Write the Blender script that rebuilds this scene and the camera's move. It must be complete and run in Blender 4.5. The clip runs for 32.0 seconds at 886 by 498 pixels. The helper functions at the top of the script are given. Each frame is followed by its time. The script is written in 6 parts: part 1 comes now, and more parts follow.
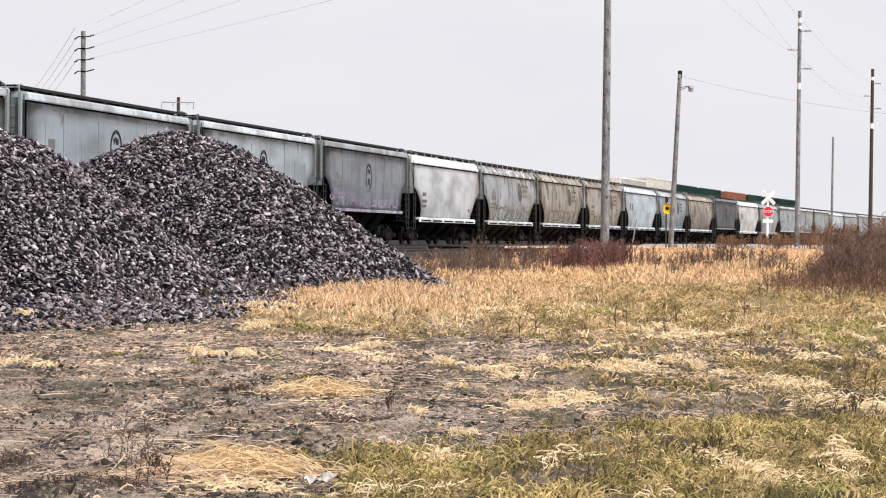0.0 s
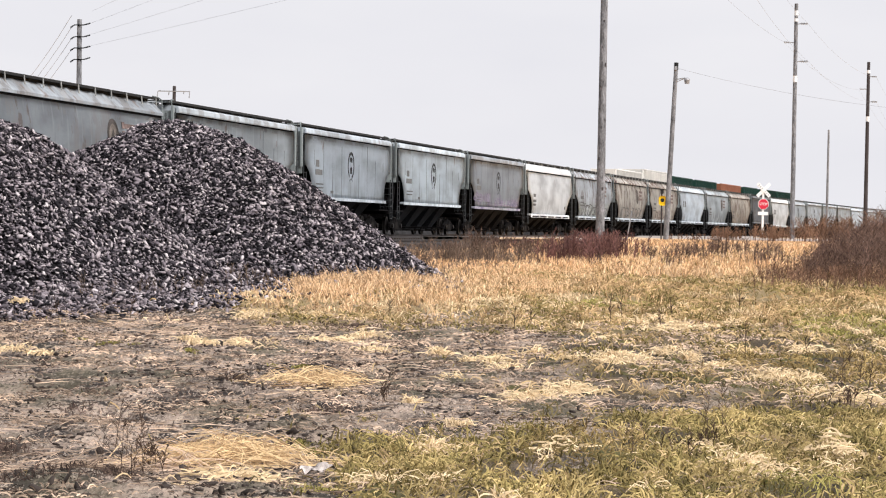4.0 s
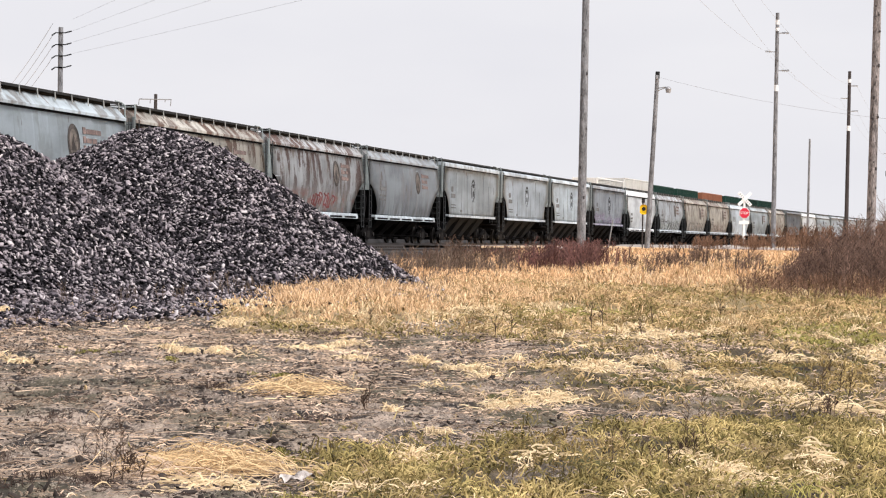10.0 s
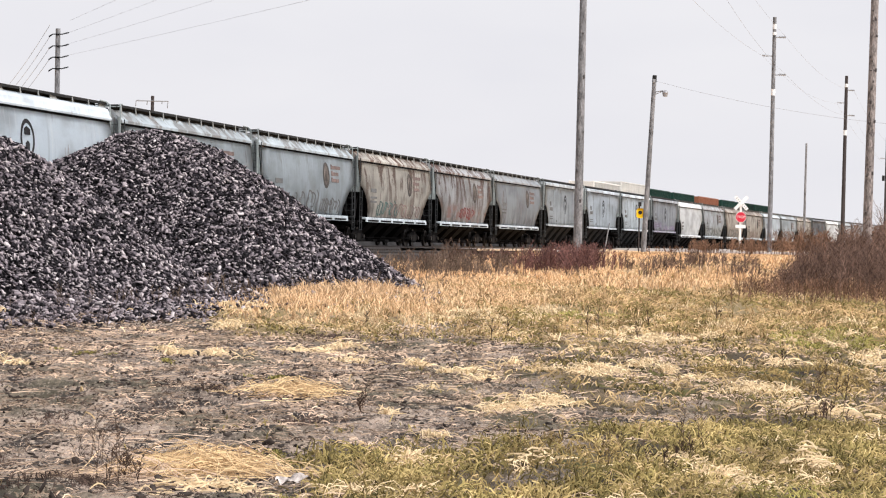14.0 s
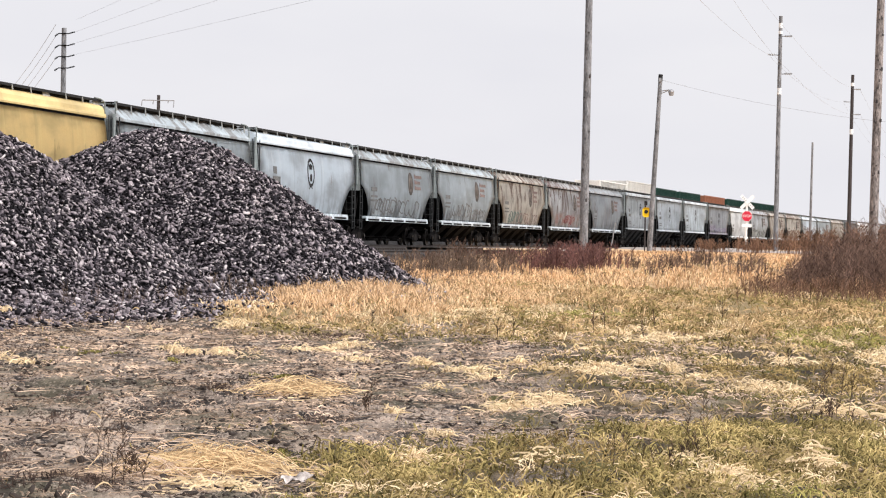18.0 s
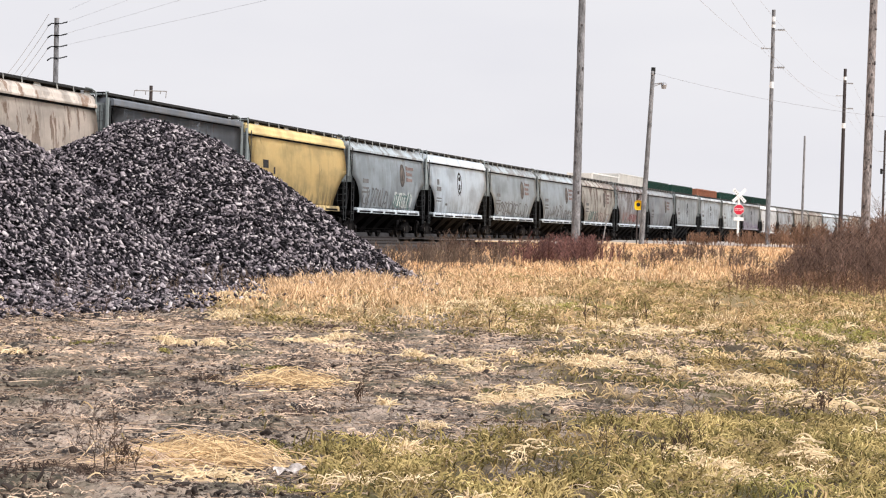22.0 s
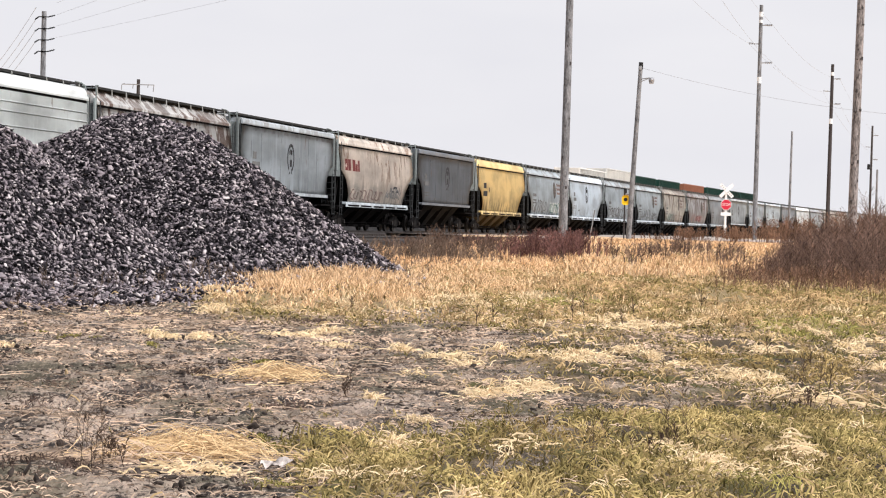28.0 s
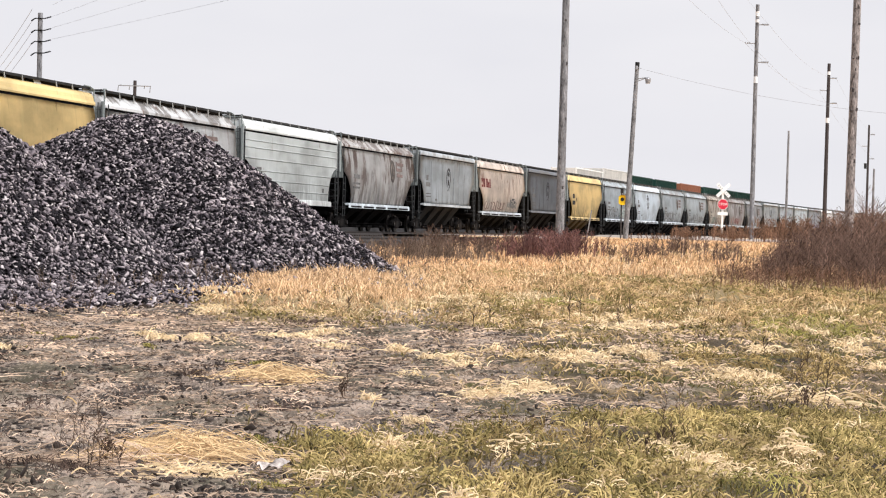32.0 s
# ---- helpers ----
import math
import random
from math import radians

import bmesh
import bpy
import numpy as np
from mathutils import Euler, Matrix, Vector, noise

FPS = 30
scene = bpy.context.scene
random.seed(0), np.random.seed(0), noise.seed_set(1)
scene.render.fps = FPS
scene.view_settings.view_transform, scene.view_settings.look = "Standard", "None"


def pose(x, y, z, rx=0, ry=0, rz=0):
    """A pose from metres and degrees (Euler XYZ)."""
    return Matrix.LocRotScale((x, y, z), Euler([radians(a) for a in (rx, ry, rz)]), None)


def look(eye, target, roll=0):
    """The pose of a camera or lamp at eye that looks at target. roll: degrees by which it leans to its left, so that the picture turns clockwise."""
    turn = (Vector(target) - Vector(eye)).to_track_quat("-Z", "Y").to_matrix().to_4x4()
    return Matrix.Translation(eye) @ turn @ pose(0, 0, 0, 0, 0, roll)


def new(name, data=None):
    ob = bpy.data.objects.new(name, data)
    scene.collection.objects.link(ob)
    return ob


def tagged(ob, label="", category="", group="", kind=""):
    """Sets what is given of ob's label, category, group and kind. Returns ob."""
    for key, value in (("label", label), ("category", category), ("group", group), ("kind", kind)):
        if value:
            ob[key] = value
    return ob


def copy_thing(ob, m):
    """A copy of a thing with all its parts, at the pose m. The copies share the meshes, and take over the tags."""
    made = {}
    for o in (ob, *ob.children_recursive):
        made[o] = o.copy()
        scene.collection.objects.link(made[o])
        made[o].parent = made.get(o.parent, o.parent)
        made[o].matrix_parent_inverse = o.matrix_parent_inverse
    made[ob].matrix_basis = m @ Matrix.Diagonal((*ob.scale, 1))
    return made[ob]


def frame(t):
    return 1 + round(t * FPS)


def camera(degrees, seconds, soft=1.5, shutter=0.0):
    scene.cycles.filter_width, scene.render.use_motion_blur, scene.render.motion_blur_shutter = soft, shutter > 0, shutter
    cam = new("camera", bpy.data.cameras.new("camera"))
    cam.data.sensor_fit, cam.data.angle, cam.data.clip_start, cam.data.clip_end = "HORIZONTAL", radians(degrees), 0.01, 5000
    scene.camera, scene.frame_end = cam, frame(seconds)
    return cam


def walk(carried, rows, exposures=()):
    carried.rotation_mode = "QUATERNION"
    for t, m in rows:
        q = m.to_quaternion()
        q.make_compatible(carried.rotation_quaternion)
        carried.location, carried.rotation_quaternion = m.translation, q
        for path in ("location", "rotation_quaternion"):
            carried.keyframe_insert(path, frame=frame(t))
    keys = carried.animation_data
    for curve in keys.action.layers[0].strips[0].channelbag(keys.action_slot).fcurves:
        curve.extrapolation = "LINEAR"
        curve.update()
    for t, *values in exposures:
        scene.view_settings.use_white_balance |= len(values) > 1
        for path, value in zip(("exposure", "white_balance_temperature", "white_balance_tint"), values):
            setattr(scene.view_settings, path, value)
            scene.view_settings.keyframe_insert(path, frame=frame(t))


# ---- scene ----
# Camera: hand-held, standing in a field beside a railway, turning slowly to the right.
cam = camera(20.011, 32.0, soft=1.15)
PATH = [
    (0, -0.0000, 0.0000, 1.5000, 89.7804, -0.4573, 0.0018),
    (0.5, 0.0010, -0.0000, 1.4997, 89.7612, -0.4548, -0.0335),
    (1, 0.0030, 0.0000, 1.5025, 89.7290, -0.4647, -0.0789),
    (1.5, 0.0015, 0.0000, 1.5005, 89.6811, -0.4668, -0.1111),
    (2, -0.0036, -0.0000, 1.4996, 89.6271, -0.5465, -0.1176),
    (2.5, -0.0062, 0.0000, 1.5004, 89.5869, -0.5953, -0.0828),
    (3, -0.0086, -0.0000, 1.4969, 89.5642, -0.6993, -0.0621),
    (3.5, -0.0116, 0.0000, 1.5018, 89.5581, -0.7767, -0.0709),
    (5.5, -0.0068, 0.0000, 1.5007, 89.6079, -0.8130, -0.2691),
    (6, -0.0078, 0.0000, 1.5026, 89.6112, -0.8162, -0.3120),
    (6.5, -0.0024, 0.0000, 1.5023, 89.6102, -0.8002, -0.3317),
    (7, -0.0011, 0.0000, 1.5005, 89.6233, -0.8067, -0.3686),
    (7.5, -0.0032, 0.0000, 1.5014, 89.6391, -0.8639, -0.4212),
    (8, -0.0058, 0.0000, 1.5019, 89.6787, -0.8863, -0.4768),
    (8.5, -0.0085, 0.0000, 1.5000, 89.7270, -0.9312, -0.5229),
    (9, -0.0066, -0.0000, 1.4990, 89.7721, -0.9177, -0.5511),
    (9.5, -0.0030, 0.0000, 1.5013, 89.7797, -0.8876, -0.5508),
    (10, -0.0026, 0.0000, 1.5024, 89.7646, -0.8782, -0.5354),
    (10.5, -0.0024, 0.0000, 1.5014, 89.7457, -0.8831, -0.5177),
    (11, -0.0031, 0.0000, 1.5011, 89.7400, -0.8700, -0.4990),
    (11.5, -0.0036, 0.0000, 1.5017, 89.7607, -0.9028, -0.4970),
    (12, -0.0107, 0.0000, 1.5030, 89.8003, -0.9771, -0.5051),
    (12.5, -0.0092, 0.0000, 1.5048, 89.8241, -1.0035, -0.5185),
    (13, -0.0071, 0.0000, 1.5022, 89.8299, -1.0709, -0.5425),
    (13.5, -0.0077, 0.0000, 1.5007, 89.8199, -1.1098, -0.5739),
    (14, -0.0061, 0.0000, 1.5014, 89.8320, -1.1021, -0.6193),
    (14.5, -0.0013, 0.0000, 1.5007, 89.8515, -1.0660, -0.6742),
    (16.5, -0.0017, 0.0000, 1.5002, 89.7553, -1.0205, -0.7613),
    (17, -0.0019, -0.0000, 1.4995, 89.7247, -1.0707, -0.6564),
    (17.5, -0.0011, 0.0000, 1.5012, 89.7405, -1.0911, -0.5542),
    (18, -0.0013, 0.0000, 1.5002, 89.8114, -1.0841, -0.4804),
    (18.5, -0.0037, 0.0000, 1.5022, 89.9021, -1.0669, -0.4647),
    (19, -0.0081, 0.0000, 1.5003, 89.9508, -1.0947, -0.4963),
    (19.5, -0.0124, -0.0000, 1.4984, 89.9173, -1.1626, -0.5257),
    (20, -0.0154, -0.0000, 1.4998, 89.8513, -1.2178, -0.5610),
    (20.5, -0.0150, 0.0000, 1.5008, 89.7707, -1.2856, -0.5789),
    (21, -0.0111, -0.0000, 1.4988, 89.7014, -1.3184, -0.5986),
    (21.5, -0.0111, 0.0000, 1.5004, 89.6510, -1.3341, -0.6273),
    (22, -0.0109, 0.0000, 1.5006, 89.6321, -1.3588, -0.6682),
    (22.5, -0.0085, -0.0000, 1.4988, 89.6453, -1.3139, -0.7237),
    (23, -0.0082, 0.0000, 1.5007, 89.6873, -1.2945, -0.8014),
    (23.5, -0.0044, 0.0000, 1.5015, 89.7292, -1.2350, -0.8687),
    (24, -0.0012, 0.0000, 1.5003, 89.7505, -1.2044, -0.9236),
    (24.5, -0.0056, 0.0000, 1.5038, 89.7334, -1.2224, -0.9523),
    (25, -0.0042, -0.0000, 1.4997, 89.6937, -1.2914, -0.9628),
    (25.5, -0.0090, -0.0000, 1.4996, 89.6458, -1.4066, -0.9596),
    (27.5, -0.0089, -0.0000, 1.4984, 89.5218, -1.4874, -0.9781),
    (28, -0.0135, -0.0000, 1.4972, 89.5135, -1.4862, -0.9583),
    (28.5, -0.0120, -0.0000, 1.4969, 89.5258, -1.4377, -0.9183),
    (29, -0.0098, -0.0000, 1.4990, 89.5543, -1.4668, -0.8761),
    (29.5, -0.0077, 0.0000, 1.5001, 89.5659, -1.4261, -0.8435),
    (30, -0.0128, -0.0000, 1.4982, 89.5575, -1.4731, -0.8200),
    (30.5, -0.0139, -0.0000, 1.4991, 89.5333, -1.4764, -0.8387),
    (31, -0.0130, -0.0000, 1.4980, 89.5061, -1.4477, -0.8854),
    (31.5, -0.0124, -0.0000, 1.4977, 89.5048, -1.4265, -0.9751),
    (32, -0.0084, 0.0000, 1.5003, 89.5238, -1.3208, -1.0264),
]
walk(cam, [(r[0], pose(*r[1:])) for r in PATH])

# ---- light: a bright overcast day ----
world = bpy.data.worlds.new("overcast_sky")
scene.world = world
world.use_nodes = True
wn = world.node_tree
wn.nodes.clear()
w_out = wn.nodes.new("ShaderNodeOutputWorld")
w_bg = wn.nodes.new("ShaderNodeBackground")
w_sky = wn.nodes.new("ShaderNodeTexSky")
w_sky.sky_type, w_sky.sun_disc = "NISHITA", False
w_sky.sun_elevation, w_sky.sun_rotation = radians(37), radians(128)
w_sky.dust_density, w_sky.air_density = 6.0, 1.0
w_str = wn.nodes.new("ShaderNodeVectorMath")
w_str.operation = "SCALE"
w_str.inputs["Scale"].default_value = 0.06
w_tc = wn.nodes.new("ShaderNodeTexCoord")
w_cl = wn.nodes.new("ShaderNodeTexNoise")
w_cl.inputs["Scale"].default_value, w_cl.inputs["Detail"].default_value = 6.0, 4.0
w_map = wn.nodes.new("ShaderNodeMapping")
w_map.inputs["Scale"].default_value = (1, 1, 3.5)
w_ramp = wn.nodes.new("ShaderNodeValToRGB")
w_ramp.color_ramp.elements[0].position, w_ramp.color_ramp.elements[0].color = 0.3, (0.86, 0.857, 0.91, 1)
w_ramp.color_ramp.elements[1].position, w_ramp.color_ramp.elements[1].color = 0.72, (0.925, 0.917, 0.955, 1)
w_mix = wn.nodes.new("ShaderNodeMix")
w_mix.data_type = "RGBA"
w_mix.inputs["Factor"].default_value = 0.93
wn.links.new(w_sky.outputs[0], w_str.inputs[0])
wn.links.new(w_tc.outputs["Generated"], w_map.inputs[0])
wn.links.new(w_map.outputs[0], w_cl.inputs["Vector"])
wn.links.new(w_cl.outputs["Fac"], w_ramp.inputs[0])
wn.links.new(w_str.outputs[0], w_mix.inputs["A"])
wn.links.new(w_ramp.outputs[0], w_mix.inputs["B"])
wn.links.new(w_mix.outputs["Result"], w_bg.inputs["Color"])
w_bg.inputs["Strength"].default_value = 1.0
wn.links.new(w_bg.outputs[0], w_out.inputs[0])
sun = new("sun", bpy.data.lights.new("sun", "SUN"))
sun.data.energy, sun.data.angle, sun.data.color = 4.1, radians(20), (1.0, 0.98, 0.965)
sun.matrix_world = look((48, -38, 46), (0, 0, 0))
scene.view_settings.exposure = 0.0


# ---- materials ----
def mat(name, base, rough=0.8, metal=0.0, var=0.25, scale=3.0, bump=0.0, tint=None, stretch=(1, 1, 1), fine=18.0, rand=0.0, island=0.0, spec=0.15, two=0.55, patchy=0.0):
    """A surface with broad and fine variation of its base colour towards tint, in object space."""
    m = bpy.data.materials.new(name)
    m.use_nodes = True
    nt = m.node_tree
    b = nt.nodes["Principled BSDF"]
    b.inputs["Roughness"].default_value, b.inputs["Metallic"].default_value = rough, metal
    b.inputs["Specular IOR Level"].default_value = spec
    tc = nt.nodes.new("ShaderNodeTexCoord")
    mp = nt.nodes.new("ShaderNodeMapping")
    mp.inputs["Scale"].default_value = stretch
    nt.links.new(tc.outputs["Object"], mp.inputs[0])
    n1 = nt.nodes.new("ShaderNodeTexNoise")
    n1.inputs["Scale"].default_value, n1.inputs["Detail"].default_value = scale, 5.0
    n2 = nt.nodes.new("ShaderNodeTexNoise")
    n2.inputs["Scale"].default_value, n2.inputs["Detail"].default_value = scale * fine, 3.0
    for n in (n1, n2):
        nt.links.new(mp.outputs[0], n.inputs["Vector"])
    ad = nt.nodes.new("ShaderNodeMix")
    ad.inputs["Factor"].default_value = 1 - two
    nt.links.new(n1.outputs["Fac"], ad.inputs["A"])
    nt.links.new(n2.outputs["Fac"], ad.inputs["B"])
    fac = ad.outputs["Result"]
    if rand or island:
        g = nt.nodes.new("ShaderNodeNewGeometry" if island else "ShaderNodeObjectInfo")
        mx = nt.nodes.new("ShaderNodeMix")
        mx.inputs["Factor"].default_value = island or rand
        nt.links.new(fac, mx.inputs["A"])
        nt.links.new(g.outputs["Random Per Island" if island else "Random"], mx.inputs["B"])
        fac = mx.outputs["Result"]
    rp = nt.nodes.new("ShaderNodeValToRGB")
    rp.name = "colours"
    lo, hi = rp.color_ramp.elements
    lo.position, hi.position = (0.32, 0.68) if not island else (0.1, 0.9)
    t = tint or tuple(c * (1 - var * 1.6) for c in base)
    lo.color = (*t, 1)
    hi.color = (*[min(1, c * (1 + var * 0.5)) for c in base], 1)
    nt.links.new(fac, rp.inputs[0])
    out = rp.outputs[0]
    if patchy:
        # patches of darker and paler growth, a metre or so across
        pn = nt.nodes.new("ShaderNodeTexNoise")
        pn.inputs["Scale"].default_value, pn.inputs["Detail"].default_value = patchy, 5.0
        pm = nt.nodes.new("ShaderNodeMapping")
        pm.inputs["Scale"].default_value = (2.4, 0.55, 0.3)
        nt.links.new(tc.outputs["Object"], pm.inputs[0])
        nt.links.new(pm.outputs[0], pn.inputs["Vector"])
        pr = nt.nodes.new("ShaderNodeMapRange")
        pr.inputs[1].default_value, pr.inputs[2].default_value, pr.inputs[3].default_value, pr.inputs[4].default_value = 0.38, 0.62, 0.62, 1.28
        nt.links.new(pn.outputs["Fac"], pr.inputs[0])
        px = nt.nodes.new("ShaderNodeVectorMath")
        px.operation = "SCALE"
        nt.links.new(out, px.inputs[0])
        nt.links.new(pr.outputs[0], px.inputs["Scale"])
        out = px.outputs[0]
    nt.links.new(out, b.inputs["Base Color"])
    if bump:
        bp = nt.nodes.new("ShaderNodeBump")
        bp.inputs["Strength"].default_value, bp.inputs["Distance"].default_value = bump, 0.02
        nt.links.new(n2.outputs["Fac"], bp.inputs["Height"])
        nt.links.new(bp.outputs[0], b.inputs["Normal"])
    return m


def car_paint(name, base, rust=0.2, rust_col=(0.16, 0.07, 0.035), grime=0.35, streak=0.5, patch=None, patch_amt=0.0, marks=0.0, mark_col=(0.1, 0.12, 0.16), mark_col2=(0.5, 0.5, 0.48), roof_dirt=None):
    """Weathered railway paint: run-down streaks, rust blooms, faded patches and spray-paint marks low on the side."""
    m = bpy.data.materials.new(name)
    m.use_nodes = True
    nt = m.node_tree
    N, L = nt.nodes.new, nt.links.new
    b = nt.nodes["Principled BSDF"]
    b.inputs["Roughness"].default_value = 0.6
    b.inputs["Specular IOR Level"].default_value = 0.3
    tc, oi = N("ShaderNodeTexCoord"), N("ShaderNodeObjectInfo")
    off = N("ShaderNodeVectorMath")
    off.operation = "MULTIPLY_ADD"
    off.inputs[1].default_value = (1, 1, 1)
    sc = N("ShaderNodeVectorMath")
    sc.operation = "SCALE"
    sc.inputs[0].default_value = (60, 31, 0)
    L(oi.outputs["Random"], sc.inputs["Scale"])
    L(tc.outputs["Object"], off.inputs[0])
    L(sc.outputs[0], off.inputs[2])

    def tex(scale3, scale, detail=4.0, rough=0.55):
        mp, n = N("ShaderNodeMapping"), N("ShaderNodeTexNoise")
        mp.inputs["Scale"].default_value = scale3
        n.inputs["Scale"].default_value, n.inputs["Detail"].default_value, n.inputs["Roughness"].default_value = scale, detail, rough
        L(off.outputs[0], mp.inputs[0])
        L(mp.outputs[0], n.inputs["Vector"])
        return n.outputs["Fac"]

    def span(v, lo, hi, a=0.0, z=1.0):
        r = N("ShaderNodeMapRange")
        r.interpolation_type = "SMOOTHSTEP"
        for i, x in enumerate((lo, hi, a, z)):
            r.inputs[i + 1].default_value = x
        L(v, r.inputs[0])
        return r.outputs[0]

    def times(a, c):
        x = N("ShaderNodeMath")
        x.operation = "MULTIPLY"
        L(a, x.inputs[0])
        if isinstance(c, float):
            x.inputs[1].default_value = c
        else:
            L(c, x.inputs[1])
        return x.outputs[0]

    def blend(a, c, f):
        x = N("ShaderNodeMix")
        x.data_type = "RGBA"
        for s, v in (("A", a), ("B", c), ("Factor", f)):
            if isinstance(v, (tuple, float)):
                x.inputs[s].default_value = (*v, 1) if isinstance(v, tuple) else v
            else:
                L(v, x.inputs[s])
        return x.outputs["Result"]
    sep = N("ShaderNodeSeparateXYZ")
    L(tc.outputs["Object"], sep.inputs[0])
    z = sep.outputs["Z"]
    col = blend(base, tuple(c * 0.62 for c in base), span(tex((0.3, 1, 0.7), 1.1, 6.0), 0.36, 0.68))
    # streaks run down from the eave, thin and uneven
    st = times(span(tex((2.4, 1, 0.22), 1.2, 4.0), 0.54, 0.74), streak * 0.8)
    col = blend(col, tuple(c * 0.42 + 0.01 for c in base), st)
    # chalky pale runs beside them
    col = blend(col, tuple(min(0.9, c * 1.3 + 0.03) for c in base), times(span(tex((2.0, 1, 0.16), 1.5, 3.0), 0.56, 0.7), streak * 0.55))
    if patch:
        col = blend(col, patch, times(span(tex((0.9, 1, 0.5), 1.1, 9.0, 0.66), 0.52, 0.62), patch_amt * 1.0))
    # dirt on the sloping roof plates, blotch by blotch
    col = blend(col, tuple(0.7 * c + 0.03 for c in rust_col) if rust > 0.3 else (0.15, 0.135, 0.125), times(times(span(z, 4.1, 4.16), span(tex((1.15, 1, 1.0), 1.0, 4.0), 0.49, 0.57)), min(0.9, (grime if roof_dirt is None else roof_dirt) * 1.3)))
    # rust blooms in clusters, more near the top, their edges crisp
    rz = span(z, 1.2, 4.0, 0.35, 1.0)
    lot = times(rz, span(tex((0.3, 1, 0.35), 1.0, 2.0), 0.37, 0.45))
    col = blend(col, rust_col, times(times(span(tex((1.5, 1, 0.6), 1.0, 6.0, 0.6), 0.66 - 0.33 * rust, 0.69 - 0.33 * rust), lot), min(0.96, 0.55 + 0.9 * rust)))
    # rust run down in short drips
    col = blend(col, rust_col, times(times(span(tex((3.2, 1, 0.5), 1.3, 5.0, 0.6), 0.67 - 0.2 * rust, 0.70 - 0.2 * rust), lot), 0.3 + 0.6 * min(1.0, rust)))
    # grime rising from the sill
    col = blend(col, (0.045, 0.04, 0.038), times(times(span(z, 1.3, 2.9, 1.0, 0.0), span(tex((1.5, 1, 0.5), 1.3, 8.0, 0.65), 0.42, 0.6)), min(0.9, grime * 1.25)))
    if marks:
        low = times(span(z, 1.35, 1.5), span(z, 2.0, 2.6, 1.0, 0.0))
        where = span(tex((0.28, 1, 0.15), 1.0, 1.0), 0.38, 0.43)
        spray = tex((0.8, 1, 1.5), 1.3, 4.0, 0.6)
        zone = times(times(low, where), marks * 1.0)
        col = blend(col, mark_col2, times(zone, span(spray, 0.44, 0.50)))
        col = blend(col, mark_col, times(zone, span(spray, 0.53, 0.58)))
    col = blend(col, tuple(c * 0.8 for c in base), times(span(tex((1, 1, 1), 22.0, 2.0), 0.45, 0.7), 0.35))
    L(col, b.inputs["Base Color"])
    bp = N("ShaderNodeBump")
    bp.inputs["Strength"].default_value, bp.inputs["Distance"].default_value = 0.25, 0.02
    L(tex((1, 1, 0.25), 1.2, 3.0), bp.inputs["Height"])
    L(bp.outputs[0], b.inputs["Normal"])
    return m


M_end = mat("grimy_grey_end_paint", (0.27, 0.30, 0.30), 0.7, 0, 0.4, 1.2, stretch=(1, 1, 0.4), rand=0.3)
# black underframe steel; also stands for shade on slope sheets and seams
M_steel = mat("grimy_black_steel_and_shade", (0.011, 0.0102, 0.0105), 0.9, 0.0, 0.5, 2.0, spec=0.03)
M_wheel = mat("worn_wheel_steel", (0.025, 0.022, 0.021), 0.55, 0.6, 0.4, 4.0)
M_rail = mat("rusty_rail_steel", (0.065, 0.055, 0.052), 0.6, 0.3, 0.4, 5.0)
M_tie = mat("weathered_sleeper_wood", (0.06, 0.05, 0.045), 0.95, 0, 0.5, 2.0, 0.4, stretch=(1, 6, 1))
M_bracket = mat("pale_galvanised_bracket", (0.42, 0.42, 0.40), 0.6, 0.0, 0.3, 3.0)
M_walk = mat("galvanised_walkway_grating", (0.03, 0.03, 0.03), 0.7, 0.2, 0.4, 3.0)
M_ladder = mat("grey_ladder_steel", (0.05, 0.053, 0.055), 0.7, 0.0, 0.35, 3.0)
M_wood = mat("weathered_grey_pole_wood", (0.275, 0.272, 0.282), 0.95, 0, 0.55, 2.2, 0.6, stretch=(3, 3, 1.0), fine=5)
M_wood_brown = mat("brown_pole_wood", (0.33, 0.29, 0.278), 0.95, 0, 0.6, 2.6, 0.6, stretch=(3, 3, 0.9), fine=4)
M_wood_dark = mat("dark_creosoted_pole_wood", (0.07, 0.06, 0.06), 0.95, 0, 0.4, 1.4, 0.3, stretch=(6, 6, 0.35))
M_wire = mat("aged_cable", (0.40, 0.40, 0.42), 0.6, 0.3, 0.2, 1.0)
M_white = mat("white_sign_paint", (0.78, 0.78, 0.78), 0.5, 0, 0.08, 4.0)
M_red = mat("red_sign_paint", (0.58, 0.03, 0.06), 0.45, 0, 0.15, 4.0)
M_yellow_sign = mat("yellow_sign_paint", (0.75, 0.48, 0.02), 0.45, 0, 0.15, 4.0)
M_black = mat("black_paint", (0.02, 0.02, 0.02), 0.6, 0, 0.2, 4.0)
M_iron = mat("galvanised_iron", (0.35, 0.35, 0.36), 0.5, 0.5, 0.2, 6.0)
M_lamp = mat("lamp_housing", (0.4, 0.4, 0.42), 0.4, 0.4, 0.2, 6.0)


# ---- building helpers ----
def mesh_from(name, bm, *mats):
    me = bpy.data.meshes.new(name)
    bm.to_mesh(me)
    bm.free()
    for m in mats:
        me.materials.append(m)
    return me


def part(name, bm, material, parent, label=""):
    ob = new(name, mesh_from(name, bm, material))
    ob.parent = parent
    return tagged(ob, label) if label else ob


def empty(name):
    ob = new(name)
    ob.empty_display_size = 0.3
    return ob


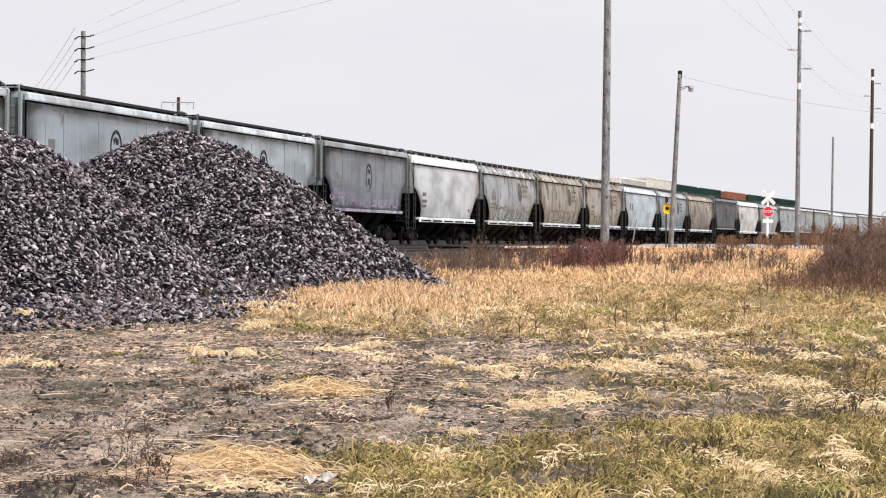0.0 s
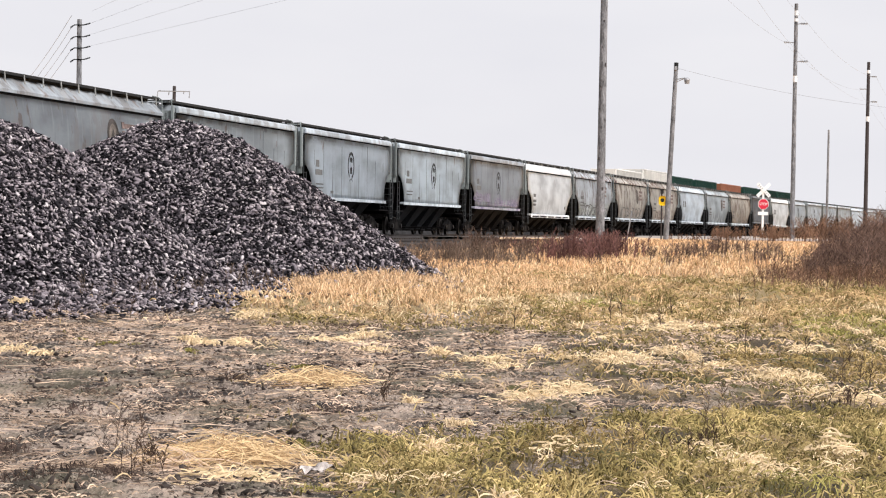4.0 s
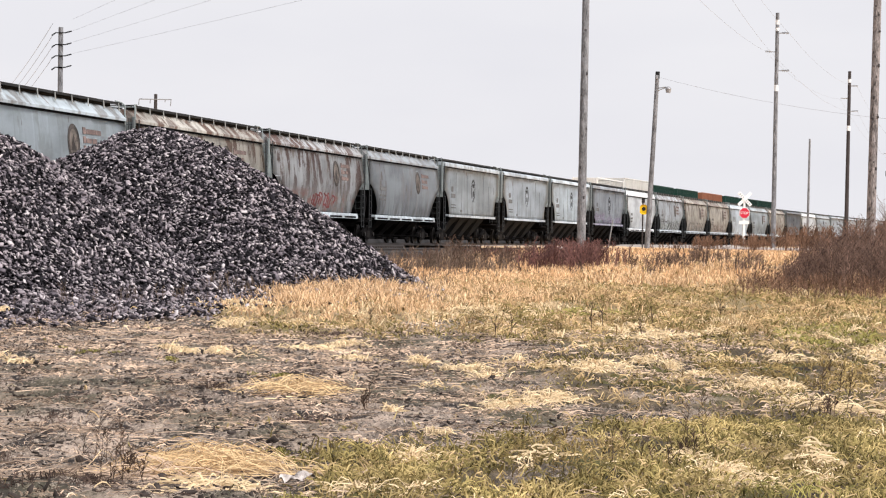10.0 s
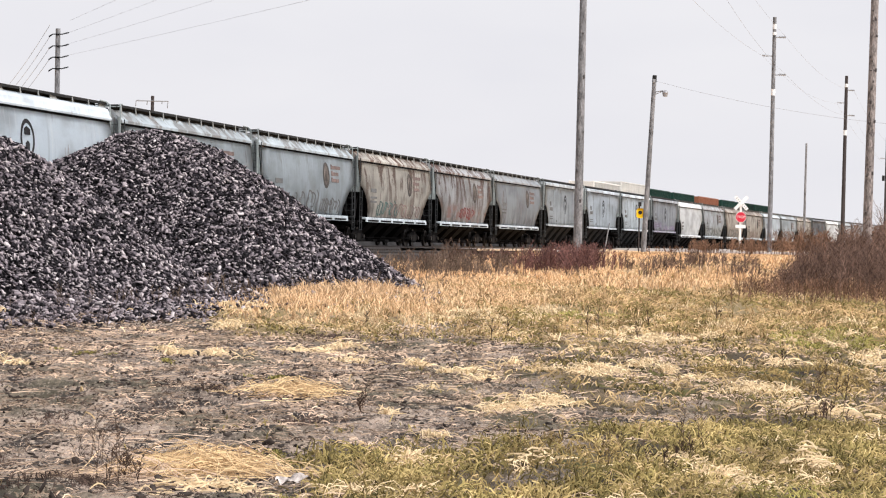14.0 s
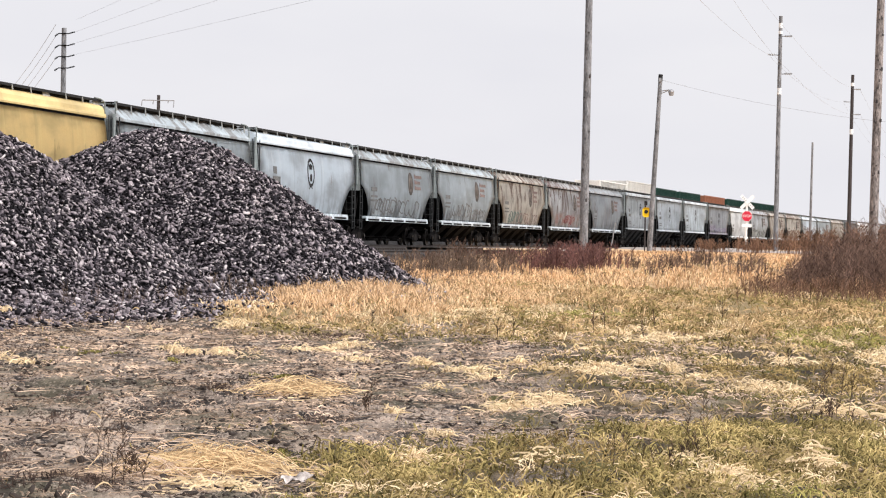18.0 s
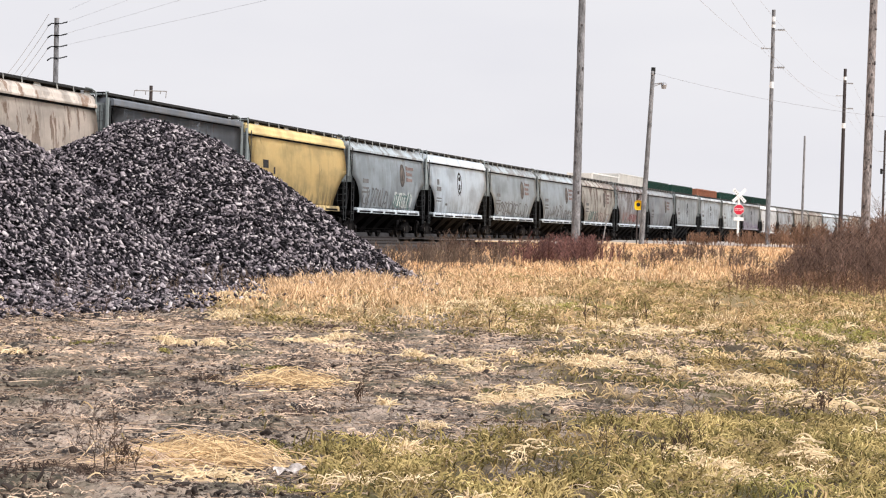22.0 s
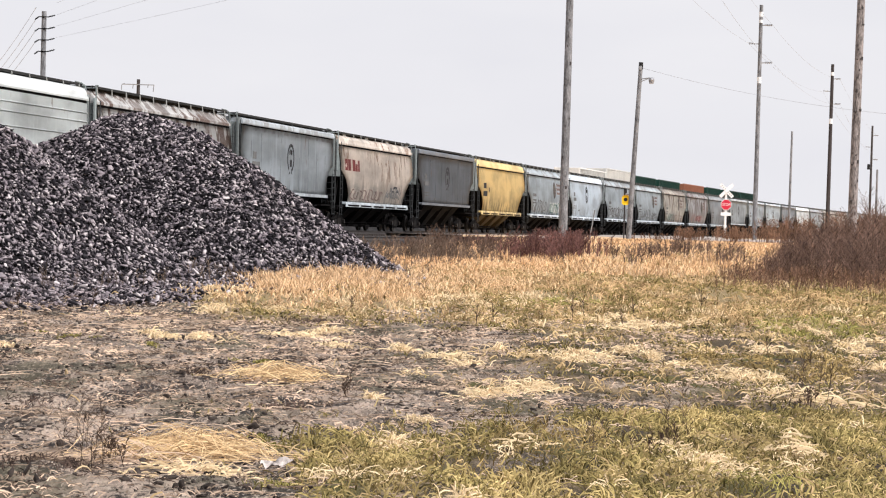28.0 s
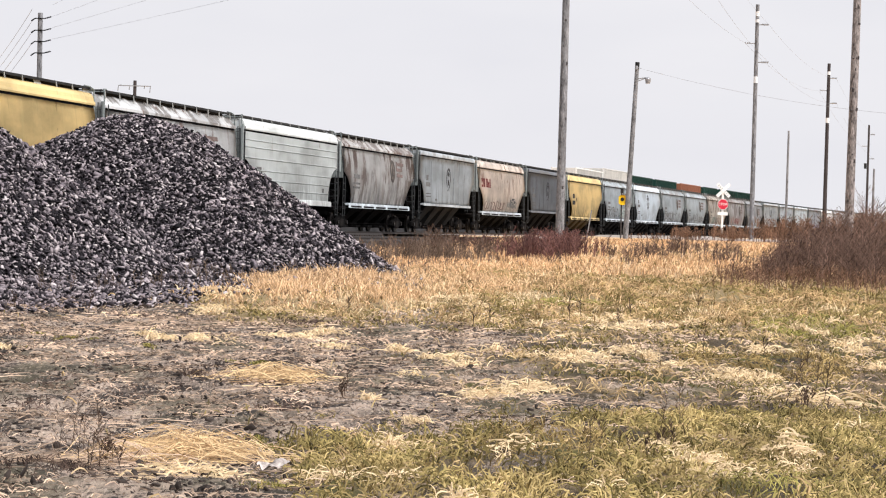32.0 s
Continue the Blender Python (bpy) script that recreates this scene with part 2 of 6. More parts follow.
def box(bm, cx, cy, cz, sx, sy, sz, bevel=0.0, m=None):
    r = bmesh.ops.create_cube(bm, size=1.0, matrix=(m or Matrix()) @ Matrix.Translation((cx, cy, cz)) @ Matrix.Diagonal((sx, sy, sz, 1)))
    if bevel:
        es = list({e for v in r["verts"] for e in v.link_edges})
        bmesh.ops.bevel(bm, geom=es, offset=bevel, segments=1, affect="EDGES")
    return bm


def tube(bm, a, c, r, r2=None, seg=8):
    """A round bar from a to c."""
    a, c = Vector(a), Vector(c)
    q = (c - a).to_track_quat("Z", "Y").to_matrix().to_4x4()
    bmesh.ops.create_cone(bm, cap_ends=True, segments=seg, radius1=r, radius2=r if r2 is None else r2, depth=(c - a).length, matrix=Matrix.Translation((a + c) / 2) @ q)
    return bm


def fast_mesh(name, verts, faces, material, smooth=False):
    """A mesh from arrays; faces all have the same number of corners."""
    me = bpy.data.meshes.new(name)
    verts, faces = np.asarray(verts, np.float32), np.asarray(faces, np.int32)
    k = faces.shape[1]
    me.vertices.add(len(verts))
    me.vertices.foreach_set("co", verts.ravel())
    me.loops.add(faces.size)
    me.loops.foreach_set("vertex_index", faces.ravel())
    me.polygons.add(len(faces))
    me.polygons.foreach_set("loop_start", np.arange(0, faces.size, k, dtype=np.int32))
    me.polygons.foreach_set("loop_total", np.full(len(faces), k, np.int32))
    if smooth:
        me.polygons.foreach_set("use_smooth", np.ones(len(faces), bool))
    me.update(calc_edges=True)
    me.validate()
    me.materials.append(material)
    return me


# ---- the plan: the track's curve, and the lie of the land ----
TRACK_X, TRACK_Y, TRACK_A, RAIL_Z = -14.12, 75.13, 0.1973, 1.227
# the heading turns slowly to the right, easing off with distance
_D = np.arange(-400.0, 1400.0, 1.0)
_E = np.clip(_D, 0.0, 1200.0)
_H = TRACK_A + 0.000281 * _E - 9.4e-8 * _E * _E
_X = np.concatenate([[0.0], np.cumsum(np.sin((_H[1:] + _H[:-1]) / 2))])
_Y = np.concatenate([[0.0], np.cumsum(np.cos((_H[1:] + _H[:-1]) / 2))])
_X, _Y = _X - _X[400] + TRACK_X, _Y - _Y[400] + TRACK_Y


def track(d, side=0.0):
    """The place on the track d metres along it, and its heading from the y axis towards x; side: metres to the right of it."""
    a = np.interp(d, _D, _H)
    return np.interp(d, _D, _X) + np.cos(a) * side, np.interp(d, _D, _Y) - np.sin(a) * side, a


def by_track(x, y):
    """Metres from the middle of the main track, to the camera's side positive."""
    d = (np.asarray(y, float) - TRACK_Y) / 0.97
    for _ in range(3):
        tx, ty, a = track(d)
        d = d + (x - tx) * np.sin(a) + (y - ty) * np.cos(a)
    tx, ty, a = track(d)
    return (x - tx) * np.cos(a) - (y - ty) * np.sin(a)


def lump(x, y, s, seed=0.0):
    """Smooth unevenness, about -1 to 1, of wavelength s."""
    return (np.sin(x / s * 2.1 + seed) * np.cos(y / s * 1.7 - seed * 1.3) + np.sin((x + y) / s * 1.3 + seed * 2.7) * 0.7 + np.cos((x - 0.6 * y) / s * 2.9 + seed) * 0.5) / 2.2


def patches(x, y, sx, sy, seed=0.0, octaves=3):
    """Uneven cloudy noise, 0 to 1 about 0.5, with patches sx by sy metres."""
    out, amp, total = 0.0, 1.0, 0.0
    x, y = np.asarray(x, float) / sx, np.asarray(y, float) / sy
    for o in range(octaves):
        ix, iy = np.floor(x), np.floor(y)
        fx, fy = x - ix, y - iy
        fx, fy = fx * fx * (3 - 2 * fx), fy * fy * (3 - 2 * fy)

        def corner(i, j):
            h = np.sin(i * 127.1 + j * 311.7 + (seed + o * 3.7) * 74.7) * 43758.5453
            return h - np.floor(h)
        v = (corner(ix, iy) * (1 - fx) + corner(ix + 1, iy) * fx) * (1 - fy) + (corner(ix, iy + 1) * (1 - fx) + corner(ix + 1, iy + 1) * fx) * fy
        out, total = out + amp * v, total + amp
        amp, x, y = amp * 0.55, x * 2.07, y * 2.07
    return out / total


def land(x, y):
    """Height of the ground: a flat field that rises gently to the level of the railway."""
    t = np.clip((y - 22) / 108.0, 0, 1)
    z = 1.13 * t * t * (3 - 2 * t)
    # a shallow cut where the gravel bank of the railway lies
    off = by_track(x, y)
    cut = np.clip((12.5 - off) / 2.5, 0, 1) * np.clip((150 - y) / 20, 0, 1) * (off > -40)
    z = z * (1 - cut) + np.minimum(z, RAIL_Z - 0.75) * cut
    near = np.clip(1 - (y - 60) / 60, 0, 1)
    crumb = np.clip((58 - y) / 12, 0, 1)
    # trodden crust: ridges, hoof and wheel marks a few centimetres deep
    rough = 0.085 * (patches(x, y, 0.34, 0.6, 2.0, 3) - 0.5) + 0.03 * (patches(x, y, 0.09, 0.16, 5.0, 2) - 0.5)
    return z + near * 0.12 * (patches(x, y, 0.9, 2.6, 1.0) - 0.5) + crumb * rough


HEAPS = [(-10.2, 52.3, 3.72, 0.79, 1.92), (-6.62, 62.0, 3.73, 0.785, 1.9), (-10.5, 58.0, 3.0, 0.7, 1.0)]


def heap(x, y):
    """Height of the heap over the ground: two rounded cones that run into one another."""
    out = np.zeros_like(x)
    for cx, cy, h, slope, soft in HEAPS:
        r = np.hypot(x - cx, y - cy)
        r = r * (1 + 0.05 * np.sin(3 * np.arctan2(y - cy, x - cx) + cx) + 0.03 * np.sin(7 * np.arctan2(y - cy, x - cx)))
        c = h - slope * (np.sqrt(r * r + soft * soft) - soft)
        # the foot runs out in a hollow curve
        out = np.maximum(out, 0.16 * np.log1p(np.exp(np.clip(c / 0.16, -40, 40))) - 0.05)
    return out + np.where(out > 0.3, 0.07 * lump(x, y, 1.1, 4.0) + 0.04 * lump(x, y, 0.45, 5.0), 0.0)


# ---- the ground ----
def ground_material():
    m = bpy.data.materials.new("field_soil_and_litter")
    m.use_nodes = True
    nt = m.node_tree
    N, L = nt.nodes.new, nt.links.new
    b = nt.nodes["Principled BSDF"]
    b.inputs["Roughness"].default_value, b.inputs["Specular IOR Level"].default_value = 0.95, 0.15
    geo = N("ShaderNodeNewGeometry")

    def tex(scale, detail=5.0, stretch=(1, 1, 1), rough=0.6):
        mp, n = N("ShaderNodeMapping"), N("ShaderNodeTexNoise")
        mp.inputs["Scale"].default_value = stretch
        n.inputs["Scale"].default_value, n.inputs["Detail"].default_value, n.inputs["Roughness"].default_value = scale, detail, rough
        L(geo.outputs["Position"], mp.inputs[0])
        L(mp.outputs[0], n.inputs["Vector"])
        return n.outputs["Fac"]

    def span(v, lo, hi, a=0.0, z=1.0):
        r = N("ShaderNodeMapRange")
        r.interpolation_type = "SMOOTHSTEP"
        for i, x in enumerate((lo, hi, a, z)):
            r.inputs[i + 1].default_value = x
        L(v, r.inputs[0])
        return r.outputs[0]

    def op(kind, a, c):
        x = N("ShaderNodeMath")
        x.operation = kind
        for i, v in enumerate((a, c)):
            if isinstance(v, float):
                x.inputs[i].default_value = v
            else:
                L(v, x.inputs[i])
        return x.outputs[0]

    def blend(a, c, f):
        x = N("ShaderNodeMix")
        x.data_type = "RGBA"
        for s, v in (("A", a), ("B", c), ("Factor", f)):
            if isinstance(v, tuple):
                x.inputs[s].default_value = (*v, 1)
            else:
                L(v, x.inputs[s])
        return x.outputs["Result"]
    sep = N("ShaderNodeSeparateXYZ")
    L(geo.outputs["Position"], sep.inputs[0])
    # bare trodden soil on the one side of the field, turf on the other
    at = N("ShaderNodeAttribute")
    at.attribute_name = "turf"
    turf = at.outputs["Fac"]
    soil = blend((0.145, 0.113, 0.092), (0.50, 0.388, 0.31), span(tex(0.9, 6.0, (2.2, 0.5, 1)), 0.35, 0.68))
    # dark blotches: darker soil and patches of shadow, both as colour
    soil = blend(soil, (0.035, 0.028, 0.026), span(tex(1.2, 7.0, (1.3, 0.75, 1), 0.72), 0.505, 0.555))
    soil = blend(soil, (0.60, 0.48, 0.37), op("MULTIPLY", span(tex(9.0, 5.0, (1.6, 0.4, 1), 0.7), 0.55, 0.63), 0.7))
    soil = blend(soil, (0.05, 0.04, 0.036), op("MULTIPLY", span(tex(11.0, 5.0, (1.4, 0.4, 1), 0.7), 0.55, 0.64), 0.75))
    soil = blend(soil, (0.03, 0.025, 0.023), op("MULTIPLY", span(tex(24.0, 3.0, (1.5, 0.35, 1), 0.7), 0.53, 0.62), 0.8))
    soil = blend(soil, (0.62, 0.51, 0.42), op("MULTIPLY", span(tex(27.0, 3.0, (1.5, 0.3, 1), 0.7), 0.56, 0.64), 0.75))
    soil = blend(soil, (0.13, 0.115, 0.075), op("MULTIPLY", span(tex(0.45, 5.0, (1.6, 0.6, 1)), 0.48, 0.62), 0.6))
    # ground under the turf is coloured dark for the shade between tufts
    grass = blend((0.075, 0.058, 0.038), (0.26, 0.19, 0.115), span(tex(0.9, 6.0, (2.0, 0.5, 1)), 0.40, 0.66))
    grass = blend(grass, (0.115, 0.105, 0.035), span(tex(0.5, 5.0, (1.8, 0.5, 1)), 0.47, 0.60))
    grass = blend(grass, (0.055, 0.043, 0.034), span(tex(1.3, 7.0, (1.8, 0.45, 1), 0.7), 0.52, 0.60))
    grass = blend(grass, (0.06, 0.05, 0.032), op("MULTIPLY", span(tex(10.0, 5.0, (1.4, 0.4, 1), 0.7), 0.54, 0.64), 0.7))
    grass = blend(grass, (0.36, 0.265, 0.14), op("MULTIPLY", span(sep.outputs["Y"], 30.0, 44.0), 0.75))
    grass = blend(grass, (0.68, 0.47, 0.28), span(sep.outputs["Y"], 56.0, 78.0))
    col = blend(soil, grass, turf)
    # gravel washed out before the heap
    ag = N("ShaderNodeAttribute")
    ag.attribute_name = "gravel"
    grit = blend((0.035, 0.03, 0.034), (0.20, 0.168, 0.178), span(tex(16.0, 3.0, (1, 0.5, 1), 0.6), 0.44, 0.56))
    grit = blend(grit, (0.52, 0.45, 0.45), span(tex(30.0, 2.0, (1, 0.4, 1), 0.6), 0.57, 0.63))
    col = blend(col, grit, span(ag.outputs["Fac"], 0.25, 0.6))
    L(col, b.inputs["Base Color"])
    bp = N("ShaderNodeBump")
    bp.inputs["Strength"].default_value, bp.inputs["Distance"].default_value = 1.0, 0.07
    L(tex(7.0, 6.0, (1.5, 0.45, 1), 0.7), bp.inputs["Height"])
    L(bp.outputs[0], b.inputs["Normal"])
    return m


M_ground = ground_material()


def field_point(px, py):
    """A place on the near field by its bearing from the standpoint: px across, py down from the horizon line."""
    d = 1.47 * 4443 / (py - 424 - 0.008 * (px - 784))
    return (px - 784) / 4443 * d, d


# broad patches of the field: bearing of the middle, half width, half height
ZONES = {
    "tan": ((620, 535, 190, 26), (860, 528, 130, 30), (1000, 500, 160, 12), (760, 560, 90, 14), (570, 562, 170, 22), (700, 574, 120, 14)),
    "lush": ((1530, 588, 110, 17), (1430, 860, 130, 42), (1090, 560, 90, 10)),
    "brown": ((1490, 652, 110, 26), (1330, 640, 50, 10), (1050, 800, 130, 30), (880, 840, 110, 22)),
    "bare": ((860, 585, 110, 10), (900, 672, 150, 20), (900, 728, 170, 20), (1190, 722, 150, 22), (1010, 832, 70, 14), (1230, 690, 120, 10), (1200, 592, 90, 6)),
}


def zone(kind, x, y):
    """How far a place lies inside the broad patches of one kind, 0 to 1, with ragged edges."""
    y = np.maximum(y, 9.0)
    px, py = 784 + 4443 * x / y, 424 + 6531 / y
    rag = 1.5 * (patches(x, y, 0.5, 1.8, 14.0, 4) - 0.5)
    out = np.zeros_like(px)
    for cx, cy, rx, ry in ZONES[kind]:
        out = np.maximum(out, 1.25 - ((px - cx) / rx) ** 2 - ((py - cy - 0.008 * (px - 784)) / ry) ** 2 + rag)
    return np.clip(out / 0.7, 0, 1)


def soil_side(x, y):
    """1 on the bare trodden soil before the heap, 0 in the turf."""
    u = x / y
    wob = 3.4 * (patches(x, y, 0.8, 3.2, 3.0, 4) - 0.5)
    front = np.clip(18.4 - y + 0.5 * wob, 0, 1) * np.clip((u + 0.05 + 0.01 * wob) / 0.02, 0, 1)
    return np.clip((0.055 - u + 0.05 * wob) / 0.03, 0, 1) * np.clip((38 + 9 * np.clip((-0.07 - u) / 0.02, 0, 1) - y + 2 * wob) / 3, 0, 1) * (1 - front) * (1 - zone("tan", x, y))


def build_ground():
    xs = np.concatenate([-np.geomspace(3000, 16, 22), np.linspace(-15, -8.1, 60), np.linspace(-8, 10, 290), np.linspace(10.1, 26, 90), np.geomspace(27, 3000, 22)])
    ys = np.concatenate([-np.geomspace(3000, 2, 18), np.linspace(2, 11.6, 30), np.geomspace(11.8, 48, 280), np.linspace(48.3, 60, 50), np.linspace(60.6, 180, 70), np.geomspace(184, 4000, 30)])
    X, Y = np.meshgrid(xs, ys)
    v = np.stack([X, Y, land(X, Y)], -1).reshape(-1, 3)
    nx, ny = len(xs), len(ys)
    i = (np.arange(ny - 1)[:, None] * nx + np.arange(nx - 1)[None]).ravel()
    ob = new("ground", fast_mesh("ground", v, np.stack([i, i + 1, i + nx + 1, i + nx], 1), M_ground, True))
    at = ob.data.attributes.new("turf", "FLOAT", "POINT")
    at.data.foreach_set("value", (1 - np.maximum(soil_side(X, np.maximum(Y, 9.0)), 0.8 * zone("bare", X, Y))).astype(np.float32).ravel())
    spread = np.zeros_like(X)
    for k in range(8):
        spread = np.maximum(spread, (heap(X - 0.3, Y + k) > 0) * (1 - k / 9.0))
    spread = spread * (heap(X, Y) <= 0.05) + 1.6 * spread * (patches(X, Y, 0.7, 1.3, 4.0) - 0.5)
    ag = ob.data.attributes.new("gravel", "FLOAT", "POINT")
    ag.data.foreach_set("value", spread.clip(0, 1).astype(np.float32).ravel())
    tagged(ob, "flat field of trodden soil, straw and thin turf", "ground", kind="structure")


build_ground()

M_road = mat("pale_gravel_road", (0.50, 0.44, 0.40), 0.95, 0, 0.25, 0.5, 0.3)


def build_road():
    """A gravel road that comes out of the brush, bends and climbs over the crossing."""
    line = [(85, 118), (55, 128), (34, 140), (23, 156), (19, 176), (20, 205), (26, 245), (33, 290), (44, 360)]
    v, f = [], []
    for k, (x, y) in enumerate(line):
        a, c = line[max(k - 1, 0)], line[min(k + 1, len(line) - 1)]
        n = Vector((c[1] - a[1], a[0] - c[0], 0)).normalized()
        for s in (-4.2, -3.6, 0, 3.6, 4.2):
            px, py = x + n.x * s, y + n.y * s
            z = float(land(np.float64(px), np.float64(py))) + (0.12 if abs(s) < 4 else -0.05)
            v.append((px, py, z))
    for k in range(len(line) - 1):
        for j in range(4):
            f.append((k * 5 + j, k * 5 + j + 1, k * 5 + j + 6, k * 5 + j + 5))
    ob = new("road", fast_mesh("road", v, f, M_road, True))
    tagged(ob, "pale gravel road leading to a level crossing", "road", kind="structure")


build_road()

# ---- railway ----
# set near black to darken what shows between the hoppers
M_yard = mat("dark_yard_gravel", (0.034, 0.032, 0.033), 0.95, 0, 0.6, 0.7, 0.8, fine=14)
M_ballast = mat("grey_track_ballast", (0.08, 0.073, 0.072), 0.95, 0, 0.5, 1.5, 0.8, fine=9)


def sweep(name, profile, d0, d1, step, z0, side, material):
    """A profile of (sideways, up) swept along the track."""
    ds = np.arange(d0, d1, step)
    x, y, a = track(ds, side)
    v = []
    for px, pz in profile:
        v.append(np.stack([x + np.cos(a) * px, y - np.sin(a) * px, np.full_like(x, z0 + pz)], -1))
    v = np.stack(v, 1)
    n, k = v.shape[:2]
    i = (np.arange(n - 1)[:, None] * k + np.arange(k)[None])
    j = (np.arange(n - 1)[:, None] * k + (np.arange(k)[None] + 1) % k)
    f = np.stack([i, j, j + k, i + k], -1).reshape(-1, 4)
    return fast_mesh(name, v.reshape(-1, 3), f, material)


RAIL = [(-0.07, -0.17), (-0.07, -0.15), (-0.02, -0.13), (-0.02, -0.04), (-0.036, -0.03), (-0.036, 0), (0.036, 0), (0.036, -0.03), (0.02, -0.04), (0.02, -0.13), (0.07, -0.15), (0.07, -0.17)]


def build_track(side, z0, d0, d1, ties, label):
    t = empty("railway_track")
    t.location = (0, 0, 0)
    for s in (-0.7175, 0.7175):
        o = new("rail", sweep("rail", RAIL, d0, d1, 6, z0, side + s, M_rail))
        o.parent = t
    bed = new("ballast_bed", sweep("ballast_bed", [(-3.6, -1.3), (-1.75, -0.24), (1.75, -0.24), (3.4, -1.3)], d0, d1, 3, z0, side, M_ballast))
    bed.parent = t
    bm = bmesh.new()
    box(bm, 0, 0, 0, 0.23, 2.6, 0.18, 0.015)
    sl = mesh_from("sleeper", bm, M_tie)
    for k in range(280):
        d = ties + k * 0.55
        x, y, a = track(d, side)
        o = new("sleeper", sl)
        o.parent = t
        o.matrix_basis = pose(x, y, z0 - 0.262 + 0.008 * math.sin(k * 7.3), 0, 0, 90 - math.degrees(a) + 1.2 * math.sin(k * 3.1))
    tagged(t, label, "railway track", kind="structure")


# unseen berm past 10 m, added to darken the view under the cars
yard = new("yard_gravel", sweep("yard_gravel", [(-26, -0.6), (-24, -0.27), (-14.5, -0.27), (-12.6, 1.25), (-11.6, 1.3), (-10.0, -0.265), (-1.6, -0.262), (-1.6, -1.0)], -342, 900, 6, RAIL_Z, 0.0, M_yard))
tagged(yard, "dark gravel between and behind the tracks, with an added berm", "ground", kind="structure")
bank = new("track_bank", sweep("track_bank", [(1.6, -1.2), (1.6, -0.262), (8.6, -0.36), (11.2, -0.72), (11.2, -1.6)], -340, 190, 4, RAIL_Z, 0.0, M_yard))
tagged(bank, "grey gravel bank beside the main line", "ground", kind="structure")
apron = new("crossing_gravel", sweep("crossing_gravel", [(3.2, -0.5), (3.3, -0.06), (10.2, -0.03), (12.2, -0.35)], 50, 74, 4, RAIL_Z, 0.0, M_road))
tagged(apron, "pale gravel laid beside the track at the crossing", "gravel", kind="structure")
build_track(0.0, RAIL_Z, -330, 760, -50, "railway track on grey ballast under the grain train")
build_track(6.0, RAIL_Z - 0.17, -60, 120, -20, "rusty siding track beside the main line")


# ---- the heap of track ballast ----
M_stone = mat("crushed_dark_ballast_stone", (0.21, 0.19, 0.195), 0.9, 0, 0.9, 6.0, 0.3, tint=(0.010, 0.009, 0.0105), island=0.85, two=0.5)
r_ = [n for n in M_stone.node_tree.nodes if n.type == "VALTORGB"][0].color_ramp
r_.elements[1].position = 0.95
for p_, c_ in ((0.42, (0.022, 0.0188, 0.0235)), (0.60, (0.185, 0.157, 0.175)), (0.82, (0.40, 0.345, 0.362))):
    r_.elements.new(p_).color = (*c_, 1)
r_.elements[-1].color = (0.70, 0.63, 0.63, 1)
M_fines = mat("dusty_mauve_gravel", (0.33, 0.272, 0.282), 0.95, 0, 0.5, 6.0, tint=(0.035, 0.029, 0.033), island=0.85)
# near black, so that gaps between the stones show as shade
M_heap = mat("gap_shade_gravel", (0.016, 0.014, 0.016), 0.95, 0, 0.5, 8.0, 0.8)


def stones(n, rng, area):
    """n angular stones as arrays, placed by area(rng, n) -> x, y, z, size."""
    base = np.array([(x, y, z) for x in (-1, 1) for y in (-1, 1) for z in (-1, 1)], float) * 0.72
    tri = np.array([(0, 1, 3), (0, 3, 2), (4, 6, 7), (4, 7, 5), (0, 4, 5), (0, 5, 1), (2, 3, 7), (2, 7, 6), (0, 2, 6), (0, 6, 4), (1, 5, 7), (1, 7, 3)])
    x, y, z, s = area(rng, n)
    n = len(x)
    k = len(base)
    sc = rng.uniform(0.7, 1.3, (n, 1, 3)) * np.array([2.0, 1.0, 0.48]) * s[:, None, None]
    jit = rng.uniform(0.45, 1.3, (n, k, 3))
    p = base[None] * jit * sc
    # flat stones lie roughly with the slope they rest on
    g = 0.3
    up = np.stack([(heap(x - g, y) - heap(x + g, y)) / (2 * g), (heap(x, y - g) - heap(x, y + g)) / (2 * g), np.ones(n)], 1) + rng.normal(0, 0.5, (n, 3))
    up /= np.linalg.norm(up, axis=1, keepdims=True)
    t1 = np.cross(up, rng.normal(size=(n, 3)))
    t1 /= np.linalg.norm(t1, axis=1, keepdims=True)
    R = np.stack([t1, np.cross(up, t1), up], 2)
    p = np.einsum("nij,nkj->nki", R, p) + np.stack([x, y, z], 1)[:, None]
    f = tri[None] + (np.arange(n) * k)[:, None, None]
    return p.reshape(-1, 3), f.reshape(-1, 3)


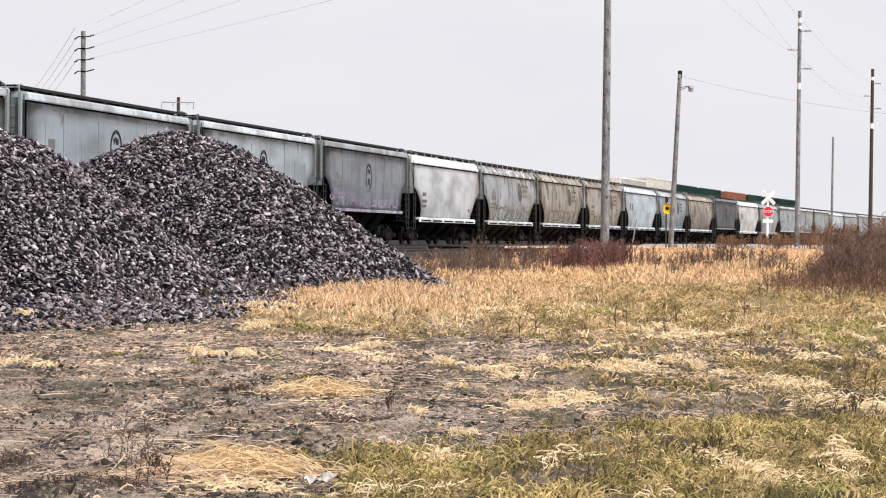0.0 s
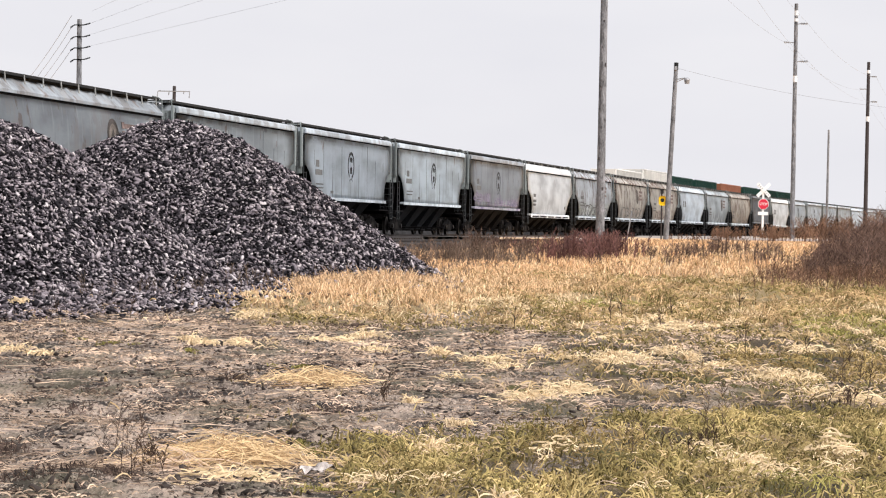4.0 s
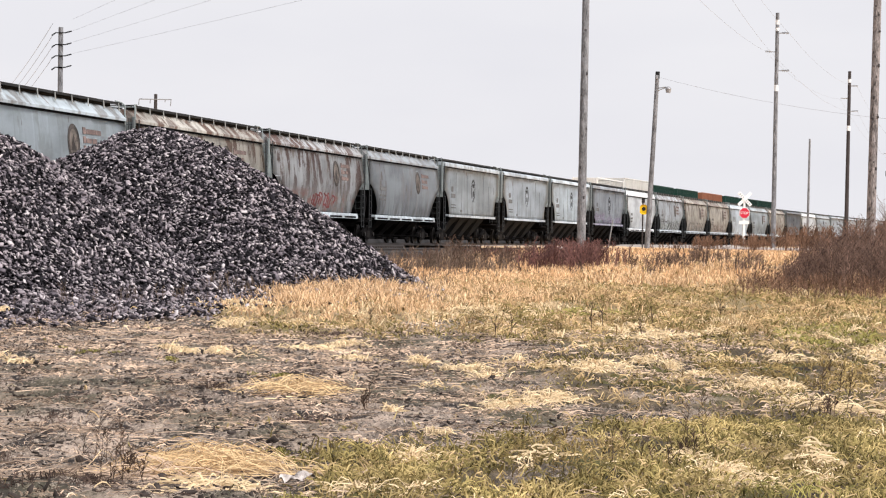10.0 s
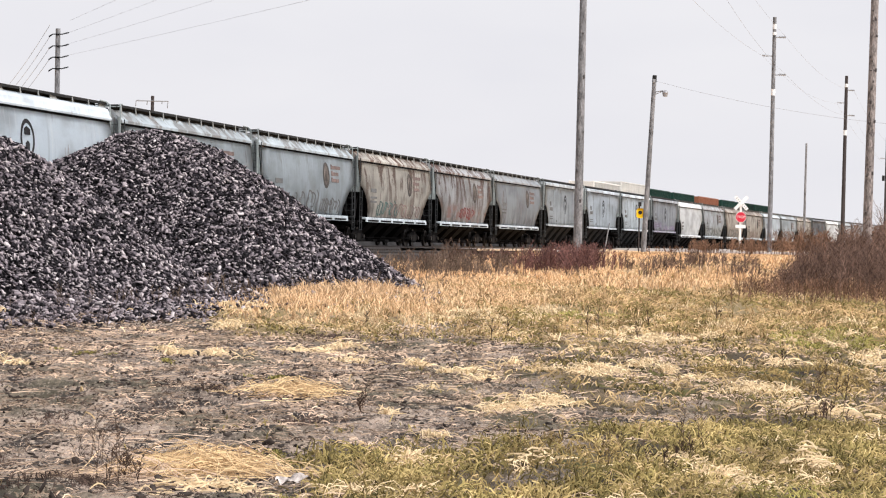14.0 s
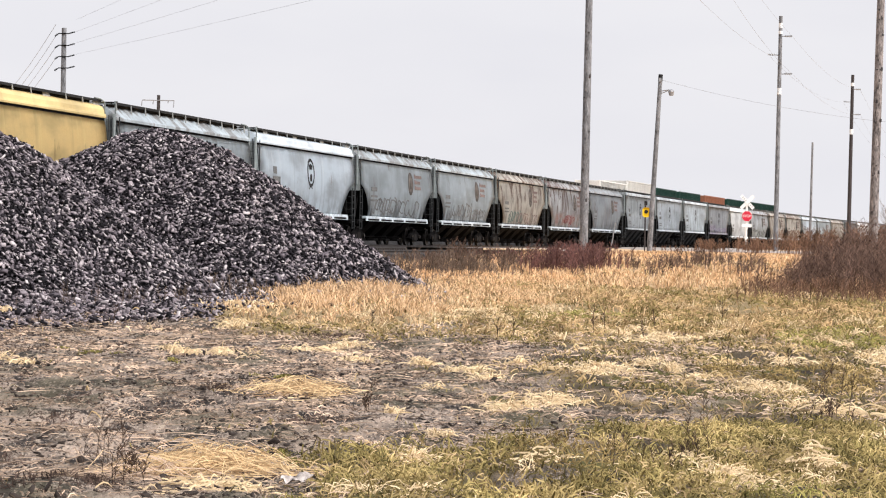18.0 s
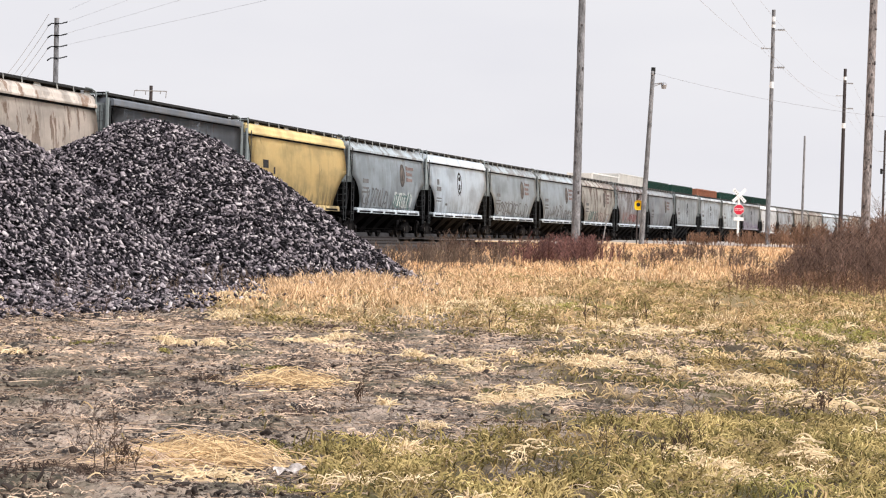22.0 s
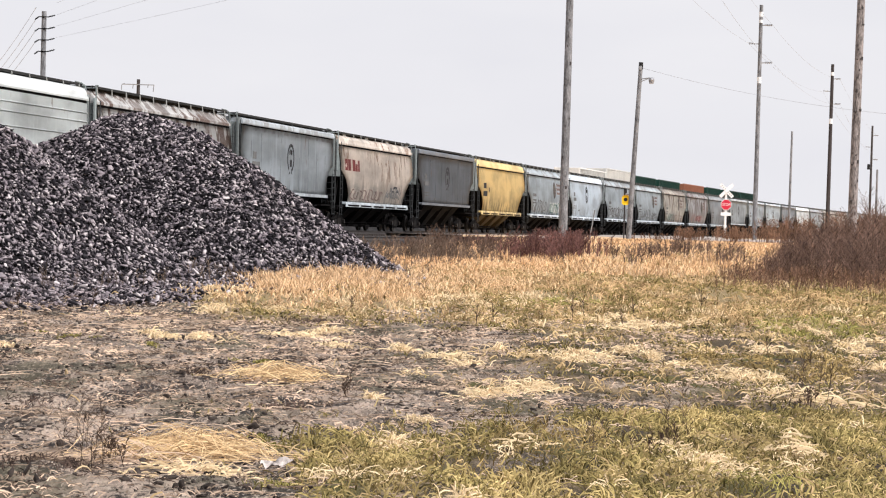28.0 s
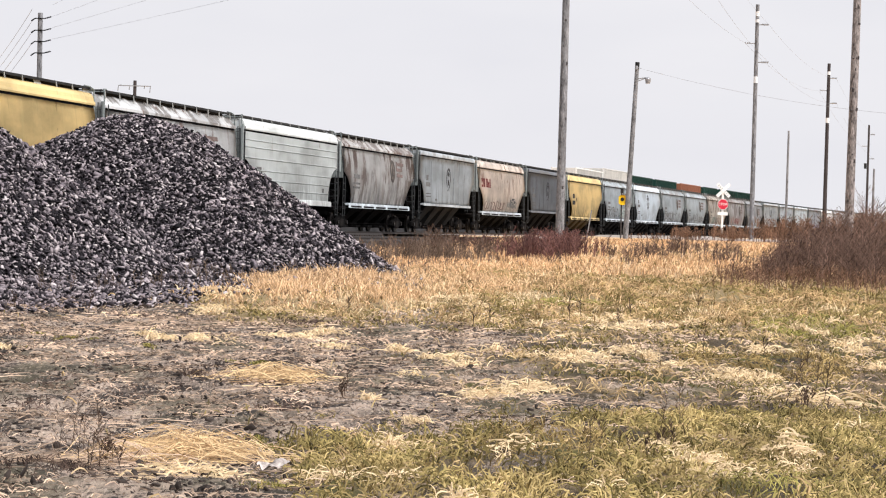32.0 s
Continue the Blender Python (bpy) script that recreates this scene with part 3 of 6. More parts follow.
def build_heap():
    xs, ys = np.linspace(-20, 3, 120), np.linspace(34, 74, 160)
    X, Y = np.meshgrid(xs, ys)
    H = heap(X, Y)
    Z = land(X, Y) + np.where(H > 0.02, H - 0.05, -0.25)
    nx, ny = len(xs), len(ys)
    i = (np.arange(ny - 1)[:, None] * nx + np.arange(nx - 1)[None]).ravel()
    core_v, core_f = np.stack([X, Y, Z], -1).reshape(-1, 3), np.stack([i, i + 1, i + nx + 1, i + nx], 1)
    rng = np.random.default_rng(5)

    def area(rng, n):
        x, y = rng.uniform(-17, 3.5, n), rng.uniform(34, 74, n)
        h = heap(x, y)
        # what lies behind the crests needs no loose stone
        front = heap(x, y - 1.2) <= h + 0.15
        # a thin spill of stones runs out before the toe
        spill = (rng.random(n) < 0.85) & (heap(x - 0.4, y + 0.3 + 9.5 * rng.random(n)) > 0) & (patches(x, y, 0.7, 1.6, 6.0) + rng.normal(0, 0.1, n) > 0.42)
        keep = ((h > 0.02) & front) | ((h <= 0.02) & spill)
        keep &= (x > -0.19 * y) & (x < 0.02 * y)
        x, y, h = x[keep], y[keep], np.maximum(h[keep], 0)
        s = rng.lognormal(np.log(0.0265), 0.30, len(x)).clip(0.011, 0.05)
        return x, y, land(x, y) + h + s * rng.uniform(-1.2, 2.0, len(x)), s
    v, f = stones(470000, rng, area)
    ob = new("ballast_heap", fast_mesh("ballast_heap", v, f, M_stone))
    tagged(ob, "heap of loose dark grey crushed track ballast", "gravel heap", kind="stuff")
    def apron(rng, n):
        x, y = rng.uniform(-9.5, -3.0, n), rng.uniform(37, 52, n)
        reach = heap(x - 0.3, y + 9.0 * rng.random(n)) > 0
        k = reach & (heap(x, y) < 0.25) & (x > -0.19 * y) & (patches(x, y, 0.8, 1.5, 2.0) > 0.36)
        x, y = x[k], y[k]
        s = rng.lognormal(np.log(0.019), 0.3, len(x)).clip(0.01, 0.04)
        return x, y, land(x, y) + np.maximum(heap(x, y), 0) + s * rng.uniform(0.3, 1.6, len(x)), s
    ob2 = new("gravel_fines", fast_mesh("gravel_fines", *stones(52000, rng, apron), M_fines))
    tagged(ob2, "dusty mauve-grey gravel chips spread before the heap", "gravel", kind="stuff")
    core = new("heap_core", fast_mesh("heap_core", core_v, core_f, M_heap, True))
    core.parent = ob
    tagged(core, "gravel core under the loose stones, black for shade in the gaps")


build_heap()


# ---- poles and signs ----
def pole(x, y, h, r, lean_x=0.0, lean_y=0.0, wood=None, label="", arms=(), bands=(), base=None, steps=0):
    """A wooden pole with insulator arms: (height, length to the right or, negative, to the left, kind)."""
    p = empty("utility_pole")
    z0 = float(land(np.float64(x), np.float64(y))) if base is None else base
    p.matrix_basis = pose(x, y, z0, lean_y, lean_x, 0)
    bm = bmesh.new()
    bmesh.ops.create_cone(bm, cap_ends=True, segments=14, radius1=r, radius2=r * 0.72, depth=h + 0.6, matrix=Matrix.Translation((0, 0, h / 2 - 0.3)))
    part("pole_shaft", bm, wood or M_wood, p)
    for z, ln, kind in arms:
        bm = bmesh.new()
        if kind == "post":
            tube(bm, (0, 0, z), (ln, 0, z + 0.06), 0.035)
            for k in range(4):
                tube(bm, (ln * (0.45 + 0.14 * k), 0, z + 0.02), (ln * (0.5 + 0.14 * k), 0, z + 0.04), 0.075)
            part("post_insulator", bm, M_iron, p, "grey horizontal line-post insulator")
        elif kind == "bar":
            box(bm, 0, -r, z, abs(ln) * 2, 0.07, 0.07, 0.01)
            part("crossarm", bm, M_iron, p, "thin grey crossarm")
            for q, drop in ((-1.0, 0.42), (-0.3, 0.3), (0.62, 0.2), (0.97, 0.5)):
                bm = bmesh.new()
                tube(bm, (q * ln, -r, z), (q * ln - 0.04, -r, z - drop), 0.025, 0.035, seg=6)
                part("hanging_insulator", bm, M_iron, p)
            bm = bmesh.new()
            tube(bm, (-ln, -r, z), (-ln * 0.82, -r, z + 0.07), 0.02, seg=6)
            part("arm_clip", bm, M_iron, p)
        elif kind == "dead":
            out = 1 if ln > 0 else -1
            tube(bm, (-out * r, -r * 0.9, z), (out * 0.27, -r * 0.9, z), 0.028, seg=6)
            part("clamp_band", bm, M_black, p, "dark clamp round the pole")
            bm = bmesh.new()
            dz = 0.10 if ln > 0 else -0.15
            tube(bm, (out * 0.24, -r * 0.9, z), (ln, -r * 0.9, z + dz), 0.032, 0.02, seg=6)
            for k in range(3):
                f = 0.35 + 0.22 * k
                q = (out * 0.24 + (ln - out * 0.24) * f, -r * 0.9, z + dz * f)
                tube(bm, q, (q[0] + out * 0.03, q[1], q[2] + dz * 0.06), 0.045, seg=8)
            part("strain_insulator", bm, M_black, p, "dark strain insulator string")
    for z, hh in bands:
        bm = bmesh.new()
        rr = r * (1 - 0.28 * z / h) + 0.006
        bmesh.ops.create_cone(bm, cap_ends=True, segments=14, radius1=rr, radius2=rr, depth=hh, matrix=Matrix.Translation((0, 0, z)))
        part("marker_band", bm, M_white, p, "white marker band")
    for k in range(steps):
        z = 1.6 + k * (h - 2.5) / max(1, steps)
        rr = r * (1 - 0.28 * z / h)
        bm = bmesh.new()
        box(bm, (0.75 * math.sin(k * 2.7)) * rr, -rr * 0.84, z + 0.35 * math.sin(k * 5.1), 0.03 + 0.02 * ((k * 5) % 3), 0.05, 0.03 + 0.03 * ((k * 7) % 4), 0.008)
        part("knot", bm, M_wood_dark, p, "dark knot and bolt hole")
    tagged(p, label, "utility pole", "poles along the railway")
    return p


pole(5.79, 90, 11.5, 0.165, 0.25, 0, M_wood, "weathered grey wooden utility pole among weeds", steps=9)
pole(15.45, 86, 12.5, 0.165, 0.8, 0, M_wood_brown, "brown wooden utility pole standing in brush", steps=30)
pole_lamp = pole(11.33, 125, 8.85, 0.14, 2.6, 0, M_wood, "leaning grey wooden pole with a yard lamp")
bm_ = bmesh.new()
bmesh.ops.create_cone(bm_, cap_ends=True, segments=14, radius1=0.112, radius2=0.108, depth=0.35, matrix=Matrix.Translation((0, 0, 8.7)))
part("pole_cap", bm_, M_black, pole_lamp, "black cap on the pole head")
pole(22.55, 160, 15.1, 0.16, 0.25, 0, M_wood, "tall grey wooden power pole with three insulators", arms=[(13.8, 0.75, "post"), (12.6, -0.75, "post"), (11.4, 0.8, "post")], bands=[(10.3, 0.4), (14.5, 0.3), (14.05, 0.2)])
pole(37.4, 220, 15.6, 0.19, 0.4, 0, M_wood_dark, "dark creosoted power pole with three insulators", arms=[(14.3, 0.75, "post"), (13.2, -0.75, "post"), (12.1, 0.8, "post")], bands=[(10.6, 0.45), (14.75, 0.3)])
pole(40.2, 260, 11.3, 0.14, 0.5, 0, M_wood, "thin plain grey wooden pole")
pole_far = pole(52.3, 280, 13.0, 0.15, 0.4, 0, M_wood_dark, "dark distant power pole with transformer", arms=[(11.9, 0.7, "post"), (10.6, -0.7, "post"), (9.2, 0.7, "post")])
bm_ = bmesh.new()
tube(bm_, (-0.3, -0.05, 8.1), (-0.3, -0.05, 8.7), 0.15, seg=14)
part("transformer", bm_, M_black, pole_far, "dark transformer can")
pole(54.9, 290, 8.4, 0.15, 0.4, 0, M_wood, "short grey distant pole")
pole(-18.66, 130, 11.65, 0.17, -0.2, 0, M_wood, "grey wooden power pole with four dark insulator strings behind the train", arms=[(z_, l_, "dead") for z_ in (11.35, 10.74, 10.16, 9.57) for l_ in (0.6, -0.45)])
pole(-19.82, 187, 10.8, 0.17, 0.2, 0, M_wood_dark, "dark wooden pole with a crossarm behind the train", arms=[(10.4, 1.2, "bar")])
# ---- the grain train ----
PITCH = 18.06         # from coupler to coupler
LEAD = 53.72          # where the rear end of car 0 stands at the start
RUN = [(0, 0.0), (3, 25.1), (6, 50.5), (9, 76.7), (12, 103.5), (15, 129.0), (18, 155.4), (21, 182.3), (24, 209.6), (26, 227.6), (28, 245.8), (30, 264.4), (32, 283.2)]


def run(t):
    """How far the train has gone at t seconds: smooth through RUN."""
    ts, ss = [r[0] for r in RUN], [r[1] for r in RUN]
    m = [(ss[min(k + 1, len(ss) - 1)] - ss[max(k - 1, 0)]) / (ts[min(k + 1, len(ts) - 1)] - ts[max(k - 1, 0)]) for k in range(len(ts))]
    k = max(0, min(len(ts) - 2, sum(1 for x in ts if x <= t) - 1))
    h = ts[k + 1] - ts[k]
    u = (t - ts[k]) / h
    return (2 * u**3 - 3 * u**2 + 1) * ss[k] + (u**3 - 2 * u**2 + u) * h * m[k] + (-2 * u**3 + 3 * u**2) * ss[k + 1] + (u**3 - u**2) * h * m[k + 1]


M_decal_dark = mat("faded_black_lettering", (0.028, 0.028, 0.032), 0.7, 0, 0.5, 1.5)
M_decal_grey = mat("faded_grey_lettering", (0.17, 0.17, 0.17), 0.7, 0, 0.4, 1.5)
M_decal_field = mat("dull_grey_emblem_field", (0.20, 0.17, 0.15), 0.7, 0, 0.6, 3.0)
M_decal_red = mat("faded_red_lettering", (0.17, 0.035, 0.035), 0.7, 0, 0.4, 1.5)
M_decal_rust = mat("faded_brown_emblem", (0.07, 0.06, 0.056), 0.7, 0, 0.5, 1.5)
M_decal_brown = mat("faded_brown_lettering", (0.24, 0.175, 0.16), 0.7, 0, 0.5, 1.5)
M_decal_lilac = mat("lilac_spray_paint", (0.29, 0.25, 0.34), 0.7, 0, 0.4, 1.5)
M_decal_white = mat("pale_spray_paint", (0.55, 0.57, 0.55), 0.7, 0, 0.3, 1.5)
M_decal_teal = mat("dull_teal_spray_paint", (0.10, 0.17, 0.16), 0.7, 0, 0.4, 1.5)
M_decal_pink = mat("red_spray_paint", (0.25, 0.07, 0.07), 0.7, 0, 0.5, 1.5)

HL = 8.58             # half the length of a car's body


SILL = {"flat": 1.66, "round": 1.42, "bead": 1.42, "ribbed": 1.40}      # lower edge of the side sheets
EAVE = {"flat": 4.30, "round": 4.08, "bead": 4.09, "ribbed": 4.13}      # their upper edge
BACK = {"flat": 0.35, "round": 0.0, "bead": 0.0, "ribbed": 0.1}          # how far they stop short of the end posts


def inset(z, style="flat"):
    """How far the side sheet draws back from the car's end, by height: a rounded opening under the slope sheet."""
    if style in ("round", "bead"):
        t = min(1.0, max(0.0, (2.95 - z) / 1.53))
        return 2.1 * max(0.0, 1 - (1 - t) ** 1.7) ** 0.75
    t = min(1.0, max(0.0, (3.0 - z) / (3.0 - SILL[style])))
    return (1.25 if style == "flat" else 1.65) * max(0.0, 1 - (1 - t) ** 2.2) ** 0.6


def half_width(z, style):
    if style in ("round", "bead"):
        t = (z - 2.75) / 1.5
        return 1.60 - 0.17 * t * t
    return 1.56


def side_panel(style, sgn):
    """One side sheet, 3 cm thick, its ends cut in a rounded bell; ribbed sheets have raised horizontal beads."""
    bm = bmesh.new()
    zs = [z for z in (1.5, 1.65, 1.85, 2.05, 2.25, 2.45, 2.62, 2.76, 2.86, 2.93, 2.97, 3.0, 3.15, 3.4, 3.65, 3.9) if z > SILL[style] + 0.05]
    zs = [SILL[style]] + zs + [EAVE[style]]
    beads = (1.75, 2.15, 2.55, 3.05, 3.5, 3.8)
    if style == "ribbed":
        zs = sorted(zs + [z + o for z in beads for o in (-0.035, 0.0, 0.035)])
    us = [k / 14 * 2 - 1 for k in range(15)]
    grid = []
    for z in zs:
        hw = half_width(z, style)
        if style == "ribbed" and any(abs(z - c) < 0.01 for c in beads):
            hw += 0.035
        ln = HL - 0.12 - BACK[style] - inset(z, style)
        # thin sheets dish a little between their frames
        grid.append([bm.verts.new((u * ln, sgn * (hw + (0.012 * math.sin(k * 2.4 + z * 1.3) if style == "flat" else 0.008 * math.sin(k * 1.7))), z)) for k, u in enumerate(us)])
    for a, b in zip(grid, grid[1:]):
        for k in range(14):
            q = (a[k], a[k + 1], b[k + 1], b[k])
            bm.faces.new(q if sgn < 0 else q[::-1])
    bmesh.ops.solidify(bm, geom=bm.faces[:], thickness=0.03)
    for f in bm.faces:
        f.smooth = style != "ribbed"
    return bm


def loft(bm, rings):
    vs = [[bm.verts.new(p) for p in r] for r in rings]
    n = len(rings[0])
    for a, b in zip(vs, vs[1:]):
        for k in range(n):
            bm.faces.new((a[k], a[(k + 1) % n], b[(k + 1) % n], b[k]))
    bm.faces.new(vs[0][::-1])
    bm.faces.new(vs[-1])


def rect(lx, hw, z):
    return [(-lx, -hw, z), (lx, -hw, z), (lx, hw, z), (-lx, hw, z)]


def roof(style):
    """The roof over a shadow gap: a deep rolled lip, a beaded curve, or a slope of pressed wedge-shaped panels."""
    bm = bmesh.new()
    w, z = half_width(EAVE[style], style), EAVE[style]
    if style == "flat":
        prof = [(w - 0.14, z - 0.02), (w - 0.14, z + 0.06), (w + 0.04, z + 0.06), (w + 0.055, z + 0.10), (w + 0.04, z + 0.24), (w - 0.02, z + 0.30), (w - 0.12, z + 0.32), (0.45, z + 0.34)]
    elif style == "round":
        prof = [(w - 0.14, z - 0.02), (w - 0.14, z + 0.085), (w + 0.03, z + 0.085), (w + 0.035, z + 0.18), (w - 0.01, z + 0.22), (w - 0.34, z + 0.55), (0.45, z + 0.59)]
    else:
        prof = [(w - 0.14, z - 0.02), (w - 0.14, z + 0.085), (w + 0.03, z + 0.085), (w + 0.045, z + 0.14), (w + 0.02, z + 0.22), (w - 0.01, z + 0.23), (w - 0.03, z + 0.36), (w - 0.12, z + 0.48), (w - 0.3, z + 0.56), (0.45, z + 0.60)]
    pts = prof + [(-y, q) for y, q in reversed(prof)]
    e = HL - 0.1 - BACK[style]
    loft(bm, [[(sx, y, q) for y, q in pts] for sx in (-e, e)])
    bmesh.ops.recalc_face_normals(bm, faces=bm.faces[:])
    if style == "round":
        for s in (-1, 1):
            for k in range(14):
                x = -7.7 + k * 1.185
                tip = bm.verts.new((x + 0.1, s * (w + 0.0), z + 0.215))
                a = bm.verts.new((x - 0.36, s * (w - 0.33), z + 0.55))
                c = bm.verts.new((x + 0.36, s * (w - 0.33), z + 0.55))
                top = bm.verts.new((x - 0.12, s * (w - 0.285), z + 0.562))
                for f in ((tip, top, a), (tip, c, top), (a, top, c)):
                    bm.faces.new(f if s < 0 else f[::-1])
    return bm


M_seam = mat("grime_along_a_weld", (0.29, 0.31, 0.32), 0.7, 0, 0.3, 1.5)


def build_car(style):
    """A covered hopper car with all its parts, along x, its rails at z = 0. Paint is set car by car."""
    car = empty("hopper_car")
    bm = bmesh.new()
    cw = 1.28 if style in ("round", "bead") else 1.48
    sl, ev = SILL[style], EAVE[style]
    # slope sheets take black, not the car's paint: shade and dirt in one colour
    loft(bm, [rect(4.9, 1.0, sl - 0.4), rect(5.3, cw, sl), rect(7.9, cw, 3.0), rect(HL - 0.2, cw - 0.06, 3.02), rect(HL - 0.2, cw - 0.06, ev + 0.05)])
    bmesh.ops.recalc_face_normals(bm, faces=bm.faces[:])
    part("slope_sheet_body", bm, M_steel, car, "sloping end sheets and inner body, black for shade and dirt")
    for s in (-1, 1):
        part("side_panel", side_panel(style, s), M_white, car)
    part("roof", roof(style), M_white, car)
    # end bulkheads over the slope sheets
    for s in (-1, 1):
        bm = bmesh.new()
        zs = [2.62, 2.8, 3.05, 3.35, 3.65, 3.95, ev + 0.12]
        out = [(half_width(z, style) - 0.035, z) for z in zs]
        out += [(-y, z) for y, z in reversed(out)]
        loft(bm, [[(s * (HL - 0.17), y, z) for y, z in out], [(s * (HL - 0.09), y, z) for y, z in out]])
        bmesh.ops.recalc_face_normals(bm, faces=bm.faces[:])
        part("end_bulkhead", bm, M_end, car, "grimy grey end sheet")
    # black strip stands for the eave's shadow as well as the sealant
    for s in (-1, 1):
        bm = bmesh.new()
        box(bm, 0, s * (half_width(ev, style) - 0.05), ev + 0.035, 2 * (HL - BACK[style]) - 0.3, 0.06, 0.09)
        part("eave_seam", bm, M_steel, car, "dark seam under the roof edge, sealant and shadow in black")
    # upright weld lines between the side sheets
    if style == "flat":
        for s in (-1, 1):
            for k in range(9):
                bm = bmesh.new()
                z0, z1 = (3.05 if k in (0, 8) else 1.7), 3.7 + 0.5 * math.sin(k * 2.3)
                box(bm, -6.56 + k * 1.64, s * 1.565, (z0 + z1) / 2, 0.022, 0.012, z1 - z0)
                part("weld_seam", bm, M_seam, car)
    # sills
    for s in (-1, 1):
        bm = bmesh.new()
        if style == "flat":
            box(bm, 0, s * 1.50, 1.605, 14.1, 0.20, 0.11, 0.02)
            box(bm, 0, s * 1.60, 1.59, 14.1, 0.03, 0.13)
        else:
            box(bm, 0, s * 1.48, 1.35, 14.3, 0.24, 0.12, 0.02)
            box(bm, 0, s * 1.60, 1.26, 14.3, 0.03, 0.17)
        part("side_sill", bm, M_white, car, "pale scuffed side sill")
        if style in ("round", "bead"):
            # flat black plates on the sill, the pockets' shade put in as colour
            for k in range(5):
                bm = bmesh.new()
                box(bm, -5.6 + 2.8 * k, s * 1.618, 1.245, 2.3, 0.014, 0.085)
                part("sill_pocket", bm, M_steel, car)
    # running boards, hatch trough and their stanchions
    foot = 4.60 if style != "round" else 4.50
    for s in (-1, 1):
        bm = bmesh.new()
        box(bm, 0, s * 1.04, 4.78, 2 * HL - 0.2, 0.56, 0.035)
        box(bm, 0, s * 1.32, 4.76, 2 * HL - 0.2, 0.03, 0.085)
        part("running_board", bm, M_walk, car, "dark steel grating walkway on the roof")
        # coaming set dark to fill in the shadow under the running board
        bm = bmesh.new()
        box(bm, 0, s * 1.0, 4.66, 2 * HL - 1.0, 0.07, 0.22)
        part("hatch_coaming", bm, M_walk, car, "upright edge of the roof hatch, dark for the walkway's shadow")
        for k in range(11):
            u = -HL + 0.5 + k * (2 * HL - 1) / 10
            bm = bmesh.new()
            if style == "flat":
                box(bm, u, s * 1.20, 4.69, 0.34, 0.02, 0.12)
            elif style == "bead" and k % 3 == 1:
                box(bm, u, s * 1.24, 4.66, 0.5, 0.03, 0.18)
                for v in bm.verts:
                    if v.co.z < 4.65:
                        v.co.x += 0.25 if v.co.x > u else 0.0
            else:
                tube(bm, (u, s * 1.335, 4.78), (u + 0.05, s * 1.35, foot), 0.022, seg=6)
            part("walkway_bracket", bm, M_bracket if style != "flat" else M_ladder, car)
    bm = bmesh.new()
    box(bm, 0, 0, 4.67, 2 * HL - 1.4, 0.62, 0.18, 0.03)
    for k in range(10):
        box(bm, -6.6 + k * 1.47, 0, 4.76, 0.09, 0.7, 0.05)
    part("hatch_cover", bm, M_walk, car, "long trough hatch cover with battens")
    # outlet hoppers
    for k in range(4):
        bm = bmesh.new()
        c = -4.05 + k * 2.7
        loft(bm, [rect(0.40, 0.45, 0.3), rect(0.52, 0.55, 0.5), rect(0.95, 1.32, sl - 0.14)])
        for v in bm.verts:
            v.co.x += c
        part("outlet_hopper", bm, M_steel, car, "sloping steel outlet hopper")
        bm = bmesh.new()
        box(bm, c, 0, 0.27, 0.9, 1.5, 0.12, 0.02)
        tube(bm, (c + 0.2, -1.25, 0.4), (c + 0.2, 1.25, 0.4), 0.035)
        part("outlet_gate", bm, M_steel, car)
    bm = bmesh.new()
    box(bm, 0, 0, 0.95, 16.9, 0.36, 0.32, 0.02)
    # lower plate is added, to close the gaps between hoppers with dark
    box(bm, 0, 0, 0.75, 10.9, 0.2, 0.8, 0.02)
    part("centre_sill", bm, M_steel, car)
    for s in (-1, 1):
        bm = bmesh.new()
        box(bm, s * 7.35, 0, 1.2, 1.9, 2.9, 0.07)
        box(bm, s * 8.3, 0, 1.12, 0.1, 2.95, 0.22, 0.02)
        part("end_platform", bm, M_steel, car, "dark steel end platform")
        bm = bmesh.new()
        tube(bm, (s * 8.4, 0, 0.86), (s * 8.8, 0, 0.86), 0.08)
        box(bm, s * 8.87, 0, 0.86, 0.26, 0.24, 0.3, 0.04)
        part("coupler", bm, M_steel, car)
        for e in (-1, 1):
            # corner post
            bm = bmesh.new()
            box(bm, s * (HL - 0.08), e * (1.42 if style in ("round", "bead") else 1.50), (2.9 + ev + 0.3) / 2, 0.13, 0.1, ev - 2.6, 0.012)
            part("corner_post", bm, M_end, car)
            # ladder with its rungs on the side, below the sill too
            bm = bmesh.new()
            for o in (0.12, 0.56):
                tube(bm, (s * (HL - o), e * 1.6, 0.75), (s * (HL - o), e * 1.6, ev + 0.2 if o < 0.3 else 2.7), 0.02, seg=6)
            for k in range(7):
                z = 0.8 + k * 0.31
                tube(bm, (s * (HL - 0.12), e * 1.6, z), (s * (HL - 0.56), e * 1.6, z), 0.011, seg=5)
            part("ladder", bm, M_ladder, car, "grey steel corner ladder")
            # end rungs
            bm = bmesh.new()
            for y in (0.95, 1.4):
                tube(bm, (s * (HL + 0.03), e * y, 1.3), (s * (HL + 0.03), e * y, 4.25), 0.013, seg=5)
            for k in range(10):
                z = 1.4 + k * 0.3
                tube(bm, (s * (HL + 0.03), e * 0.95, z), (s * (HL + 0.03), e * 1.4, z), 0.011, seg=5)
            part("end_ladder", bm, M_ladder, car)
            # diagonal end brace
            bm = bmesh.new()
            tube(bm, (s * (HL - 0.2), e * 1.3, 1.3), (s * 6.9, e * 1.1, 2.6), 0.05, seg=6)
            part("end_brace", bm, M_steel, car)
        # curved handrail over the roof end
        bm = bmesh.new()
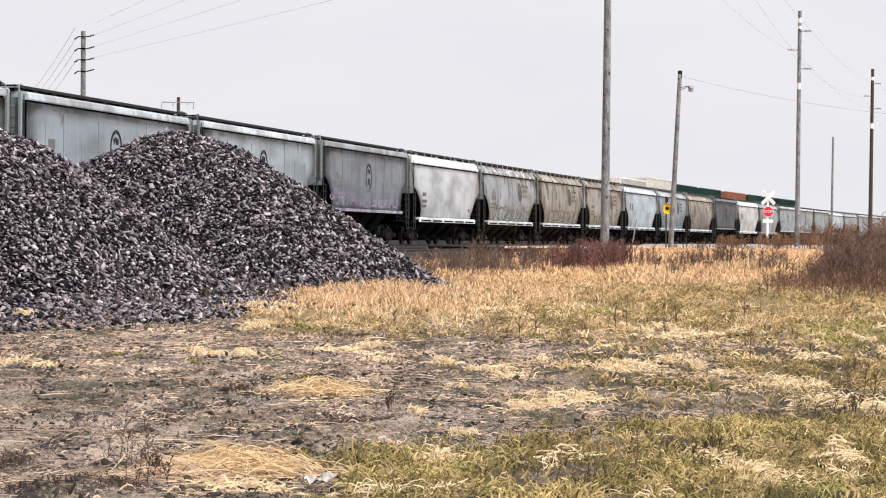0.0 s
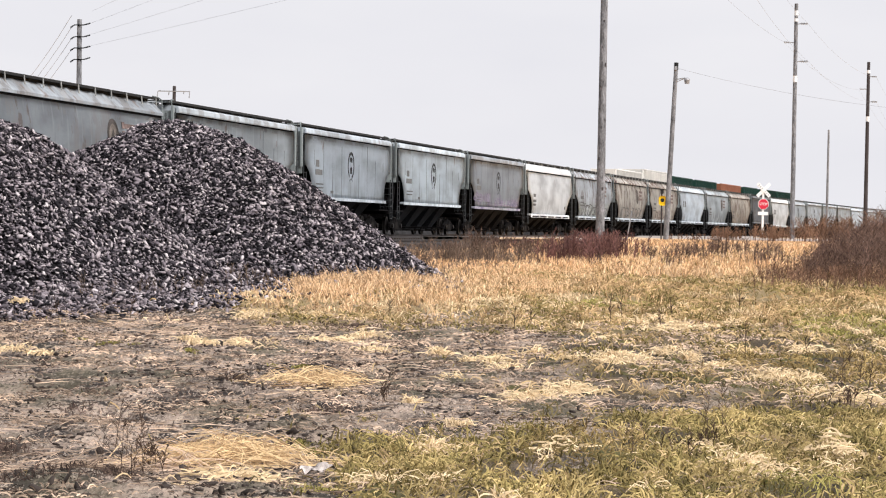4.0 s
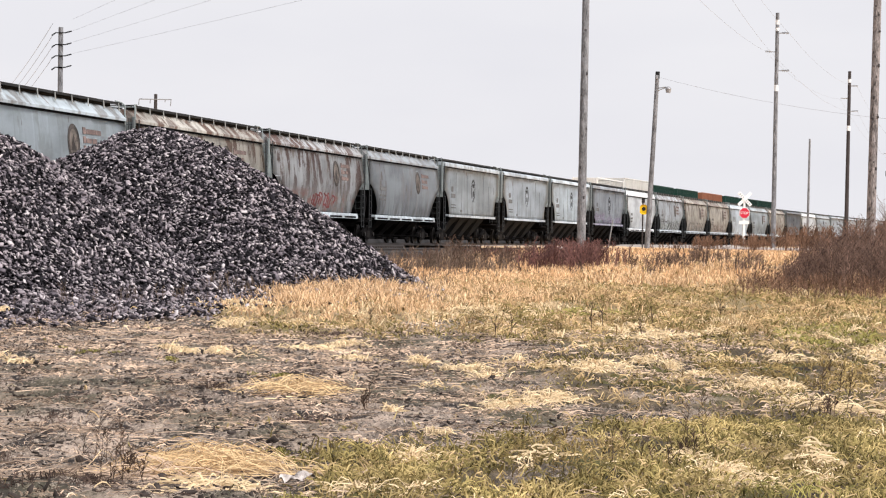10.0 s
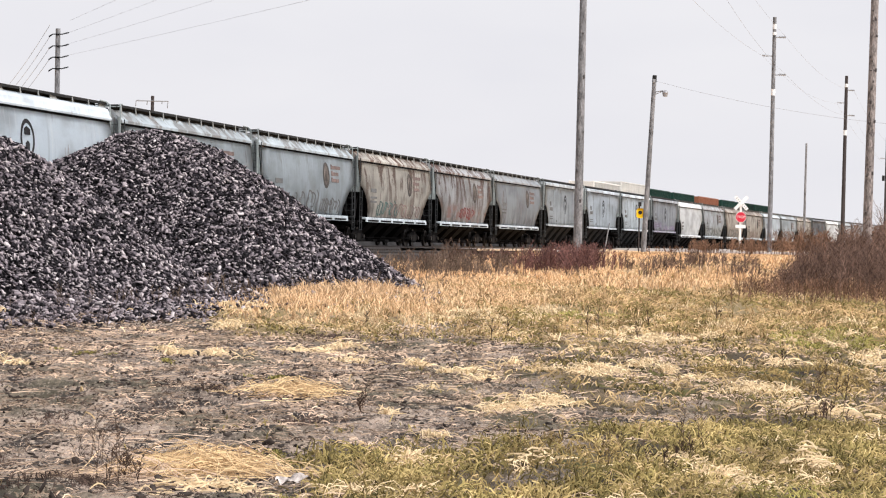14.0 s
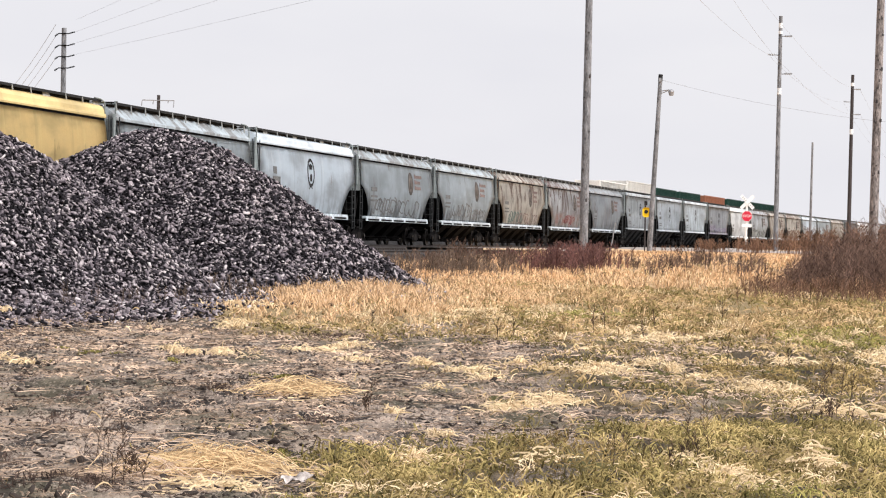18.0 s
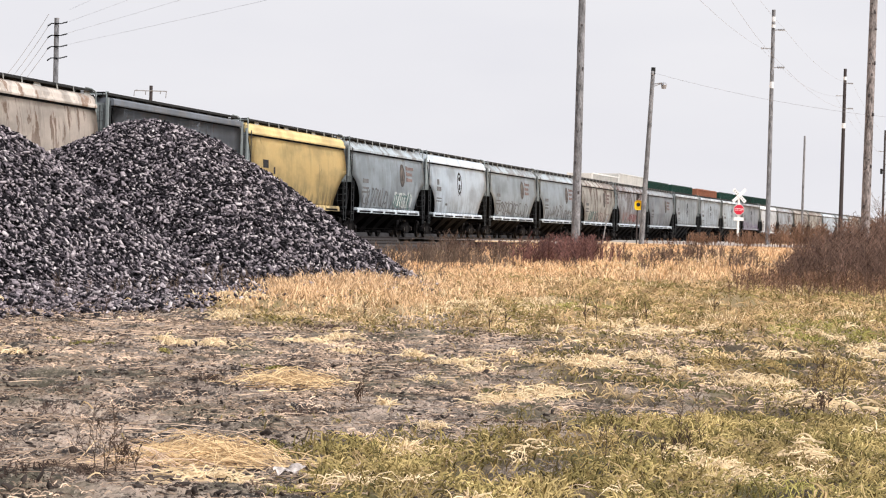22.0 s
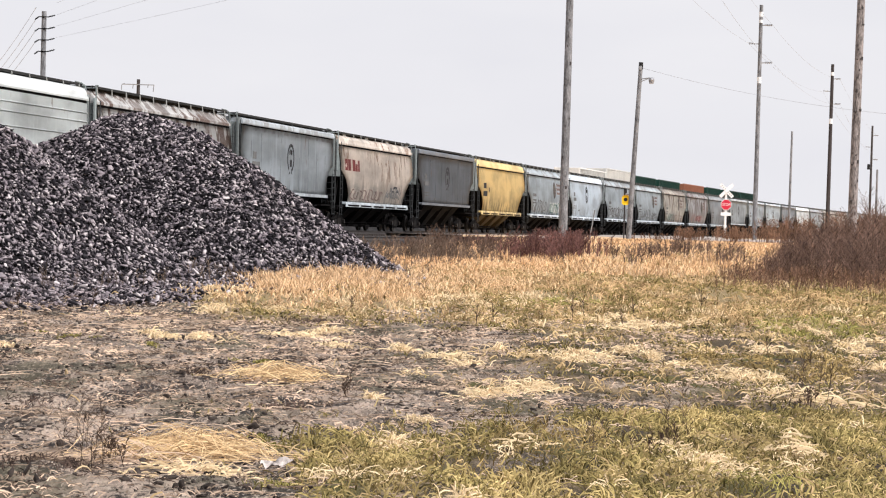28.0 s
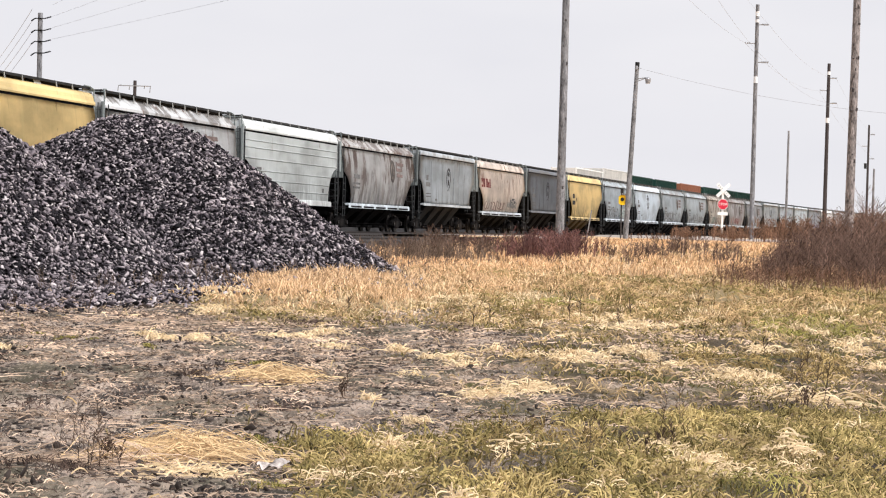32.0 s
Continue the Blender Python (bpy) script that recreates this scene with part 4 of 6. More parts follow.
        for e in (-1, 1):
            tube(bm, (s * (HL - 0.12), e * 1.46, 4.15), (s * (HL - 0.12), e * 1.44, 4.72), 0.026, seg=6)
            tube(bm, (s * (HL - 0.12), e * 1.44, 4.72), (s * (HL - 0.3), e * 1.36, 4.81), 0.026, seg=6)
            tube(bm, (s * (HL - 0.3), e * 1.36, 4.81), (s * (HL - 0.75), e * 1.3, 4.83), 0.026, seg=6)
        tube(bm, (s * (HL - 0.12), -1.44, 4.72), (s * (HL - 0.12), 1.44, 4.72), 0.022, seg=6)
        part("roof_handrail", bm, M_end, car)
    # brake gear on the rear end
    bm = bmesh.new()
    bmesh.ops.create_cone(bm, cap_ends=True, segments=14, radius1=0.28, radius2=0.28, depth=0.05, matrix=pose(-HL - 0.1, 0.5, 2.75, 0, 90, 0))
    part("brake_wheel", bm, M_steel, car)
    bm = bmesh.new()
    tube(bm, (-6.9, -0.5, 1.75), (-6.2, -0.5, 1.75), 0.22, seg=10)
    part("brake_reservoir", bm, M_steel, car)
    # bogies
    for s in (-1, 1):
        bg = empty("bogie")
        bg.parent = car
        bg.matrix_basis = pose(s * 6.45, 0, 0)
        for e in (-1, 1):
            bm = bmesh.new()
            y = e * 1.0
            out = [(-1.2, 0.36), (-1.2, 0.56), (-0.75, 0.66), (-0.35, 0.84), (0.35, 0.84), (0.75, 0.66), (1.2, 0.56), (1.2, 0.36), (0.8, 0.36), (0.45, 0.2), (-0.45, 0.2), (-0.8, 0.36)]
            loft(bm, [[(x, y - 0.07, z) for x, z in out], [(x, y + 0.07, z) for x, z in out]])
            bmesh.ops.recalc_face_normals(bm, faces=bm.faces[:])
            part("side_frame", bm, M_steel, bg)
            bm = bmesh.new()
            for o in (-0.2, 0, 0.2):
                tube(bm, (o, y * 1.06, 0.28), (o, y * 1.06, 0.62), 0.075, seg=8)
            part("bogie_spring", bm, M_wheel, bg)
            for ax in (-0.89, 0.89):
                bm = bmesh.new()
                tube(bm, (ax, y, 0.457), (ax, y * 1.16, 0.457), 0.11, seg=10)
                part("axle_box", bm, M_wheel, bg)
        bm = bmesh.new()
        box(bm, 0, 0, 0.68, 0.4, 2.2, 0.26, 0.03)
        part("bolster", bm, M_steel, bg)
        for ax in (-0.89, 0.89):
            bm = bmesh.new()
            for e in (-1, 1):
                bmesh.ops.create_cone(bm, cap_ends=True, segments=20, radius1=0.457, radius2=0.457, depth=0.12, matrix=pose(0, e * 0.74, 0, 90, 0, 0))
                bmesh.ops.create_cone(bm, cap_ends=True, segments=20, radius1=0.49, radius2=0.49, depth=0.03, matrix=pose(0, e * 0.685, 0, 90, 0, 0))
                for k in range(5):
                    box(bm, 0.24 * math.cos(k * 1.2566), e * 0.805, 0.24 * math.sin(k * 1.2566), 0.1, 0.03, 0.1)
            tube(bm, (0, -0.75, 0), (0, 0.75, 0), 0.08, seg=10)
            w = part("wheelset", bm, M_wheel, bg, "worn steel wheels on an axle")
            w.matrix_basis = pose(ax, 0, 0.457)
    return car


def paint_car(car, m, sill=None, hop=None):
    for o in car.children_recursive:
        kind = o.name.split(".")[0]
        if kind in ("side_panel", "roof", "side_sill") or (kind == "weld_seam" and m == PAINT["dark"]):
            mm = sill if (sill and kind == "side_sill") else m
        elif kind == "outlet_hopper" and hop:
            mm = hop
        else:
            continue
        o.material_slots[0].link = "OBJECT"
        o.material_slots[0].material = mm


# emblems, lettering blocks and spray paint on the near side
def on_side(bm, style, out=0.008):
    """Lay a flat drawing in x and z onto the car's near side."""
    for v in bm.verts:
        v.co.y = -half_width(v.co.z, style) - out
    bmesh.ops.recalc_face_normals(bm, faces=bm.faces[:])
    bmesh.ops.solidify(bm, geom=bm.faces[:], thickness=0.006)
    return bm


def rings(cx, cz, w, h, ks, seg=28):
    bm = bmesh.new()
    a = [[bm.verts.new((cx + w * k * math.cos(t), 0, cz + h * k * math.sin(t))) for t in [2 * math.pi * i / seg for i in range(seg)]] for k in ks]
    for p, q in zip(a, a[1:]):
        for i in range(seg):
            bm.faces.new((p[i], p[(i + 1) % seg], q[(i + 1) % seg], q[i]))
    return bm


def emblem_ring(cx, cz, w, h, style):
    """An upright oval ring on a foot with two dark blots inside: plain shapes only."""
    bm = rings(cx, cz, w, h, (1.0, 0.78))
    for q in (((-0.42, 0.22), (0.36, 0.22), (0.42, 0.5), (-0.1, 0.64), (-0.5, 0.5)), ((-0.28, -0.6), (0.28, -0.6), (0.3, -0.18), (0.0, -0.05), (-0.3, -0.18)), ((-0.5, -1.16), (-0.1, -1.0), (-0.3, -0.93)), ((0.5, -1.16), (0.1, -1.0), (0.3, -0.93))):
        bm.faces.new([bm.verts.new((cx + w * px, 0, cz + h * pz)) for px, pz in q])
    return on_side(bm, style)


def bars(rows, style, m, car, label=""):
    """Lettering as plain bars: (x, z, width, height), each a part."""
    for x, z, w, h in rows:
        bm = bmesh.new()
        bm.faces.new([bm.verts.new((x + a * w / 2, 0, z + b * h / 2)) for a, b in ((-1, -1), (1, -1), (1, 1), (-1, 1))])
        part("lettering", on_side(bm, style, 0.012), m, car, label)


def spray(x0, x1, z0, z1, style, m, car, seed, label):
    """Looping spray-can strokes with no letters in them."""
    rng = random.Random(seed)
    for k in range(9):
        bm = bmesh.new()
        cx, cz = x0 + (x1 - x0) * (k + rng.uniform(0.2, 0.8)) / 9, (z0 + z1) / 2
        pts = []
        a0, w, h, turn = rng.uniform(0, 6), (x1 - x0) / 9 * rng.uniform(0.4, 0.75), (z1 - z0) / 2 * rng.uniform(0.6, 1), rng.uniform(2.5, 5.5)
        for i in range(11):
            t = a0 + turn * i / 10
            pts.append((cx + w * math.cos(t) + 0.1 * math.sin(3 * t), cz + h * math.sin(t * rng.choice((1, 1, 1.02)))))
        for i, (px, pz) in enumerate(pts):
            dx, dz = pts[min(i + 1, 10)][0] - pts[max(i - 1, 0)][0], pts[min(i + 1, 10)][1] - pts[max(i - 1, 0)][1]
            n = math.hypot(dx, dz) or 1
            o = 0.035
            pts[i] = pts[i] + (bm.verts.new((px - dz / n * o * 2.2, 0, pz + dx / n * o)), bm.verts.new((px + dz / n * o * 2.2, 0, pz - dx / n * o)))
        for p, q in zip(pts, pts[1:]):
            bm.faces.new((p[2], p[3], q[3], q[2]))
        part("spray_mark", on_side(bm, style, 0.01 + 0.002 * (k % 3)), m, car, label)


PAINT = {
    "grey": car_paint("weathered_blue_grey_paint", (0.492, 0.550, 0.606), 0.03, grime=0.3, streak=0.5),
    "grey2": car_paint("weathered_grey_paint", (0.465, 0.512, 0.55), 0.06, grime=0.4, streak=0.55),
    "grey_tag": car_paint("grey_paint_with_purple_spray_marks", (0.338, 0.368, 0.408), 0.08, grime=0.5, streak=0.8, marks=0.9, mark_col=(0.10, 0.08, 0.15), mark_col2=(0.30, 0.28, 0.36)),
    "white": car_paint("clean_white_paint", (0.791, 0.816, 0.836), 0.0, grime=0.15, streak=0.2, roof_dirt=0.05),
    "light": car_paint("clean_pale_blue_grey_paint", (0.598, 0.667, 0.721), 0.02, grime=0.3, streak=0.6),
    "logo_grey": car_paint("pale_grey_paint_with_rust_patches", (0.540, 0.587, 0.632), 0.36, (0.11, 0.058, 0.04), grime=0.6, streak=0.5, patch=(0.24, 0.23, 0.22), patch_amt=0.5, marks=0.8, mark_col=(0.09, 0.11, 0.11), mark_col2=(0.42, 0.45, 0.42)),
    "stain_grey": car_paint("blue_grey_paint_with_dark_stains", (0.454, 0.512, 0.554), 0.1, (0.13, 0.085, 0.07), grime=0.8, streak=0.6, patch=(0.25, 0.265, 0.27), patch_amt=0.5, roof_dirt=0.55),
    "beige": car_paint("faded_beige_paint_with_rust", (0.53, 0.505, 0.46), 0.42, (0.10, 0.05, 0.034), grime=0.55, streak=0.5, patch=(0.22, 0.195, 0.175), patch_amt=0.7, marks=0.7, mark_col=(0.12, 0.10, 0.09), mark_col2=(0.35, 0.28, 0.22)),
    "rusty": car_paint("grey_paint_eaten_by_rust", (0.454, 0.468, 0.486), 0.48, (0.085, 0.038, 0.027), grime=0.6, streak=0.6, patch=(0.20, 0.15, 0.12), patch_amt=0.85, marks=0.6, mark_col=(0.30, 0.10, 0.09), mark_col2=(0.30, 0.25, 0.22)),
    "cream": car_paint("faded_cream_paint", (0.68, 0.60, 0.53), 0.27, (0.19, 0.10, 0.055), grime=0.6, streak=0.5, patch=(0.28, 0.23, 0.18), patch_amt=0.35, roof_dirt=0.35, marks=0.5, mark_col=(0.14, 0.14, 0.13), mark_col2=(0.32, 0.30, 0.27)),
    "yellow": car_paint("faded_yellow_paint", (0.78, 0.595, 0.28), 0.03, (0.22, 0.13, 0.05), grime=0.6, streak=0.3, roof_dirt=0.05),
    "dark": car_paint("dull_dark_grey_paint", (0.152, 0.168, 0.192), 0.04, grime=0.3, streak=0.7),
    "pale": car_paint("pale_blue_white_paint", (0.656, 0.731, 0.799), 0.0, grime=0.35, streak=0.4, roof_dirt=0.08),
    "rib": car_paint("pale_green_white_paint", (0.714, 0.751, 0.747), 0.0, grime=0.3, streak=0.25, roof_dirt=0.05),
    "tan_tag": car_paint("tan_grey_rusted_paint", (0.531, 0.527, 0.522), 0.46, (0.095, 0.052, 0.038), grime=0.6, streak=0.6, patch=(0.24, 0.19, 0.165), patch_amt=0.6),
    "pink_grey": car_paint("pinkish_grey_paint_with_rust", (0.60, 0.61, 0.62), 0.26, (0.17, 0.09, 0.065), grime=0.4, streak=0.45, patch=(0.38, 0.36, 0.35), patch_amt=0.35, roof_dirt=0.7),
    "grey3": car_paint("dull_grey_paint_with_brown_stains", (0.333, 0.363, 0.395), 0.2, (0.15, 0.10, 0.08), grime=0.5, streak=0.6, patch=(0.28, 0.26, 0.25), patch_amt=0.5),
}
# hopper colours hold the shade under the car, far darker than its paint
M_hop_yellow = mat("shade_dark_yellow_hopper_paint", (0.07, 0.05, 0.022), 0.8, 0, 0.4, 1.5)
M_hop_light = mat("shade_dark_grey_hopper_steel", (0.019, 0.02, 0.023), 0.9, 0, 0.4, 1.5, spec=0.05)
# index from the white car towards the rear: paint, body style, marking, colour words
TRAIN = {
    20: ("grey2", "flat", "ring", "weathered grey"), 19: ("yellow", "bead", "yellow", "faded yellow"), 18: ("pink_grey", "round", "disc", "rust-stained pinkish grey"), 17: ("rib", "ribbed", "side", "pale ribbed"),
    16: ("tan_tag", "round", "disc", "rusted tan"), 15: ("grey2", "flat", "ring", "weathered blue-grey"), 14: ("cream", "bead", "red", "faded cream"), 13: ("dark", "flat", "ring", "dull dark grey"),
    12: ("yellow", "bead", "yellow", "faded yellow"), 11: ("stain_grey", "round", "disc", "pale grey"), 10: ("pale", "bead", "ring", "pale blue-white"), 9: ("stain_grey", "round", "disc", "patchy blue-grey"),
    8: ("stain_grey", "round", "disc", "grimy blue-grey"), 7: ("beige", "round", "disc", "faded beige"), 6: ("rusty", "round", "red_tag", "rust-eaten grey"), 5: ("grey3", "round", "disc", "streaked grey"),
    4: ("grey2", "flat", "ring", "weathered grey"), 3: ("grey", "flat", "ring", "weathered grey"), 2: ("light", "flat", "ring", "pale blue-grey"), 1: ("grey_tag", "flat", "ring", "spray-painted grey"),
    0: ("white", "bead", "side", "clean white"), -1: ("logo_grey", "round", "disc", "rust-patched pale grey"), -2: ("beige", "round", "red_small", "rusted beige"), -3: ("beige", "round", "disc", "rusted beige"),
    -4: ("pale", "round", "dark_small", "pale white"), -5: ("stain_grey", "round", "disc", "patchy grey"), -6: ("beige", "round", "side", "rusted tan"), -7: ("dark", "flat", "ring", "dark grey"), -8: ("white", "bead", "dark_small", "clean white"),
}
FAR_MIX = [("grey", "flat", "ring", "weathered grey"), ("grey2", "flat", "ring", "streaked grey"), ("grey2", "round", "ring", "dull grey"), ("grey", "flat", "ring", "weathered blue-grey"), ("pale", "round", "side", "pale grey")]
CARS = {}


def round_emblem(car, st):
    """A dark oval ring round a paler field with a blot in it, and three short lines of lettering as blocks."""
    part("emblem", on_side(rings(2.8, 3.22, 0.60, 0.60, (1.0, 0.72)), st, 0.012), M_decal_rust, car, "faded dark round emblem")
    part("emblem_field", on_side(rings(2.8, 3.22, 0.60, 0.60, (0.72, 0.5, 0.3, 0.05)), st, 0.010), M_decal_field, car, "paler field of the emblem")
    bm = bmesh.new()
    bm.faces.new([bm.verts.new((2.8 + a, 0, 3.2 + c)) for a, c in ((-0.27, -0.25), (0.27, -0.25), (0.16, 0.05), (0.0, 0.3), (-0.16, 0.05))])
    part("emblem_blot", on_side(bm, st, 0.014), M_decal_rust, car)
    for z, ws in ((3.62, (0.3, 0.9, 0.55)), (3.32, (0.28, 0.55, 0.45)), (3.02, (0.28, 0.6, 0.5))):
        x = 3.75
        for k, w in enumerate(ws):
            bars([(x + w / 2, z + (0.02 if k == 0 else 0), w, 0.22 if k == 0 else 0.16)], st, M_decal_brown, car, "faded red-brown lettering block")
            x += w + 0.05


def mark_car(car, kind, st):
    if kind == "ring":
        part("emblem", emblem_ring(0.1, 3.18, 0.62, 0.64, st), M_decal_dark, car, "dark oval ring emblem")
        bars([(-6.0, 3.12, 0.55, 0.3), (-5.75, 2.74, 1.2, 0.24), (-5.6, 2.22, 1.3, 0.06), (-5.6, 2.06, 1.3, 0.06), (-3.4, 1.9, 0.5, 0.12)], st, M_decal_grey, car, "faded grey lettering blocks")
    elif kind == "disc":
        round_emblem(car, st)
        bars([(-5.6, 2.75, 1.2, 0.2), (-5.5, 2.4, 1.4, 0.1), (-5.5, 2.2, 1.4, 0.1)], st, M_decal_grey, car, "small faded lettering")
    elif kind == "red":
        bars([(-7.2, 3.22, 0.55, 0.56), (-6.55, 3.22, 0.55, 0.56), (-5.6, 3.22, 0.55, 0.56), (-5.05, 3.12, 0.35, 0.36), (-4.68, 3.2, 0.13, 0.54), (-4.45, 3.22, 0.13, 0.58)], st, M_decal_red, car, "faded dark red lettering blocks")
        bars([(3.4, 2.1, 0.5, 0.1), (4.0, 2.3, 0.9, 0.12), (4.6, 2.1, 0.5, 0.1)], st, M_decal_dark, car, "")
    elif kind in ("red_small", "red_tag"):
        round_emblem(car, st)
    elif kind == "dark_small":
        bars([(-5.9, 3.0, 0.6, 0.6), (-4.9, 3.0, 0.7, 0.55)], st, M_decal_grey, car, "dark lettering blocks")
    elif kind == "yellow":
        bars([(-6.1, 3.0, 0.85, 0.34), (-6.0, 2.5, 1.3, 0.32), (-4.7, 2.75, 0.25, 0.3)], st, M_decal_dark, car, "black lettering blocks")
    elif kind == "side":
        bars([(-6.0, 2.6, 0.8, 0.2), (-5.9, 2.25, 1.1, 0.16), (-5.9, 2.0, 1.0, 0.14), (5.6, 1.9, 0.35, 0.2)], st, M_decal_grey, car, "small grey lettering blocks")


SPRAYED = {8: ((-4.5, 1.5, 1.6, 2.5, "black"), (2.0, 5.5, 1.5, 2.2, "black")), 9: ((-5.5, -0.5, 1.55, 2.5, "black"), (-5.0, 5.0, 1.5, 2.4, "black")), 7: ((-4.5, 0.0, 1.5, 2.3, "teal"), (-2.0, 5.5, 1.45, 2.2, "brown")), 14: ((2.0, 5.2, 1.7, 2.3, "black"), (-6.0, 1.0, 1.5, 2.1, "brown")), -1: ((-6.0, 5.5, 1.5, 2.4, "black"), (-5.0, 6.0, 1.45, 2.2, "black")), -2: ((-5.5, 5.5, 1.5, 2.3, "black"),), -3: ((-4.5, 4.5, 1.5, 2.2, "brown"),), 1: ((-7.0, -2.4, 1.95, 2.5, "lilac"), (-1.0, 6.0, 1.75, 2.2, "lilac")), 6: ((-1.6, 2.4, 1.6, 2.3, "pink"),), 11: ((-5.8, -0.8, 1.5, 2.5, "black"), (1.0, 5.0, 1.45, 2.3, "teal"), (1.2, 5.2, 1.5, 2.35, "white")), }


def build_train():
    proto = {s: build_car(s) for s in ("flat", "round", "bead", "ribbed")}
    used = set()
    for i in range(20, -23, -1):
        p, style, mk, words = TRAIN[i] if i in TRAIN else FAR_MIX[(i * 7) % 5]
        if style in used:
            car = copy_thing(proto[style], Matrix())
        else:
            car = proto[style]
            used.add(style)
        CARS[i] = car
    for i, car in CARS.items():
        p, style, mk, words = TRAIN[i] if i in TRAIN else FAR_MIX[(i * 7) % 5]
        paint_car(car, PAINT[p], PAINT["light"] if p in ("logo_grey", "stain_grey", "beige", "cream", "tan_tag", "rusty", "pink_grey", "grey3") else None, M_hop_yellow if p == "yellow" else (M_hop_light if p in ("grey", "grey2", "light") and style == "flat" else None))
        if i > -12:
            mark_car(car, mk, style)
        for n, (x0, x1, z0, z1, c) in enumerate(SPRAYED.get(i, ())):
            spray(x0, x1, z0, z1, style, {"lilac": M_decal_lilac, "pink": M_decal_pink, "teal": M_decal_teal, "black": M_decal_grey, "white": M_decal_white, "brown": M_decal_brown}[c], car, i * 5 + n + 40, "looping " + {"pink": "red"}.get(c, c) + " spray-paint marks")
        tagged(car, words + " covered hopper railway car rolling on the track", "railway car", "cars of the grain train")


build_train()


def car_pose(i, t):
    d = LEAD - PITCH * i + PITCH / 2 + run(t)
    x0, y0, _ = track(d - 6.45)
    x1, y1, _ = track(d + 6.45)
    return pose((x0 + x1) / 2, (y0 + y1) / 2, RAIL_Z, 0, 0, math.degrees(math.atan2(y1 - y0, x1 - x0)))


# ---- wires, signs, lamp ----
def wire(a, c, sag, r=0.014, seg=18):
    """A hanging cable as a thin tube."""
    a, c = np.array(a, float), np.array(c, float)
    u = np.linspace(0, 1, seg + 1)[:, None]
    p = a + (c - a) * u
    p[:, 2] -= sag * 4 * (u * (1 - u))[:, 0]
    d = (c - a) / np.linalg.norm(c - a)
    n1 = np.cross(d, (0, 0, 1.0))
    n1 /= np.linalg.norm(n1)
    n2 = np.cross(n1, d)
    ring = [n1 * math.cos(k * 2.0944) + n2 * math.sin(k * 2.0944) for k in range(3)]
    v = np.stack([p + q * r for q in ring], 1).reshape(-1, 3)
    i = np.arange(seg)[:, None] * 3
    f = np.stack([np.stack([i[:, 0] + k, i[:, 0] + (k + 1) % 3, i[:, 0] + 3 + (k + 1) % 3, i[:, 0] + 3 + k], 1) for k in range(3)], 1).reshape(-1, 4)
    ob = new("overhead_wire", fast_mesh("overhead_wire", v, f, M_wire))
    tagged(ob, "thin grey overhead wire strung between poles", "wire", "overhead wires")
    return ob


def build_wires():
    for k, z in enumerate((12.45, 11.84, 11.26, 10.67)):
        wire((-18.06, 129.85, z + 0.1), (21.8, 50.0, (20.1, 17.6, 15.2, 12.8)[k]), 0.2, 0.0055)
        wire((-19.1, 129.85, z - 0.15), (-40, 226, z - 0.5), 0.8, 0.013)
    # along the line of tall poles
    ends = [(23.35, 160, 14.98), (21.85, 160, 13.78), (23.4, 160, 12.58)]
    near = [(4.0, 70, 17.5), (2.3, 70, 14.6), (5.0, 70, 14.6)]
    far = [(38.2, 220, 15.4), (36.7, 220, 14.3), (38.25, 220, 13.2)]
    far2 = [(53.0, 280, 13.0), (51.6, 280, 11.7), (53.0, 280, 10.3)]
    for a, b, c, d in zip(near, ends, far, far2):
        wire(a, b, 1.0, 0.006)
        wire(b, c, 0.7, 0.006)
        wire(c, d, 0.6, 0.006)
    wire((11.78, 124.9, 9.7), (24.5, 118, 7.3), 0.35, 0.007)


build_wires()


def build_lamp():
    """The yard lamp on its short arm at the leaning pole's head."""
    p = empty("yard_lamp")
    p.location = (11.74, 124.85, 9.1)
    bm = bmesh.new()
    tube(bm, (-0.02, 0.1, 0.05), (0.42, 0, 0.12), 0.025)
    part("arm", bm, M_iron, p)
    bm = bmesh.new()
    bmesh.ops.create_uvsphere(bm, u_segments=14, v_segments=8, radius=0.15, matrix=pose(0.52, 0, 0.03) @ Matrix.Diagonal((1, 1, 0.8, 1)))
    part("shade", bm, M_lamp, p, "dull metal lamp head")
    bm = bmesh.new()
    bmesh.ops.create_cone(bm, cap_ends=True, segments=12, radius1=0.11, radius2=0.14, depth=0.14, matrix=pose(0.52, 0, -0.1))
    part("lens", bm, M_lamp, p)
    bm = bmesh.new()
    tube(bm, (-0.02, 0.1, -0.08), (0.42, 0, 0.1), 0.02)
    part("brace", bm, M_iron, p)
    bm = bmesh.new()
    box(bm, -0.05, 0.02, 0.6, 0.14, 0.1, 0.2, 0.02)
    part("bracket", bm, M_iron, p)
    tagged(p, "yard lamp on a short arm fixed to a leaning pole", "lamp")


build_lamp()


def octagon(bm, r, y0, y1, z):
    a = [(r * math.cos(math.pi / 8 + k * math.pi / 4), r * math.sin(math.pi / 8 + k * math.pi / 4)) for k in range(8)]
    loft(bm, [[(x, y1, z + q) for x, q in a], [(x, y0, z + q) for x, q in a]])
    bmesh.ops.recalc_face_normals(bm, faces=bm.faces[:])


